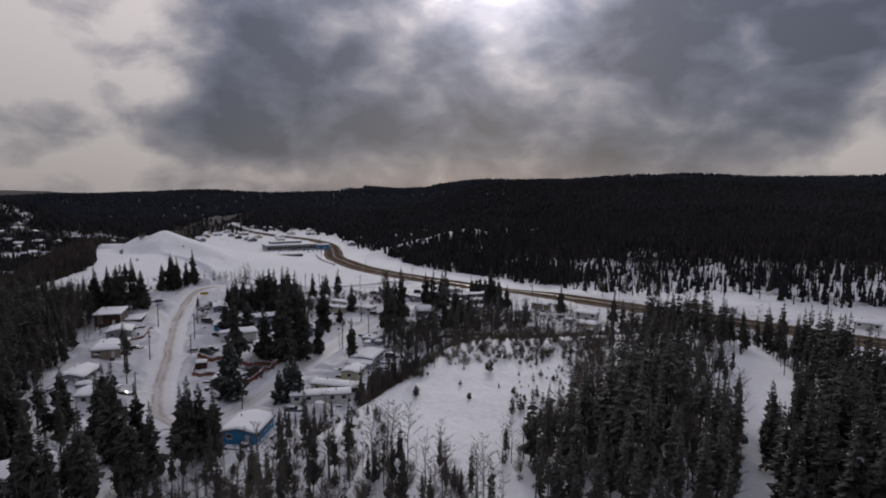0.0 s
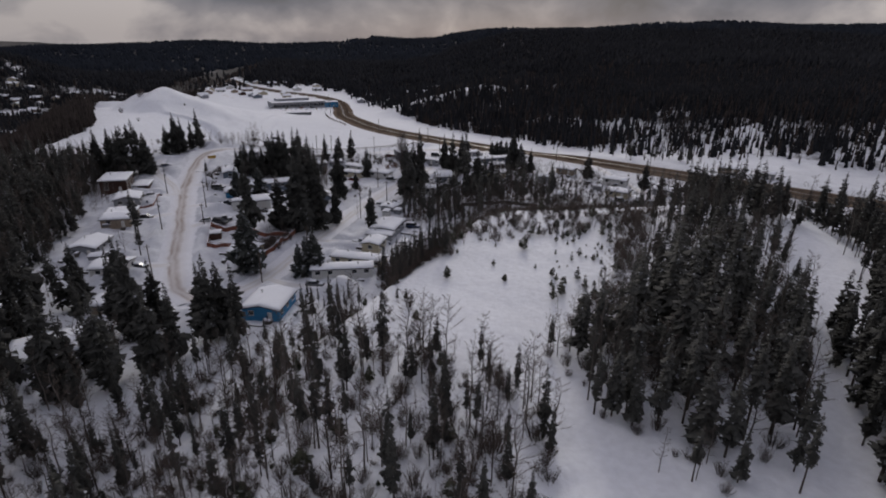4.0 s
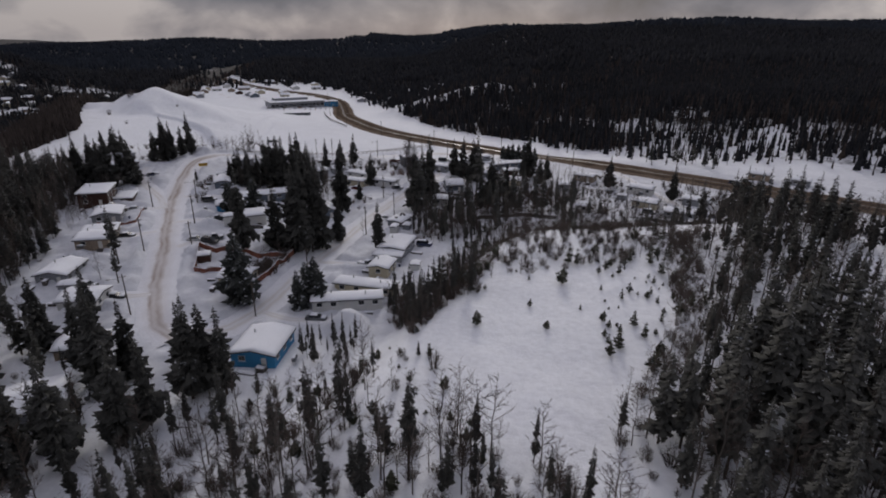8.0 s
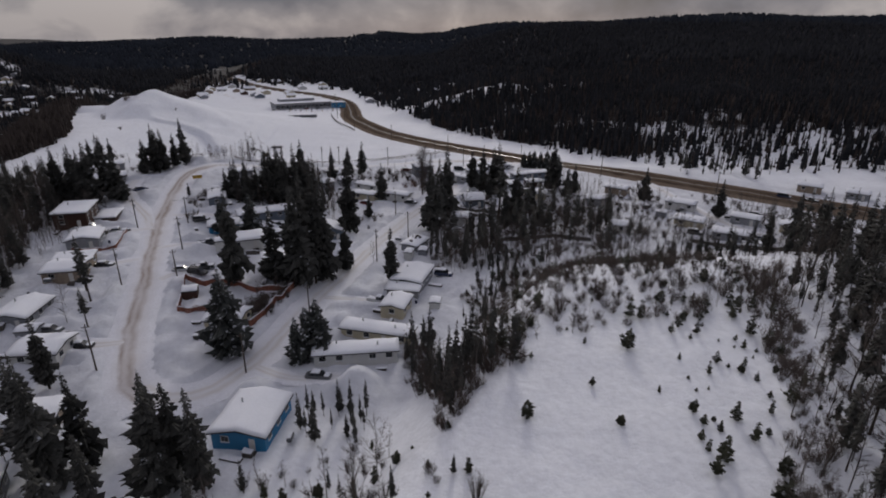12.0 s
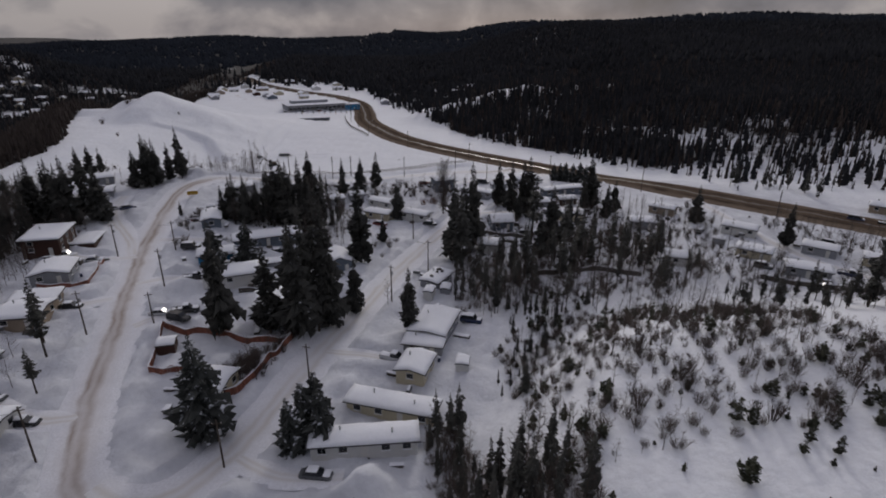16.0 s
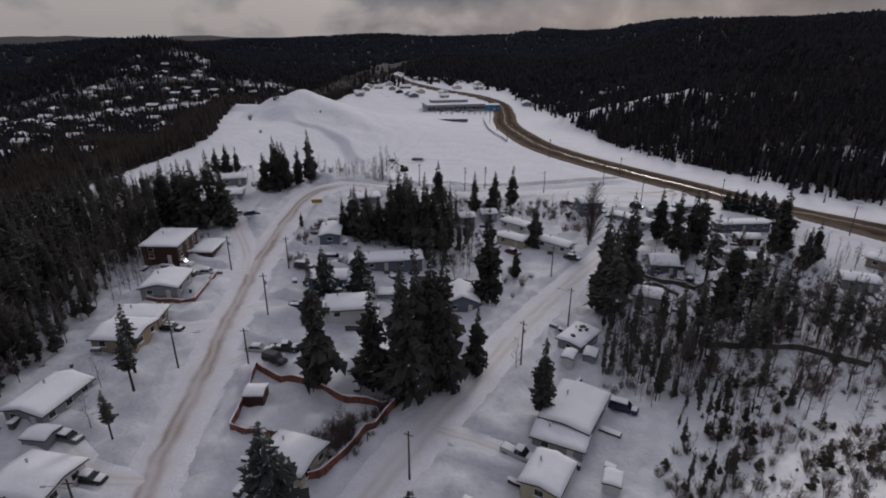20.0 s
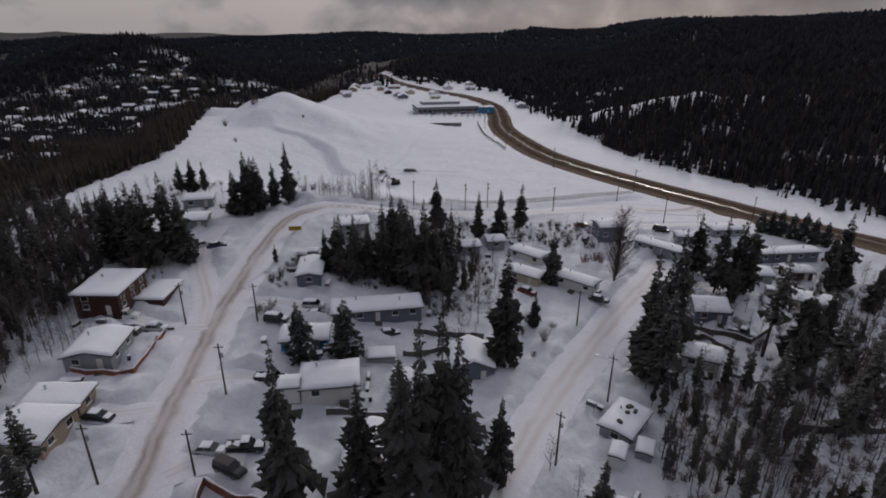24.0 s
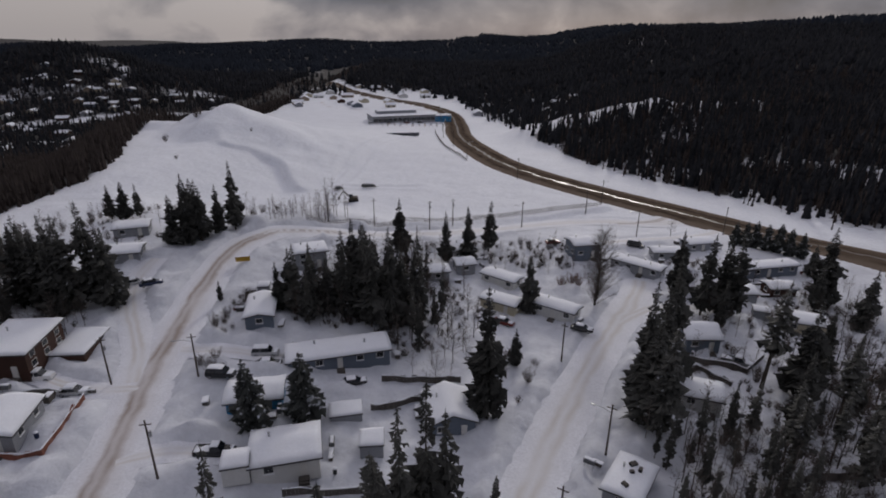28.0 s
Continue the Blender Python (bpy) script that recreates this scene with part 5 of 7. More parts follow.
BLOCK = [(-62, 201), (-46, 196), (-30, 194), (-20, 208), (-26, 226), (-42, 236), (-58, 218)]
ROW = [(-52, 238), (-24, 262), (4, 268), (0, 246), (-22, 246), (-36, 226)]
n = 0
for seed, plot, count, gap, lo, hi, label in (
        (9, BLOCK, 22, 2.6, 7, 15, "dark spruce tree in the middle of the block"),
        (19, SLOPE_TOP, 9, 3.0, 2.5, 6, "young spruce tree above the brushy slope"),
        (6, SLOPE, 84, 1.7, 4.0, 13.0, "young spruce tree on the brushy slope"),
        (7, EDGE, 46, 1.3, 4.5, 11, "slim dark spruce tree in a clump by the clearing"),
        (18, [(-9, 90), (-7, 98), (2, 98), (4, 90), (-2, 88)], 16, 1.5, 4, 8, "young spruce tree behind the blue house"),
        (14, THICKET, 24, 2.2, 6, 12.5, "dark slim spruce tree in the thicket by the lane"),
        (24, [(18, 122), (24, 122), (28, 140), (36, 160), (28, 166), (20, 146)], 30, 1.5, 2.5, 8, "slim young spruce tree behind the mobile homes")):
    rnd = random.Random(seed * 77)
    for x, y in scatter(seed, plot, count, gap):
        plant("spruce_tree", WOOD_SPRUCES[n % 4] if n % 7 else LANKY[n % 2], 15.0, x, y, rnd.uniform(lo, hi), label, fat=rnd.uniform(0.62, 0.98), rnd=rnd)
        n += 1
for seed, plot, count, gap, lo, hi, label in (
        (1, [(38.5, 51.5), (39, 45), (42, 36), (46, 27), (54, 22), (62, 25), (70, 39), (78, 52), (84, 64), (70, 74), (60, 76), (50, 61)], 108, 2.0, 8, 19, "dense tall spruce wood on the bench"),
        (11, [(60, 76), (70, 74), (84, 64), (93, 80), (98, 92), (95, 116), (86, 124), (75, 111), (69, 96), (65, 85)], 76, 2.2, 6, 14, "dense dark spruce wood on the bench"),
        (12, [(62, 6), (67.5, 24), (73.5, 37), (78, 47), (87, 60), (100, 52), (90, 34), (84, 14), (78, 0)], 140, 1.6, 14, 24, "tall dark spruces along the snowy track"),
        (2, WOOD_PATH, 190, 2.1, 9, 20, "dark spruce wood beside the snowy track"),
        (8, WOOD_NORTHEAST, 46, 2.8, 8, 17, "dark spruces among the back gardens"),
        (13, [(66, 158), (84, 152), (110, 160), (104, 172), (84, 172)], 26, 2.4, 6, 11, "dark spruces before the eastern homes"),
        (15, [(108, 270), (150, 246), (160, 262), (128, 296)], 22, 3.0, 5, 12, "dark spruces across the highway"),
        (3, WOOD_RIDGE, 60, 2.6, 9, 16, "dark spruce wood on the ridge"),
        (4, WOOD_WEST, 560, 1.9, 8, 18, "dark mixed wood west of the houses"),
        (20, PLATEAU, 70, 2.2, 8, 15, "dark spruces on the plateau above the river"),
        (16, HOLLOW, 48, 2.3, 7, 15, "slim dark spruces below the houses"),
        (5, WOOD_SOUTHWEST, 150, 2.6, 11, 20, "tall dark spruces behind the houses")):
    stand("spruce_wood", WOOD_SPRUCES + LANKY[:1], 15.0, with_heights(seed, scatter(seed, plot, count, gap), lo, hi, plot), label)
for seed, plot, count, gap, lo, hi, label in (
        (21, SLOPE, 92, 1.5, 6, 13, "leafless aspen tree on the brushy slope"),
        (30, BLOCK, 30, 2.4, 5, 10, "leafless birch tree in the middle of the block"),
        (24, CLEARING_NORTH, 50, 2.4, 2.5, 6, "leafless birch tree beyond the clearing"),
        (25, WOOD_NORTHEAST, 82, 2.0, 6, 11, "leafless birch tree among the back gardens"),
        (31, SLOPE_TOP, 11, 2.6, 4, 9, "thin leafless aspen above the brushy slope"),
        (27, EDGE, 26, 1.6, 5, 9, "leafless aspen tree at the clearing's edge")):
    rnd = random.Random(seed * 77)
    for k, (x, y) in enumerate(scatter(seed, plot, count, gap)):
        which = (BARES + DARK_BARES)[k % 7]
        plant("bare_tree", which, 10.0, x, y, rnd.uniform(lo, hi), label, rnd=rnd)
for seed, plot, count, gap, lo, hi, label in (
        (22, WOOD_SOUTHWEST, 90, 2.2, 6, 13, "leafless aspens behind the houses"),
        (23, WOOD_WEST, 620, 1.3, 6, 13, "leafless aspens in the western wood"),
        (26, WOOD_EAST, 120, 1.8, 6, 13, "leafless aspens in the dense wood"),
        (28, WOOD_RIDGE, 60, 2.2, 6, 10, "leafless birches on the ridge"),
        (28, WOOD_PATH, 90, 2.0, 6, 13, "leafless aspens beside the snowy track"),
        (35, [(16, 150), (34, 152), (76, 160), (104, 178), (96, 196), (70, 206), (40, 200), (20, 176)], 190, 1.5, 4, 10, "leafless birches among the back gardens"),
        (36, [(20, 200), (36, 206), (80, 206), (96, 216), (70, 246), (34, 250), (22, 228)], 120, 1.8, 4, 8, "leafless garden trees near the highway"),
        (37, [(104, 164), (160, 140), (190, 176), (120, 226), (100, 214)], 170, 2.0, 4, 9, "leafless garden trees among the eastern homes"),
        (42, [(-60, 196), (-44, 194), (-24, 188), (-16, 200), (-24, 230), (-44, 238), (-60, 222)], 80, 1.6, 4, 10, "leafless trees in the middle of the block"),
        (43, [(-92, 150), (-84, 152), (-84, 186), (-94, 190), (-104, 182), (-100, 160)], 60, 1.5, 3, 8, "leafless trees behind the street houses"),
        (44, [(-132, 196), (-104, 200), (-100, 226), (-118, 246), (-146, 240), (-150, 214)], 60, 2.4, 2.5, 6, "leafless bushes on the upper plateau"),
        (45, [(-88, 240), (-78, 243), (-68, 250), (-72, 262), (-84, 252)], 40, 1.0, 3, 7.5, "leafless birches at the top of the street"),
        (38, [(-60, 232), (-30, 256), (0, 266), (4, 244), (-18, 240), (-34, 222)], 50, 2.0, 3, 7, "leafless garden trees below the field"),
        (40, CLEARING_NORTH, 230, 1.2, 1.6, 4.6, "leafless saplings beyond the clearing"),
        (39, EDGE, 80, 1.0, 2.0, 5, "leafless saplings at the clearing's edge"),
        (46, FRINGE, 62, 1.4, 3, 8, "leafless saplings along the clearing's eastern edge"),
        (47, THICKET, 56, 1.4, 4, 9, "leafless trees in the thicket by the lane"),
        (50, PLATEAU, 130, 1.5, 4, 9, "leafless aspens on the plateau"),
        (49, HOLLOW, 70, 1.8, 4, 11, "leafless aspens below the houses"),
        (48, SLOPE_FOOT, 110, 1.3, 2, 6, "leafless saplings at the foot of the slope"),
        (29, SLOPE, 120, 1.0, 2.5, 9, "leafless saplings on the brushy slope")):
    stand("bare_wood", BARES + DARK_BARES, 10.0, with_heights(seed, scatter(seed, plot, count, gap), lo, hi), label)
for seed, plot, count, gap, label in (
        (68, SLOPE_TOP, 40, 1.6, "brown leafless brush above the slope"),
        (69, PLATEAU, 110, 1.4, "brown leafless brush on the plateau"),
        (66, SLOPE_FOOT, 170, 1.1, "brown leafless brush at the foot of the slope"),
        (67, HOLLOW, 90, 1.4, "brown leafless brush below the houses"),
        (51, SLOPE, 300, 0.9, "brown leafless brush poking through the snow"),
        (52, WOOD_NORTHEAST, 330, 1.0, "brown leafless brush in the back gardens"),
        (53, CLEARING_NORTH, 360, 1.1, "brown leafless brush beyond the clearing"),
        (54, WOOD_WEST, 420, 1.4, "brown leafless brush under the western wood"),
        (64, FRINGE, 120, 0.9, "grey leafless brush along the clearing's eastern edge"),
        (65, [(-31, 131), (-27, 125), (-21.5, 127), (-14, 148), (-11, 160), (-15, 162), (-20, 150), (-24, 138)], 150, 0.6, "brown leafless brush on the bank beside the lane"),
        (55, EDGE, 110, 0.9, "brown leafless brush at the clearing's edge"),
        (56, WOOD_SOUTHWEST, 170, 1.8, "brown leafless brush behind the houses"),
        (57, WOOD_EAST, 150, 1.6, "brown leafless brush in the dense wood"),
        (58, BLOCK, 150, 1.0, "brown leafless brush in the middle of the block"),
        (59, ROW, 90, 1.4, "brown leafless brush between the northern homes"),
        (60, [(-66, 182), (-58, 176), (-62, 204), (-72, 206)], 26, 1.2, "brown leafless brush beside the street"),
        (61, [(20, 190), (70, 200), (60, 250), (30, 262), (16, 236)], 200, 1.4, "brown leafless brush near the highway homes"),
        (62, [(80, 170), (150, 150), (150, 190), (100, 240), (74, 236)], 220, 1.7, "brown leafless brush among the eastern homes"),
        (63, [(-100, 180), (-92, 186), (-98, 224), (-126, 236), (-150, 230), (-140, 216), (-114, 204)], 90, 1.6, "brown leafless brush above the lane")):
    stand("brush", [[m] for m in SHRUBS], 1.0, with_heights(seed, scatter(seed, plot, count, gap), 0.6, 1.5), label, "brush")
for x, y, h in ((-4.5, 158, 6), (-0.5, 155, 5), (-25.5, 131, 7), (-24, 128.5, 6), (-22.6, 132.5, 7), (-27, 133, 5.5), (-72.5, 254.5, 9), (-70.5, 256, 10), (-73.8, 257, 8), (-69, 253, 7), (-83, 245, 6), (-80, 246.5, 5.5), (-77, 246, 6),
                (-85, 241, 5), (-74, 249, 5), (46, 195, 12), (52, 188, 12), (55, 197, 11), (-33, 196, 8), (-30, 200, 9), (-27, 204, 8), (-36, 210, 7), (-52.5, 212, 9), (-45, 222, 9), (-48, 224, 10), (-68, 129, 6), (-63, 122, 6), (-20, 206, 8), (13, 264, 5), (33, 284, 7)):
    plant("bare_tree", DARK_BARES[int(h * 3) % 3], 10.0, x, y, h, "leafless dark-limbed tree in a snowy yard")
rnd = random.Random(5)
for x, y in scatter(31, CLEARING_NORTH, 110, 1.5) + scatter(32, CLEARING_EAST, 50, 1.4) + scatter(33, SLOPE, 40, 1.6) + scatter(34, SLOPE_FOOT, 60, 1.9) + scatter(37, SLOPE_TOP, 24, 2.0) + scatter(38, [(40, 22), (45, 14), (56, 12), (60, 4), (46, 2), (38, 12)], 16, 1.8) + scatter(36, FRINGE, 26, 1.6) + scatter(39, [(20, 130), (34, 134), (56, 146), (64, 160), (34, 168), (24, 150)], 46, 1.7) + scatter(35, [(4, 76), (12, 66), (20, 62), (40, 70), (46, 96), (30, 98), (22, 84)], 9, 5.0):
    plant("young_pine", PINES[rnd.randrange(3)], 3.0, x, y, rnd.choice((0.7, 0.9, 1.2, 1.6, 2.1, 2.7, 3.4)), "small young pine tree standing in deep snow", fat=rnd.uniform(0.9, 1.2), rnd=rnd)
for k, (x, y) in enumerate(scatter(41, CLEARING_NORTH, 70, 1.3) + scatter(42, SLOPE, 80, 1.4) + scatter(43, [(-30, 134), (-22, 128), (-12, 152), (-16, 158), (-24, 142)], 26, 1.0, 0.8) + scatter(44, EDGE, 30, 1.3) + scatter(45, [(-16, 192), (-10, 186), (-6, 198), (-12, 204)], 8, 1.6, 2) + scatter(46, [(-66, 180), (-60, 178), (-64, 200), (-70, 204)], 10, 1.8, 2) + scatter(47, WOOD_WEST, 40, 3.0) + scatter(48, [(-80, 262), (-94, 246), (-110, 246), (-140, 232), (-136, 250)], 26, 2.0)):
    shrub(x, y, rnd.uniform(0.7, 1.5), SHRUBS[k % 3])
for x, y, k in ((-178, 358, 2.2), (-177, 360, 1.8), (-176, 330, 1.6), (-150, 300, 1.0), (-146, 352, 0.8)):
    shrub(x, y, k, SHRUBS[1], "dark bush standing alone on the snowy mound")
for x, y in ((-2, 236), (0.5, 237.5), (2, 235.5)):
    shrub(x, y, 1.5, RUSTY, "rusty brown leafless bush beside the lane")


# ==== far woods ====
def far_woods(name, seed, spots, tiers, sides, mat, label, slim):
    """Many small trees as one mesh: stacked ragged cones, slim for leafless ones."""
    g = np.random.default_rng(seed)
    p = np.array(spots)
    n = len(p)
    rad, a0 = p[:, 3] * slim * g.uniform(0.7, 1.35, n), g.uniform(0, 6.28, n)
    lean = g.uniform(-0.06, 0.06, (n, 2)) * p[:, 3:4]
    vs, fs = [], []
    for k in range(tiers):
        zb = p[:, 2] + p[:, 3] * (0.06 + 0.8 * k / tiers)
        zt = p[:, 2] + p[:, 3] * (0.45 + 0.55 * (k + 1) / tiers) * (1.0 if k == tiers - 1 else 0.92)
        rr = rad * (1 - 0.72 * k / tiers)
        ang = (a0 + k * 0.6)[:, None] + np.arange(sides) * 6.2832 / sides
        j = g.uniform(0.6, 1.3, (n, sides))
        ring = np.stack([p[:, 0:1] + rr[:, None] * j * np.cos(ang), p[:, 1:2] + rr[:, None] * j * np.sin(ang), zb[:, None] - 0.25 * rr[:, None] * (j - 1)], -1)
        tip = np.stack([p[:, 0] + lean[:, 0], p[:, 1] + lean[:, 1], zt], -1)[:, None]
        base = (np.arange(n) + k * n)[:, None] * (sides + 1)
        vs.append(np.concatenate([ring, tip], 1).reshape(-1, 3))
        fs += [np.concatenate([base + i, base + (i + 1) % sides, base + sides], 1) for i in range(sides)]
    v, t = np.concatenate(vs), np.concatenate(fs)
    me = bpy.data.meshes.new(name)
    me.vertices.add(len(v))
    me.vertices.foreach_set("co", v.astype(np.float32).ravel())
    me.loops.add(t.size)
    me.loops.foreach_set("vertex_index", t.astype(np.int32).ravel())
    me.polygons.add(len(t))
    me.polygons.foreach_set("loop_start", np.arange(0, t.size, 3, dtype=np.int32))
    me.materials.append(mat)
    me.update(calc_edges=True)
    me.shade_smooth()
    tagged(new(name, me), label, "woods", kind="stuff")


def far_spots(seed, count, rmin, rmax, amin, amax, hmin, hmax, keep):
    g = np.random.default_rng(seed)
    r = np.sqrt(g.uniform(rmin ** 2, rmax ** 2, count))
    a = np.radians(g.uniform(amin, amax, count))
    x, y = r * np.sin(a), 60 + r * np.cos(a)
    ok = keep(x, y, g.uniform(0, 1, count))
    x, y = x[ok], y[ok]
    h = g.uniform(hmin, hmax, len(x))
    return np.stack([x, y, land(x, y) - 0.5, h], 1).tolist()


def needle_wood(x, y, u):
    w = bluff(x, y)
    leafless = (w > 0) & (w < 150)
    return (u < wood(x, y) * 0.85) & (road_gap(x, y) > 9) & (~leafless | (u < 0.05))


def flat_wood(x, y):
    """The river flats, where the trees stand low among houses."""
    return (bluff(x, y) > 100) & (np.hypot(x, y - 60) < 960)


def bare_wood(x, y, u):
    w = bluff(x, y)
    return (w > 3) & (w < 155) & (y > 110) & (u < 0.95)


def mixed_wood(x, y, u):
    return (u < 0.9 * wood(x, y)) & (road_gap(x, y) > 9)


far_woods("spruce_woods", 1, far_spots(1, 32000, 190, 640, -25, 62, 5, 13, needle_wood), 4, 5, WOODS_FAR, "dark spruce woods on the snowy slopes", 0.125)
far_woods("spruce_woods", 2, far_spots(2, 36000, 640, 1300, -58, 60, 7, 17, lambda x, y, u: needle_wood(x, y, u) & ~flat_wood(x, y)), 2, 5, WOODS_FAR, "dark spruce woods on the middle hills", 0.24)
far_woods("spruce_woods", 3, far_spots(3, 40000, 1300, 3300, -58, 60, 10, 19, needle_wood), 1, 5, WOODS_RIDGE, "dark spruce woods on the far hills, with haze blue in their colour", 0.55)
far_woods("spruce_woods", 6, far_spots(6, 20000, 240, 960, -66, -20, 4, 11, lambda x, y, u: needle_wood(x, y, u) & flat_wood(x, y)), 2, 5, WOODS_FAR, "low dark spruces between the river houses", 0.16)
far_woods("leafless_woods", 4, far_spots(4, 44000, 150, 700, -75, -12, 5, 11, bare_wood), 2, 4, WOODS_BARE, "brown leafless woods on the river bank", 0.10)
far_woods("leafless_woods", 5, far_spots(5, 44000, 210, 700, 0, 62, 3, 9, mixed_wood), 2, 3, WOODS_BARE, "grey leafless trees among the spruces", 0.085)
far_woods("leafless_woods", 7, far_spots(7, 26000, 300, 1200, -64, 60, 4, 10, mixed_wood), 2, 4, WOODS_BARE, "brown leafless trees among the far spruces", 0.16)


# ==== vehicles ====
def loft(bm, sections):
    """Skin over closed rings of equal count."""
    rings = [[bm.verts.new(p) for p in s] for s in sections]
    n = len(rings[0])
    for a, b in zip(rings, rings[1:]):
        for i in range(n):
            bm.faces.new((a[i], a[(i + 1) % n], b[(i + 1) % n], b[i]))
    bm.faces.new(rings[0][::-1])
    bm.faces.new(rings[-1])
    bmesh.ops.recalc_face_normals(bm, faces=bm.faces)
    return bm


def ring(x, half, z0, z1, round_top=0.75):
    m = z0 + (z1 - z0) * 0.55
    return [(x, -half * 0.94, z0), (x, half * 0.94, z0), (x, half, m), (x, half * round_top, z1), (x, -half * round_top, z1), (x, -half, m)]


def wheel_meshes():
    bm = bmesh.new()
    prof = ((0.20, -0.10), (0.31, -0.11), (0.34, -0.06), (0.34, 0.06), (0.31, 0.11), (0.20, 0.10))
    rings = [[bm.verts.new((r * math.cos(i * math.tau / 14), q, r * math.sin(i * math.tau / 14))) for r, q in prof] for i in range(14)]
    for i in range(14):
        a, b = rings[i], rings[(i + 1) % 14]
        for k in range(5):
            bm.faces.new((a[k], a[k + 1], b[k + 1], b[k]))
    tyre = bpy.data.meshes.new("tyre")
    bm.to_mesh(tyre)
    bm.free()
    tyre.materials.append(RUBBER)
    bm = tube(bmesh.new(), (0, -0.075, 0), (0, 0.075, 0), 0.21, 0.21, 12)
    tube(bm, (0, -0.10, 0), (0, 0.10, 0), 0.06, 0.06, 8)
    rim = bpy.data.meshes.new("rim")
    bm.to_mesh(rim)
    bm.free()
    rim.materials.append(CHROME)
    return tyre, rim


TYRE, RIM = wheel_meshes()


def car(x, y, turn, paint, label, style="sedan", snow=0.12):
    """Length along x, front at +x."""
    root = thing({"pickup": "pickup_truck", "van": "van"}.get(style, "car"), spot(x, y, turn, 0.05), label, "vehicle")
    ln = {"sedan": 4.6, "suv": 4.7, "pickup": 5.5, "van": 5.0}[style]
    hw, belt = (0.88, 0.92) if style == "sedan" else (0.94, 1.08)
    top = {"sedan": 1.42, "suv": 1.75, "pickup": 1.80, "van": 1.95}[style]
    h = ln / 2
    body = part("body", loft(bmesh.new(), [ring(-h, hw * 0.88, 0.42, belt * 0.90), ring(-h + 0.25, hw, 0.26, belt), ring(-h * 0.2, hw, 0.24, belt + 0.03), ring(h * 0.35, hw, 0.24, belt), ring(h - 0.35, hw, 0.26, belt * 0.90), ring(h, hw * 0.86, 0.40, belt * 0.74)]), PAINTS[paint], root)
    if style == "sedan":
        x0, x1, x2, x3 = -h + 0.55, -h + 1.15, h - 1.95, h - 1.25
    elif style == "pickup":
        x0, x1, x2, x3 = -0.45, -0.35, h - 2.05, h - 1.45
    else:
        x0, x1, x2, x3 = -h + 0.1, -h + 0.35, h - 1.75, h - (1.15 if style == "suv" else 0.85)
    cab = [[(a, -w, z), (a, w, z)] for a, w, z in ((x0, hw * 0.90, belt), (x1, hw * 0.78, top), (x2, hw * 0.78, top), (x3, hw * 0.88, belt))]
    bm = bmesh.new()
    q = [[bm.verts.new(p) for p in s] for s in cab]
    for a, b in zip(q, q[1:]):
        bm.faces.new((a[0], b[0], b[1], a[1]))
    bm.faces.new([s[0] for s in q][::-1])
    bm.faces.new([s[1] for s in q])
    part("window_glass", bm, GLASS, root)
    bm = box(bmesh.new(), x1 - 0.03, x2 + 0.03, -hw * 0.80, hw * 0.80, top - 0.01, top + 0.05, 0.03)
    for s in (-1, 1):
        for a in ((x1 + x2) / 2,):
            tube(bm, (a, s * hw * 0.905, belt), (a, s * hw * 0.79, top), 0.035, 0.035, 4)
    roof = part("roof", bm, PAINTS[paint], root)
    if snow:
        v, f = snow_blanket(x2 - x1 + 0.1, hw * 1.5, lambda a, b: top + 0.05, snow, int(x * 3 + y))
        mesh_object("snow_cover", [(a + (x1 + x2) / 2, b, c) for a, b, c in v], f, SNOW_ROOF, roof, True)
        hood = h - x3 - 0.25
        v, f = snow_blanket(hood, hw * 1.5, lambda a, b: belt * 0.93, snow * 0.8, int(x * 5 + y))
        mesh_object("snow_cover", [(a + x3 + 0.1 + hood / 2, b, c) for a, b, c in v], f, SNOW_ROOF, body, True)
    if style == "pickup":
        bm = bmesh.new()
        for a in ((-h + 0.08, -0.5, -hw * 0.9, -hw * 0.82, belt - 0.05, belt + 0.10), (-h + 0.08, -0.5, hw * 0.82, hw * 0.9, belt - 0.05, belt + 0.10), (-h + 0.02, -h + 0.1, -hw * 0.85, hw * 0.85, belt - 0.05, belt + 0.10)):
            box(bm, *a)
        part("cargo_bed", bm, PAINTS[paint], root)
        v, f = snow_blanket(h - 0.6, hw * 1.55, lambda a, b: belt - 0.04, 0.12, int(x + y))
        mesh_object("snow_cover", [(a - h / 2 - 0.2, b, c) for a, b, c in v], f, SNOW_ROOF, body, True)
    for s in (-1, 1):
        part("headlight", box(bmesh.new(), h - 0.12, h - 0.01, s * hw * 0.62 - 0.14, s * hw * 0.62 + 0.14, belt * 0.60, belt * 0.72, 0.02), CLEAR_LENS, root)
        part("tail_light", box(bmesh.new(), -h - 0.01, -h + 0.1, s * hw * 0.70 - 0.1, s * hw * 0.70 + 0.1, belt * 0.62, belt * 0.82, 0.02), RED_LENS, root)
        part("side_mirror", box(bmesh.new(), x3 - 0.35, x3 - 0.2, s * (hw + 0.02) - 0.07, s * (hw + 0.02) + 0.07, belt, belt + 0.13, 0.02), PAINTS[paint], root)
        for a in (-h + 0.85, h - 0.9):
            wh = share("wheel", TYRE, root, pose(a, s * (hw - 0.10), 0.33))
            share("rim", RIM, wh, Matrix())
    part("bumper", box(bmesh.new(), h - 0.08, h + 0.05, -hw * 0.8, hw * 0.8, 0.32, 0.48, 0.03), METAL if style == "pickup" else PAINTS[paint], root)
    return root


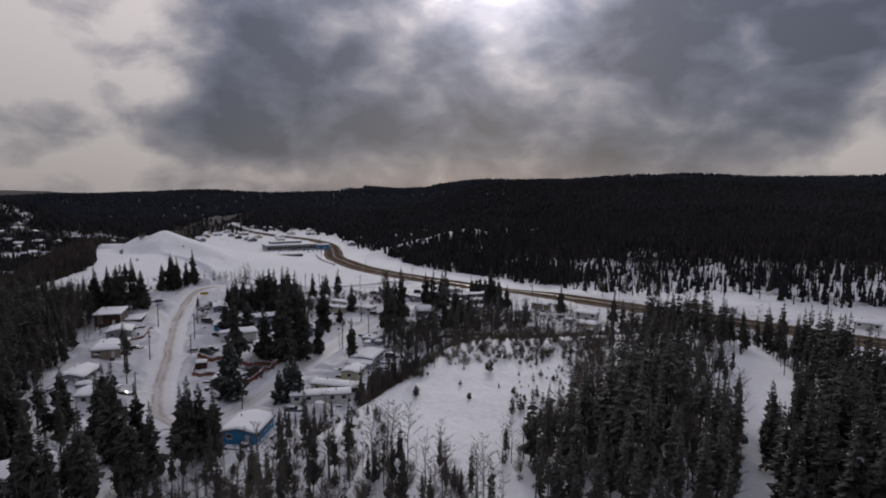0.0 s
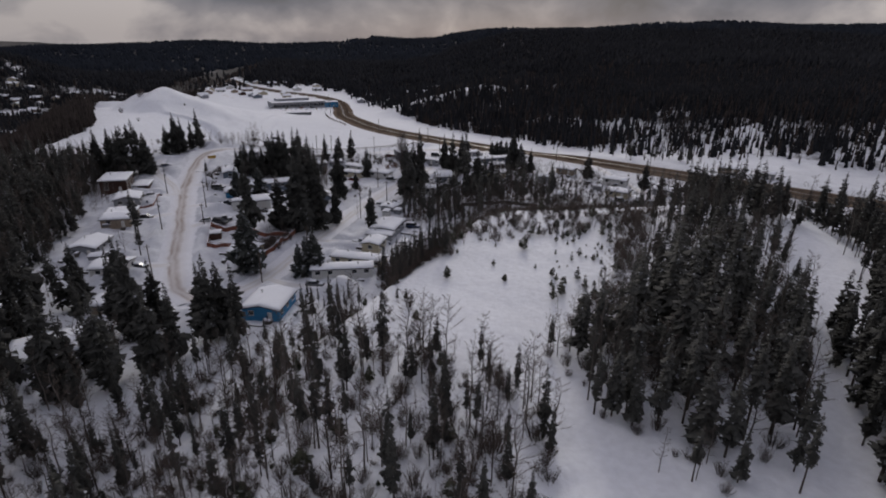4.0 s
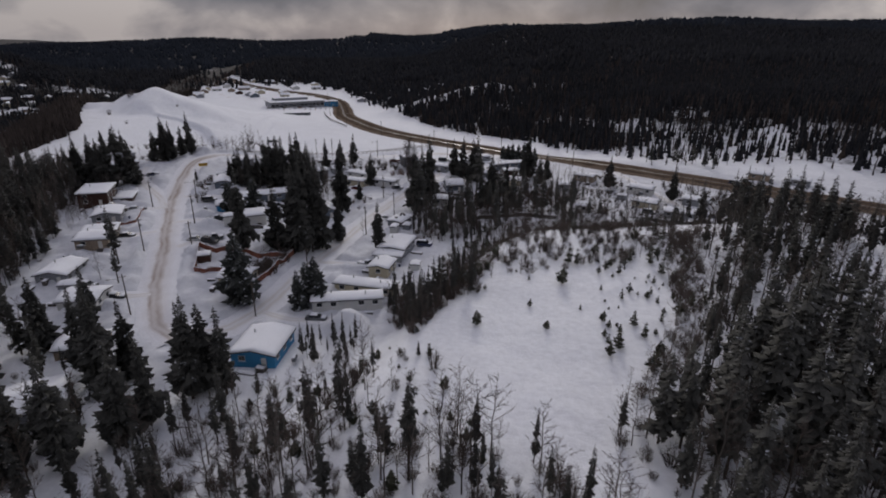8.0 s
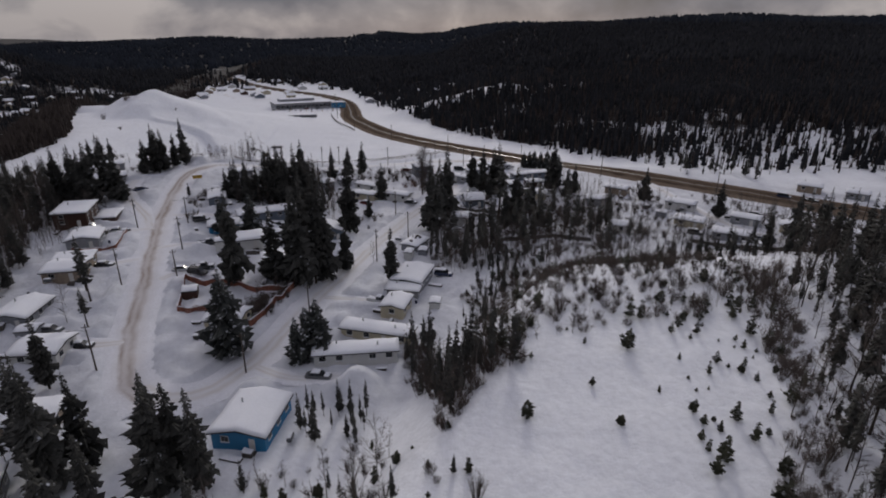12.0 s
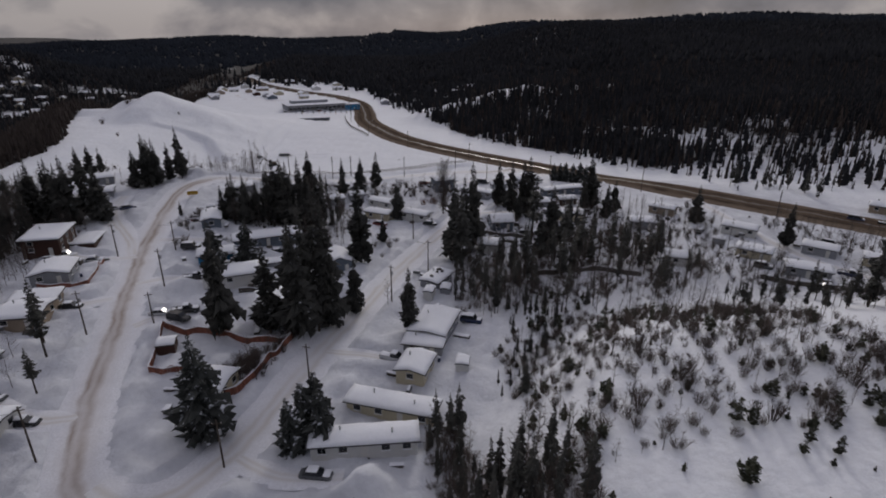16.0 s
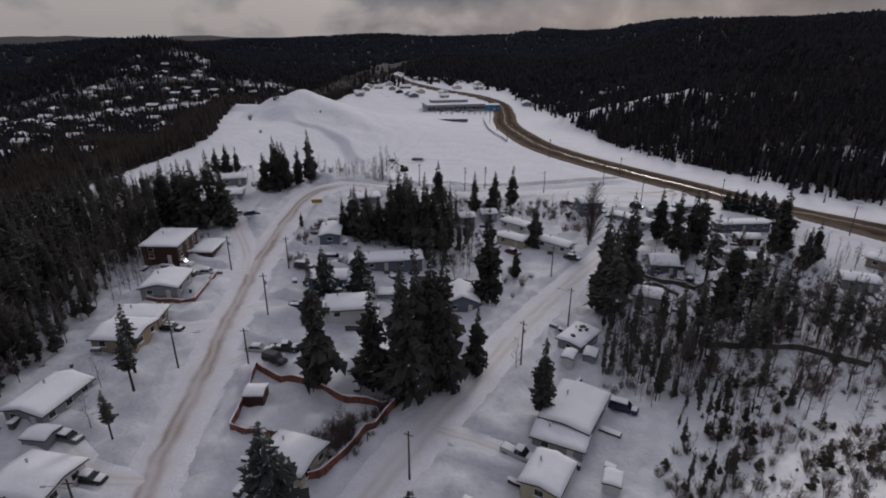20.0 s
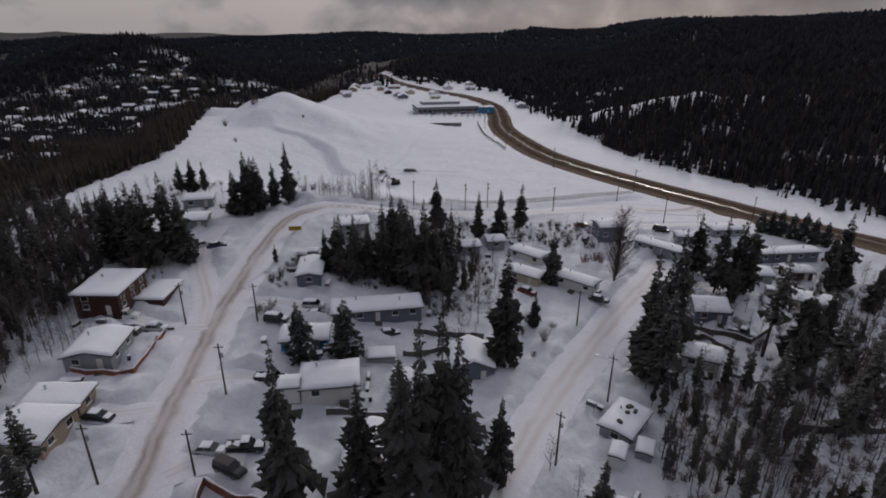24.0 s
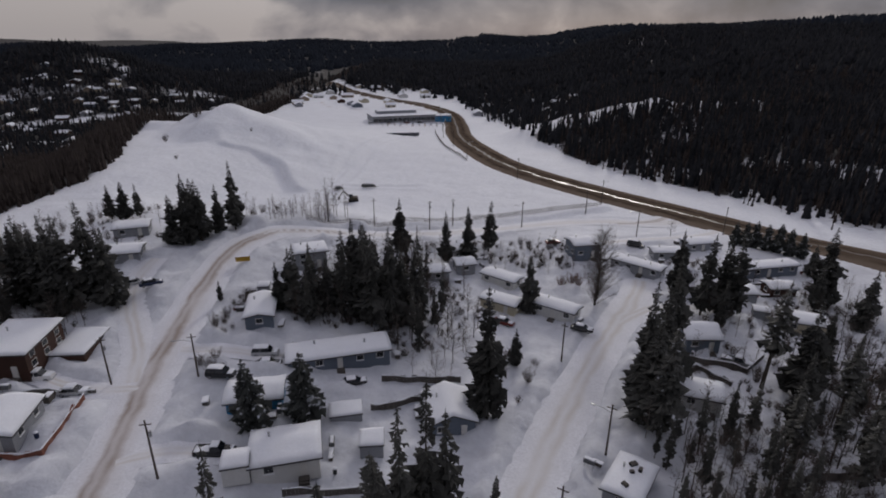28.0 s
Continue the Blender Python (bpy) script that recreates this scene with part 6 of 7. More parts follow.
for row in (
        (-69.7, 147.2, 8, "black", "black sedan parked beside the tan bungalow", "sedan", 0.08), (-65.0, 119.8, 2, "grey", "dark grey sedan parked by the shed", "sedan", 0.08),
        (-55.7, 114.7, 8, "black", "black sedan half buried in snow", "sedan", 0.25), (-50.0, 146.2, 12, "silver", "silver sedan dusted with snow in a driveway", "sedan", 0.16),
        (-45.9, 148.3, 20, "black", "black pickup truck in a driveway", "pickup", 0.1), (-44.9, 143.5, -10, "black", "dark car beside the red fence", "suv", 0.0),
        (-50.4, 162.7, 14, "black", "black pickup truck with snow in its bed", "pickup", 0.04), (-0.6, 137.0, -18, "silver", "pale pickup truck in the driveway", "pickup", 0.2),
        (14.2, 152.2, -12, "blue", "dark suv parked behind the grey house", "suv", 0.12), (-88.2, 172.2, 15, "white", "white pickup truck by the wooden house", "pickup", 0.16),
        (-79.2, 170.0, 14, "silver", "car buried under snow by the lane", "sedan", 0.4), (-88.9, 202.2, 40, "blue", "dark blue car on the upper lane", "sedan", 0.05),
        (-94.0, 203.4, 48, "silver", "silver car on the upper lane", "sedan", 0.1), (1.7, 212.7, -12, "black", "black car at the end of the lane", "sedan", 0.14),
        (-55.2, 186.8, 14, "silver", "silver suv beside the long mobile home", "suv", 0.12), (-53.2, 183.9, 20, "grey", "grey car beside the long mobile home", "sedan", 0.1),
        (-58.2, 177.6, 8, "black", "dark car behind leafless bushes", "suv", 0.1), (-7.9, 107.0, -4, "grey", "dark car in front of the white mobile home", "sedan", 0.2),
        (-38.0, 184.4, 26, "black", "dark car in the yard of the mobile home", "sedan", 0.14), (30.0, 206.5, -20, "grey", "pickup truck beside the barn-like house", "pickup", 0.2),
        (101, 171.5, -20, "black", "black sedan among the eastern homes", "sedan", 0.1), (92.0, 185.0, -30, "grey", "grey suv among the eastern homes", "suv", 0.14),
        (112, 181.0, -25, "blue", "navy pickup truck among the eastern homes", "pickup", 0.14), (86.0, 212.0, 50, "black", "black car by the highway homes", "sedan", 0.1),
        (120, 203.0, -30, "black", "dark suv by the highway homes", "suv", 0.1), (55.0, 231.0, 10, "silver", "silver car beside the cream bungalow", "sedan", 0.2),
        (-4.0, 266.0, 20, "red", "red car near the junction", "sedan", 0.06), (20.0, 268.0, -20, "black", "black van near the junction", "van", 0.1),
        (-14.5, 214.0, -20, "red", "red car behind the mobile home", "sedan", 0.2), (150, 222.0, -35, "black", "dark pickup truck across the highway", "pickup", 0.1), (143, 227, -35, "blue", "dark van across the highway", "van", 0.1),
        (-122, 560, 30, "red", "red van at the school", "van", 0.05), (-135, 552, 30, "blue", "blue car at the school", "sedan", 0.05), (-148, 545, 30, "white", "white van at the school", "van", 0.1), (-112, 566, 30, "black", "black suv at the school", "suv", 0.1)):
    car(*row)


def tracked_digger(x, y, turn):
    root = thing("excavator", spot(x, y, turn), "dark weathered excavator resting on the snowy field", "machine")
    for s in (-1, 1):
        bm = loft(bmesh.new(), [[(a, s * 1.1 - 0.25, z), (a, s * 1.1 + 0.25, z), (a, s * 1.1 + 0.25, z2), (a, s * 1.1 - 0.25, z2)] for a, z, z2 in ((-1.9, 0.25, 0.55), (-1.6, 0.0, 0.8), (1.6, 0.0, 0.8), (1.9, 0.25, 0.55))])
        part("track", bm, RUBBER, root)
    part("chassis", box(bmesh.new(), -1.7, 1.5, -1.25, 1.25, 0.85, 1.9, 0.15), PAINTS["machine"], root)
    part("cab", box(bmesh.new(), 0.2, 1.5, 0.1, 1.2, 1.9, 2.9, 0.1), GLASS, root)
    bm = tube(bmesh.new(), (1.2, -0.4, 1.6), (3.6, -0.4, 4.0), 0.28, 0.22, 6)
    part("boom", bm, PAINTS["machine"], root)
    part("arm", tube(bmesh.new(), (3.6, -0.4, 4.0), (5.4, -0.4, 1.8), 0.22, 0.15, 6), PAINTS["machine"], root)
    part("bucket", box(bmesh.new(), 5.0, 5.9, -0.9, 0.1, 1.0, 1.9, 0.15), GREY_WOOD, root)


def plough_blade(x, y, turn):
    """A detached snow plough: curved mouldboard, push frame and skid shoes."""
    root = thing("plough_blade", spot(x, y, turn), "yellow snow plough blade standing detached in the snow", "plough")
    bm, rows = bmesh.new(), []
    for k in range(7):
        a = radians(-50 + k * 18)
        c, q = math.cos(a), math.sin(a)
        rows.append([bm.verts.new((sx, -0.75 + r * c, 0.62 + r * q)) for r in (0.72, 0.77) for sx in (-1.6, 1.6)])
    for a, b in zip(rows, rows[1:]):
        for i, j in ((0, 1), (1, 3), (3, 2), (2, 0)):
            bm.faces.new((a[i], a[j], b[j], b[i]))
    bm.faces.new([rows[0][i] for i in (0, 1, 3, 2)])
    bm.faces.new([rows[-1][i] for i in (0, 1, 3, 2)])
    bmesh.ops.recalc_face_normals(bm, faces=bm.faces)
    part("mouldboard", bm, PAINTS["yellow"], root)
    for sx in (-1, 1):
        part("push_arm", tube(bmesh.new(), (sx * 0.9, 0.0, 0.35), (sx * 0.4, 1.3, 0.4), 0.07, 0.07, 6), PAINTS["yellow"], root)
        part("skid_shoe", box(bmesh.new(), sx * 1.2 - 0.12, sx * 1.2 + 0.12, -0.1, 0.3, -0.05, 0.08, 0.02), METAL, root)
    part("cross_bar", box(bmesh.new(), -0.6, 0.6, 1.25, 1.4, 0.33, 0.48, 0.02), PAINTS["yellow"], root)
    v, f = snow_blanket(3.0, 0.5, lambda a, b: 0.0, 0.16, 5)
    mesh_object("snow_cap", [(a, b - 0.35, c + 1.28) for a, b, c in v], f, SNOW_ROOF, root, True)


plough_blade(-75.9, 217.0, 25)
tracked_digger(-79.0, 302.5, 200)
for x, y, turn, w in ((-79.5, 323, 10, 6.0), (-89.5, 315, 30, 3.0)):
    root = thing("equipment_trailer", spot(x, y, turn), "low equipment trailer loaded on the snowy field", "trailer")
    part("deck", box(bmesh.new(), -w / 2, w / 2, -1.1, 1.1, 0.6, 0.8, 0.03), GREY_WOOD, root)
    part("load", box(bmesh.new(), -w / 2 + 0.3, w / 2 - 0.6, -0.9, 0.9, 0.8, 1.6, 0.2), PAINTS["grey"], root, "dark load under a tarpaulin")
    part("drawbar", tube(bmesh.new(), (w / 2, 0, 0.65), (w / 2 + 1.2, 0, 0.5), 0.06, 0.06, 6), METAL, root)
    for s in (-1, 1):
        share("wheel", TYRE, root, pose(-w * 0.2, s * 1.0, 0.33))


# ==== poles, lamps, fences ====
def utility_pole(x, y, h, turn, lamp=False, arms=1):
    root = thing("utility_pole", spot(x, y, turn), "weathered wooden utility pole beside the street", "utility pole")
    part("post", tube(bmesh.new(), (0, 0, -0.8), (0, 0, h), 0.17, 0.11, 8), POLE_WOOD, root)
    for k in range(arms):
        arm = part("cross_arm", box(bmesh.new(), -0.7, 0.7, -0.05, 0.05, h - 0.66 - k * 0.9, h - 0.55 - k * 0.9), POLE_WOOD, root)
        for s in (-0.6, 0.6):
            part("insulator", tube(bmesh.new(), (s, 0, h - 0.55 - k * 0.9), (s, 0, h - 0.38 - k * 0.9), 0.05, 0.04, 6), FRAME, arm)
    if lamp:
        bm = tube(bmesh.new(), (0, 0, h - 1.4), (-1.4, 0, h - 0.95), 0.05, 0.045, 6)
        tube(bm, (-1.4, 0, h - 0.95), (-2.5, 0, h - 0.9), 0.045, 0.04, 6)
        a = part("lamp_arm", bm, METAL, root)
        part("lamp_head", box(bmesh.new(), -3.1, -2.4, -0.14, 0.14, h - 1.0, h - 0.84, 0.04), METAL, a)
    else:
        part("transformer", tube(bmesh.new(), (0.3, 0, h - 2.4), (0.3, 0, h - 1.6), 0.2, 0.2, 8), METAL, root) if int(x) % 3 == 0 else None


for x, y, h, turn, lamp in ((-48.3, 107.2, 9.5, 20, True), (-60.0, 137.3, 9.0, 20, False), (-54.2, 156.1, 9.0, 20, False), (-75.0, 173.0, 9.0, 25, False), (-49.4, 142.2, 7.5, 20, False), (-62.2, 177.3, 8.0, 25, True),
                            (3.4, 176.4, 9.0, -20, True), (-3.8, 159.4, 9.0, -20, False), (-2.6, 200.6, 8.0, -20, False), (-14.4, 128.1, 8.5, -10, False), (-21.4, 108.0, 8.5, 10, False), (6.0, 229.5, 8.5, -20, False),
                            (-58, 262, 9, 35, False), (-36, 276, 9, 35, False), (-14, 283, 9, 35, True), (8, 306, 9, 35, False), (-42.0, 268, 9, 35, False), (22, 280, 9, 10, True)):
    utility_pole(x, y, h, turn, lamp)
hw = next(line for kind, line, *_ in ROADS if kind == "highway")
for i in range(26, len(hw) - 60, 11):
    t = hw[i + 1] - hw[i]
    q = np.array([-t[1], t[0]]) / np.hypot(*t)
    x, y = hw[i] + q * (12.0 if i % 2 else 13.5)
    if np.hypot(x, y) < 640:
        utility_pole(x, y, 9.5, math.degrees(math.atan2(t[1], t[0])) + 90, i % 22 == 4)


def fence(points, high, mat, label, board=0.22, gap=0.02, rail=True, cap=True):
    """Board fence along a line: each board and post a piece of its own."""
    root = thing("fence", spot(*points[0]), label, "fence")
    inv = root.matrix_world.inverted()
    bmesh_board = boxmesh("board", mat, (-board / 2, board / 2, -0.015, 0.015, -0.5, high))
    post = boxmesh("post", mat, (-0.06, 0.06, -0.06, 0.06, -0.7, high + 0.08))
    for (ax, ay), (bx, by) in zip(points, points[1:]):
        ln = math.hypot(bx - ax, by - ay)
        turn = math.degrees(math.atan2(by - ay, bx - ax))
        n = max(1, int(ln / (board + gap)))
        for i in range(n):
            t = (i + 0.5) / n
            x, y = ax + (bx - ax) * t, ay + (by - ay) * t
            share("board", bmesh_board, root, inv @ pose(x, y, z_at(x, y), 0, 0, turn))
        k = max(1, round(ln / 2.4))
        for i in range(k + 1):
            x, y = ax + (bx - ax) * i / k, ay + (by - ay) * i / k
            share("post", post, root, inv @ pose(x, y, z_at(x, y), 0, 0, turn) @ Matrix.Translation((0, 0.08, 0)))
        if rail:
            for i in range(k):
                p = [(ax + (bx - ax) * q / k, ay + (by - ay) * q / k) for q in (i, i + 1)]
                za, zb = z_at(*p[0]), z_at(*p[1])
                m = inv
                bm = tube(bmesh.new(), (*p[0], za + high * 0.75), (*p[1], zb + high * 0.75), 0.05, 0.05, 4)
                bm.transform(m)
                part("rail", bm, mat, root)
                if cap:
                    bm = tube(bmesh.new(), (*p[0], za + high + 0.08), (*p[1], zb + high + 0.08), 0.10, 0.10, 6)
                    bm.transform(m)
                    part("snow_cap", bm, SNOW_ROOF, root)


fence([(-46.6, 140.6), (-42.9, 127.9), (-35.6, 128.8)], 1.3, RED_FENCE, "red-brown board fence capped with snow", 0.5, 0.0)
fence([(-46.6, 140.6), (-21.2, 140.4), (-26.4, 124.4), (-30.2, 121.0)], 1.4, RED_FENCE, "red-brown board fence round the yard", 0.5, 0.0)
fence([(-82.2, 154.4), (-72.4, 157.2), (-75.2, 168.0)], 0.9, RED_FENCE, "low red fence round a front garden", 0.4, 0.0)
fence([(-33.4, 186.0), (-20.4, 191.0)], 1.3, GREY_WOOD, "weathered grey board fence in the snow", 0.5, 0.0)
fence([(-33.0, 178.5), (-21.6, 186.2)], 1.2, GREY_WOOD, "low weathered fence in the snow", 0.5, 0.0)
fence([(-38.6, 158.6), (-23.4, 164.8)], 1.2, GREY_WOOD, "grey fence behind the white bungalow", 0.5, 0.0)
fence([(14.0, 200.5), (22.0, 203.0), (27.0, 199.0)], 1.1, GREY_WOOD, "grey garden fence under spruces", 0.5, 0.0)
fence([(17.0, 208.0), (31.0, 204.0), (36.0, 210.0)], 1.1, GREY_WOOD, "grey garden fence by the barn-like house", 0.5, 0.0)
fence([(30.0, 177.0), (48.0, 181.0), (58.0, 178.0)], 1.3, GREY_WOOD, "dark garden fence among birches", 0.5, 0.0)
fence([(-88.5, 166.8), (-75.8, 170.6)], 0.8, GREY_WOOD, "low retaining fence along a driveway", 0.5, 0.02)
fence([(88.0, 178.0), (108, 168.0), (120, 166.0)], 1.2, GREY_WOOD, "grey fence behind the eastern homes", 0.6, 0.0)


def wire_fence(points, high, step, label):
    """Chain-link fence of the playing field."""
    root = thing("wire_fence", spot(*points[0]), label, "fence")
    inv = root.matrix_world.inverted()
    post = boxmesh("post", POLE_WOOD, (-0.04, 0.04, -0.04, 0.04, -0.5, high))
    line = smooth_line(points, step)
    for a, b in zip(line[:-1], line[1:]):
        share("post", post, root, inv @ pose(a[0], a[1], z_at(*a)))
        za, zb = z_at(*a), z_at(*b)
        bm = bmesh.new()
        for k in range(7):
            q = high * (k + 0.3) / 7
            tube(bm, (*a, za + q), (*b, zb + q), 0.045, 0.045, 3, False)
        for k in range(1, 8):
            c = a + (b - a) * k / 8
            tube(bm, (*c, za + 0.1), (*c, za + high * 0.96), 0.035, 0.035, 3, False)
        bm.transform(inv)
        part("mesh_panel", bm, POLE_WOOD, root)


wire_fence([(-74, 249), (-60, 260), (-45, 275), (-30, 289), (-8, 305), (14, 317)], 1.7, 3.6, "chain-link fence along the playing field")
wire_fence([(-47, 386), (-66, 430), (-80, 480), (-92, 530)], 1.3, 6.0, "chain-link fence along the highway side")


# ==== the school and the village beyond ====
def school():
    m = pose(-130, 573, float(land(-130, 573)) - 0.2, 0, 0, 29.5)
    root = thing("school", m, "long low school with a dark glazed front", "school")
    part("wall", box(bmesh.new(), -27, 27, -11, 11, -0.5, 5.2), WALLS["grey"], root)
    roof = part("roof", box(bmesh.new(), -27.6, 27.6, -11.6, 11.6, 5.2, 5.6), SHINGLE, root)
    v, f = snow_blanket(55, 23, lambda a, b: 5.6, 0.4, 3)
    mesh_object("snow_cover", v, f, SNOW_ROOF, roof, True)
    v, f = snow_blanket(34, 10, lambda a, b: 8.2, 0.4, 4)
    part("upper_hall", box(bmesh.new(), -20, 14, 2, 12, 5.6, 8.2), WALLS["grey"], root)
    mesh_object("snow_cover", [(a - 3, b + 7, c) for a, b, c in v], f, SNOW_ROOF, roof, True)
    me = boxmesh("window", GLASS, (-1.7, 1.7, -0.06, 0.05, -1.5, 1.5))
    bar = boxmesh("window_frame", FRAME, (-1.8, 1.8, -0.1, 0.0, 1.5, 1.65), (-1.8, 1.8, -0.1, 0.0, -1.65, -1.5), (-0.06, 0.06, -0.09, 0.0, -1.5, 1.5))
    for i in range(13):
        w = share("window", me, root, pose(-24.6 + i * 4.1, -11.02, 2.6))
        share("window_frame", bar, w, Matrix())
    house(-97.5, 586, 15, 11, 29.5, 5.0, "blue", "blue school annex with a snow roof", 0.08, windows=True)
    for k in range(16):
        a = k * 3.4 - 27
        q = m @ Vector((a, -24 - 5 * (k % 3), 0))
        r = thing("playground_post", pose(q.x, q.y, z_at(q.x, q.y), 0, 0, k * 40), "coloured playground frame in the schoolyard", "playground")
        bm = bmesh.new()
        for s in (-0.7, 0.7):
            tube(bm, (s, 0, -0.2), (s * 0.7, 0, 2.2), 0.08, 0.08, 6)
        tube(bm, (-0.7, 0, 2.2), (0.7, 0, 2.2), 0.08, 0.08, 6)
        part("frame", bm, PAINTS[("red", "blue", "grey", "yellow")[k % 4]], r)
        part("platform", box(bmesh.new(), -0.7, 0.7, -0.5, 0.5, 0.9, 1.05), GREY_WOOD, r)


school()
m = thing("dugout", spot(-104, 478, 20), "long low dugout shed at the field's far end", "shelter")
part("back_wall", box(bmesh.new(), -11, 11, 0.8, 1.0, -0.3, 2.1), WALLS["grey"], m)
part("roof", box(bmesh.new(), -11.3, 11.3, -1.0, 1.2, 2.1, 2.25), SHINGLE, m)
part("bench", box(bmesh.new(), -10, 10, 0.2, 0.6, 0.3, 0.5), GREY_WOOD, m)
v, f = snow_blanket(22, 2.0, lambda a, b: 2.25, 0.25, 8)
mesh_object("snow_cover", v, f, SNOW_ROOF, m, True)

rnd = random.Random(12)
colours = ["white", "cream", "grey", "slate", "tan", "brown"]


def cottage(x, y, w, d, turn, colour, label):
    """A distant house: walls, gabled snow roof, windows."""
    z = float(land(x, y)) - 0.3
    root = thing("house", pose(x, y, z, 0, 0, turn), label, "house")
    bm = bmesh.new()
    h, rise = 2.9, d * 0.22
    v = [bm.verts.new(p) for p in ((-w / 2, -d / 2, -2), (w / 2, -d / 2, -2), (w / 2, d / 2, -2), (-w / 2, d / 2, -2), (-w / 2, -d / 2, h), (w / 2, -d / 2, h), (w / 2, d / 2, h), (-w / 2, d / 2, h), (-w / 2, 0, h + rise), (w / 2, 0, h + rise))]
    for q in ((0, 1, 5, 4), (1, 2, 6, 9, 5), (2, 3, 7, 6), (3, 0, 4, 8, 7)):
        bm.faces.new([v[i] for i in q])
    part("wall", bm, WALLS[colour], root)
    bm = bmesh.new()
    o = 0.5
    p = [(-w / 2 - o, -d / 2 - o, h - 0.1), (w / 2 + o, -d / 2 - o, h - 0.1), (w / 2 + o, 0, h + rise + 0.1), (-w / 2 - o, 0, h + rise + 0.1), (w / 2 + o, d / 2 + o, h - 0.1), (-w / 2 - o, d / 2 + o, h - 0.1)]
    lo, hi = [bm.verts.new(q) for q in p], [bm.verts.new((a, b, c + 0.6)) for a, b, c in p]
    for q in ((0, 1, 2, 3), (3, 2, 4, 5)):
        bm.faces.new([hi[i] for i in q])
        bm.faces.new([lo[i] for i in reversed(q)])
    for a, b in ((0, 1), (1, 2), (2, 4), (4, 5), (5, 3), (3, 0)):
        bm.faces.new((lo[a], lo[b], hi[b], hi[a]))
    part("roof", bm, SNOW_ROOF, root, "roof under thick snow")
    for s in (-0.28, 0.28):
        share("window", WIN_PANE, root, pose(s * w, -d / 2 - 0.02, 1.5) @ Matrix.Scale(1.4, 4))


def village(seed, count, box_, label, wmin, turn):
    r = random.Random(seed)
    made = []
    for _ in range(count * 20):
        if len(made) >= count:
            break
        x, y = r.uniform(box_[0], box_[1]), r.uniform(box_[2], box_[3])
        if any(abs(x - a) < 15 and abs(y - b) < 15 for a, b in made) or road_gap(np.array([x]), np.array([y]))[0] < 9 or not wmin <= float(bluff(x, y)) < 900:
            continue
        made.append((x, y))
        cottage(x, y, r.uniform(9, 15), r.uniform(7, 10), turn + r.choice((0, 90)) + r.uniform(-6, 6), r.choice(colours), label)


village(3, 60, (-700, -300, 330, 800), "distant house with a snow roof beyond the river", 120, 20)
village(4, 22, (-300, -150, 640, 860), "distant house with a snow roof behind the school", -900, 30)
village(5, 12, (-90, 60, 600, 760), "distant house with a snow roof beside the highway", -900, 10)
village(6, 22, (-720, -470, 700, 850), "distant house on the wooded hillside", 120, 20)


# ==== clutter in the yards ====
LOG = bpy.data.meshes.new("log")
bm = tube(bmesh.new(), (0, -0.22, 0), (0, 0.22, 0), 0.11, 0.10, 7)
bm.to_mesh(LOG)
bm.free()
LOG.materials.append(BARK)
CAP = {}


def snow_cap(w, d, thick):
    key = (round(w, 1), round(d, 1))
    if key not in CAP:
        v, f = snow_blanket(w, d, lambda a, b: 0.0, thick, int(w * 31 + d * 17))
        me = bpy.data.meshes.new("snow_cap")
        me.from_pydata(v, [], f)
        me.materials.append(SNOW_ROOF)
        CAP[key] = me
    return CAP[key]


def woodpile(x, y, turn):
    root = thing("woodpile", spot(x, y, turn), "stacked firewood capped with snow beside a house", "woodpile")
    for row in range(3):
        for k in range(7):
            share("log", LOG, root, pose(-0.82 + k * 0.265 + 0.06 * (row % 2), 0, 0.1 + row * 0.21) @ Matrix.Scale(1.15, 4))
    share("snow_cap", snow_cap(2.1, 0.6, 0.22), root, pose(0, 0, 0.62))


BARREL = {}


def barrel(x, y, turn, colour):
    if colour not in BARREL:
        bm = bmesh.new()
        for z0, z1, r0, r1 in ((0, 0.04, 0.29, 0.30), (0.04, 0.30, 0.285, 0.285), (0.30, 0.34, 0.30, 0.30), (0.34, 0.60, 0.285, 0.285), (0.60, 0.64, 0.30, 0.30), (0.64, 0.88, 0.285, 0.285)):
            tube(bm, (0, 0, z0), (0, 0, z1), r0, r1, 10)
        me = bpy.data.meshes.new("drum")
        bm.to_mesh(me)
        bm.free()
        me.materials.append(PAINTS[colour])
        bm = tube(bmesh.new(), (0, 0, 0.88), (0, 0, 1.06), 0.29, 0.16, 10)
        cap = bpy.data.meshes.new("snow_cap")
        bm.to_mesh(cap)
        bm.free()
        cap.materials.append(SNOW_ROOF)
        BARREL[colour] = me, cap
    root = thing("barrel", spot(x, y, turn, 0.05), "dark steel barrel with a cap of snow", "barrel")
    share("drum", BARREL[colour][0], root, Matrix())
    share("snow_cap", BARREL[colour][1], root, Matrix())


def fuel_tank(x, y, turn):
    root = thing("fuel_tank", spot(x, y, turn), "heating oil tank on steel legs with snow on top", "tank")
    part("tank", tube(bmesh.new(), (-0.8, 0, 1.0), (0.8, 0, 1.0), 0.42, 0.42, 12), PAINTS["grey"], root)
    for a, b in ((-0.6, -0.3), (0.6, -0.3), (-0.6, 0.3), (0.6, 0.3)):
        part("leg", tube(bmesh.new(), (a, b, -0.3), (a, b, 0.75), 0.03, 0.03, 5), METAL, root)
    share("snow_cap", snow_cap(1.5, 0.5, 0.2), root, pose(0, 0, 1.38))


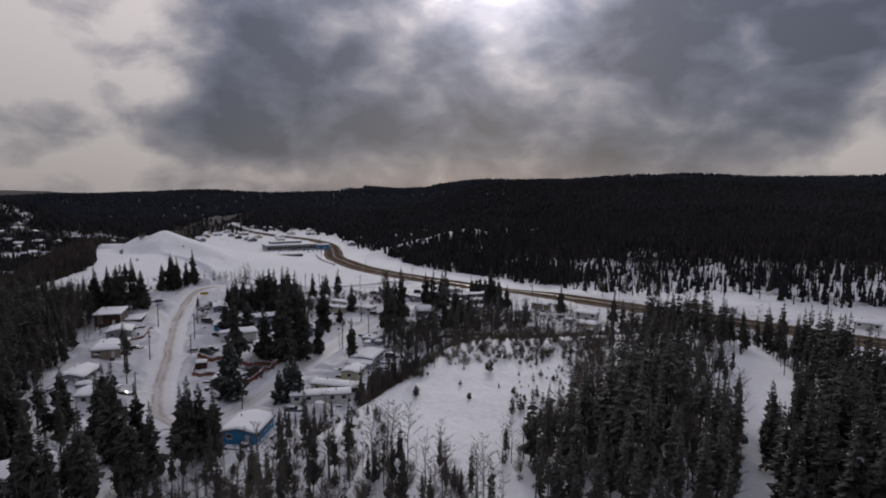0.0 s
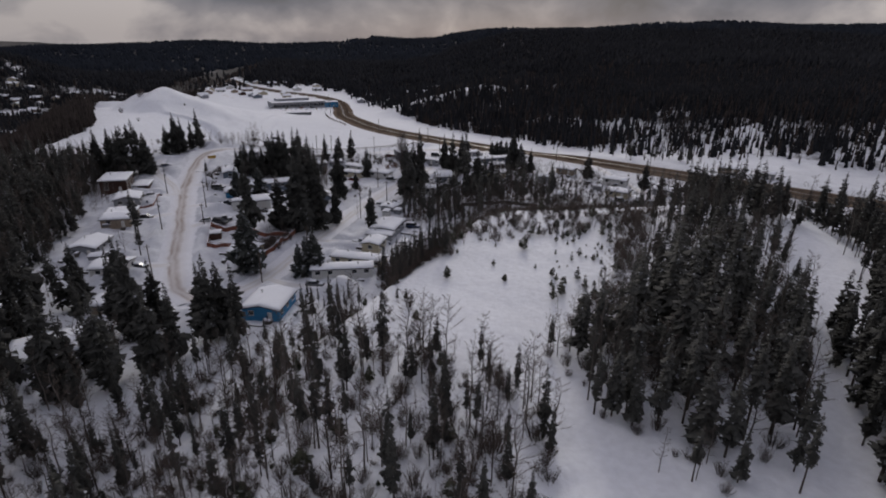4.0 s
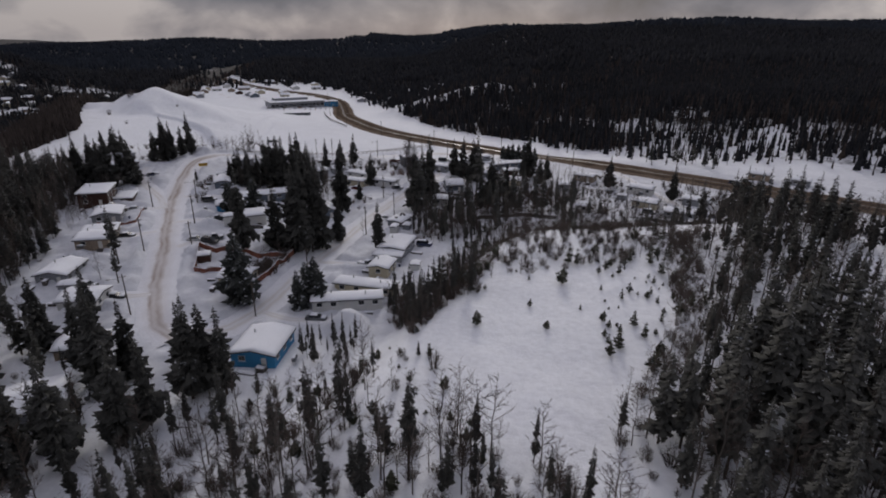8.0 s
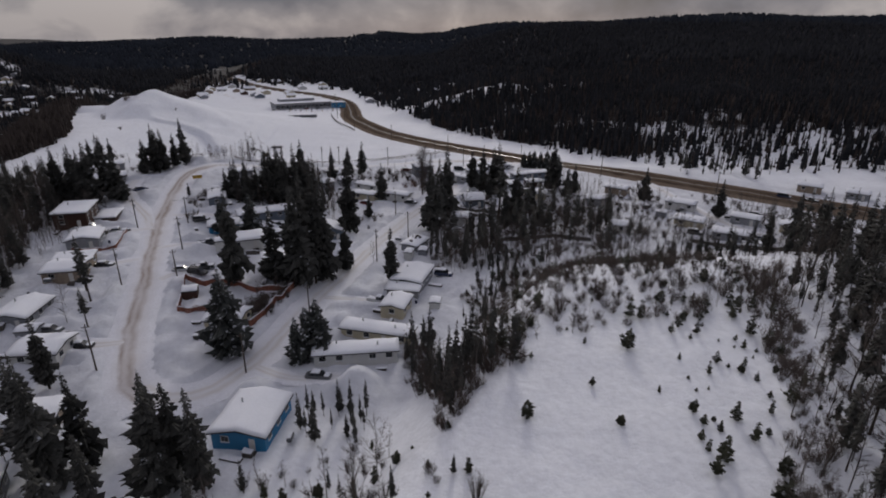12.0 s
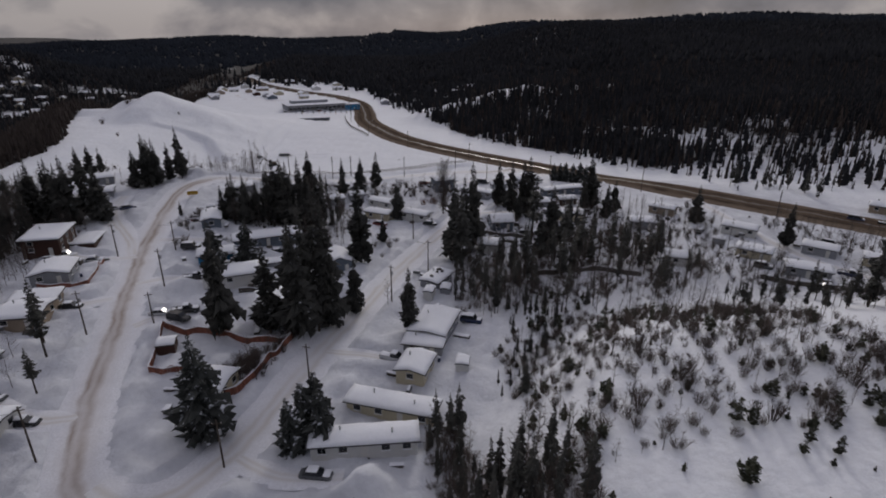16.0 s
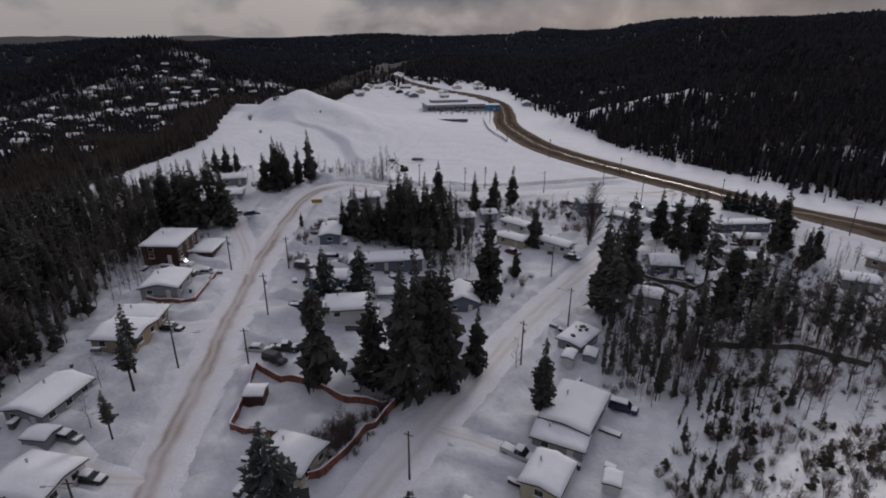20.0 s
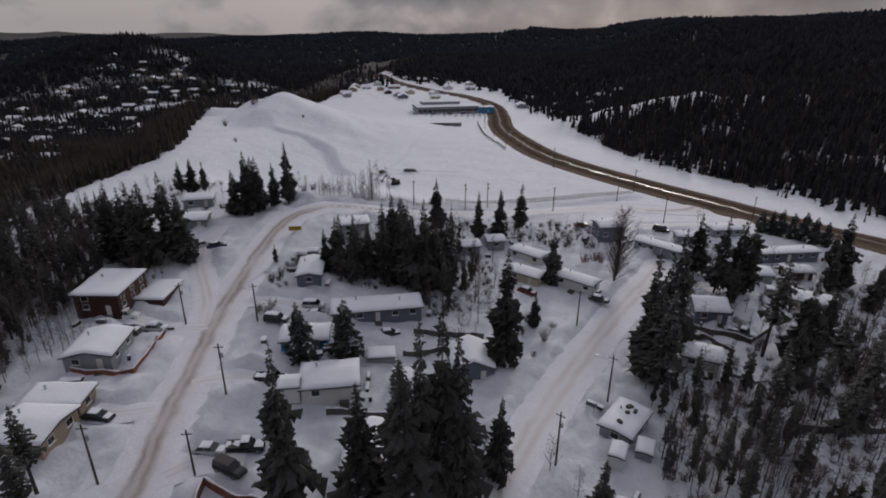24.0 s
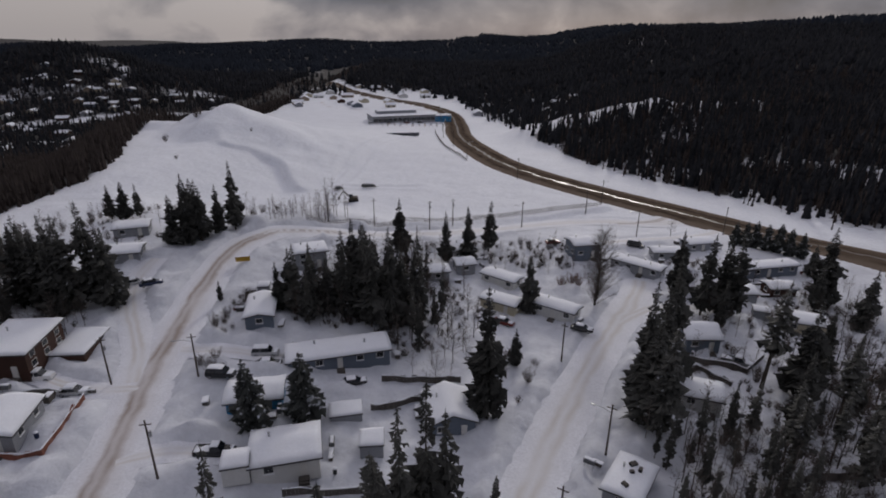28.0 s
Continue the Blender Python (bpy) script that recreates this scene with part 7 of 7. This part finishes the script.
def lumber(x, y, turn):
    root = thing("lumber_stack", spot(x, y, turn), "stack of weathered boards half buried in snow", "lumber")
    for row in range(3):
        for k in range(4):
            part("plank", box(bmesh.new(), -1.7 + 0.1 * (row % 2), 1.7, -0.5 + k * 0.26, -0.26 + k * 0.26, -0.1 + row * 0.13, 0.02 + row * 0.13, 0.01), GREY_WOOD, root)
    share("snow_cap", snow_cap(3.2, 1.0, 0.25), root, pose(0, 0, 0.29))


def bin_box(x, y, turn):
    root = thing("storage_box", spot(x, y, turn), "dark wooden storage box under a cushion of snow", "box")
    part("body", box(bmesh.new(), -0.75, 0.75, -0.45, 0.45, -0.2, 0.85, 0.03), GREY_WOOD, root)
    part("lid", box(bmesh.new(), -0.82, 0.82, -0.52, 0.50, 0.85, 0.93, 0.02), SHINGLE, root)
    share("snow_cap", snow_cap(1.6, 1.0, 0.28), root, pose(0, 0, 0.93))


def vent_box(x, y, turn, z, w):
    root = thing("roof_box", pose(x, y, z, 0, 0, turn), "dark box lying on a snowy flat roof", "box")
    part("body", box(bmesh.new(), -w, w, -w * 0.7, w * 0.7, -0.3, 0.4, 0.0), RUBBER, root)
    part("lid", box(bmesh.new(), -w * 1.05, w * 1.05, -w * 0.75, w * 0.75, 0.4, 0.46, 0.02), GREY_WOOD, root)


rnd = random.Random(314)
kinds = [woodpile, fuel_tank, lumber, bin_box, lambda x, y, turn: barrel(x, y, turn, rnd.choice(("blue", "grey", "red", "black")))]
n = 0
for rows in (WEST[:8], CENTRE, EAST, NORTH, FAR_EAST[:10]):
    for x, y, w, d, turn, *_ in rows:
        for _ in range(3):
            side = rnd.choice((-1, 1))
            if rnd.random() < 0.6:
                p = Vector((rnd.uniform(-0.45, 0.45) * w, side * (d / 2 + rnd.uniform(0.5, 3.5)), 0))
            else:
                p = Vector((side * (w / 2 + rnd.uniform(0.6, 3.5)), rnd.uniform(-0.45, 0.45) * d, 0))
            q = Matrix.Rotation(radians(turn), 4, "Z") @ p
            px, py = x + q.x, y + q.y
            if road_gap(np.array([px]), np.array([py]))[0] < 1.2 or any((px - a) ** 2 + (py - b) ** 2 < (k - 1.6) ** 2 and (a, b) != (x, y) for a, b, k in FOOTPRINTS):
                continue
            kinds[n % 5](px, py, turn + rnd.choice((0, 90)) + rnd.uniform(-8, 8))
            n += 1
for dx, dy, w in ((0.6, 1.8, 0.5), (1.4, 0.9, 0.35), (0.2, 0.3, 0.3), (-1.0, -2.2, 0.4)):
    vent_box(5.8 + dx, 170.2 + dy, dx * 50, z_at(5.8, 170.2) - 0.25 + 2.6 + 0.62, w)
for x, y, h in ((-73.0, 262.0, 11), (-71.4, 263.4, 12), (-70.0, 262.2, 10), (-68.2, 264.5, 11), (-66.8, 263.0, 9)):
    plant("bare_tree", BARES[int(h) % 3], 10.0, x, y, h, "tall thin leafless aspen beside the field")
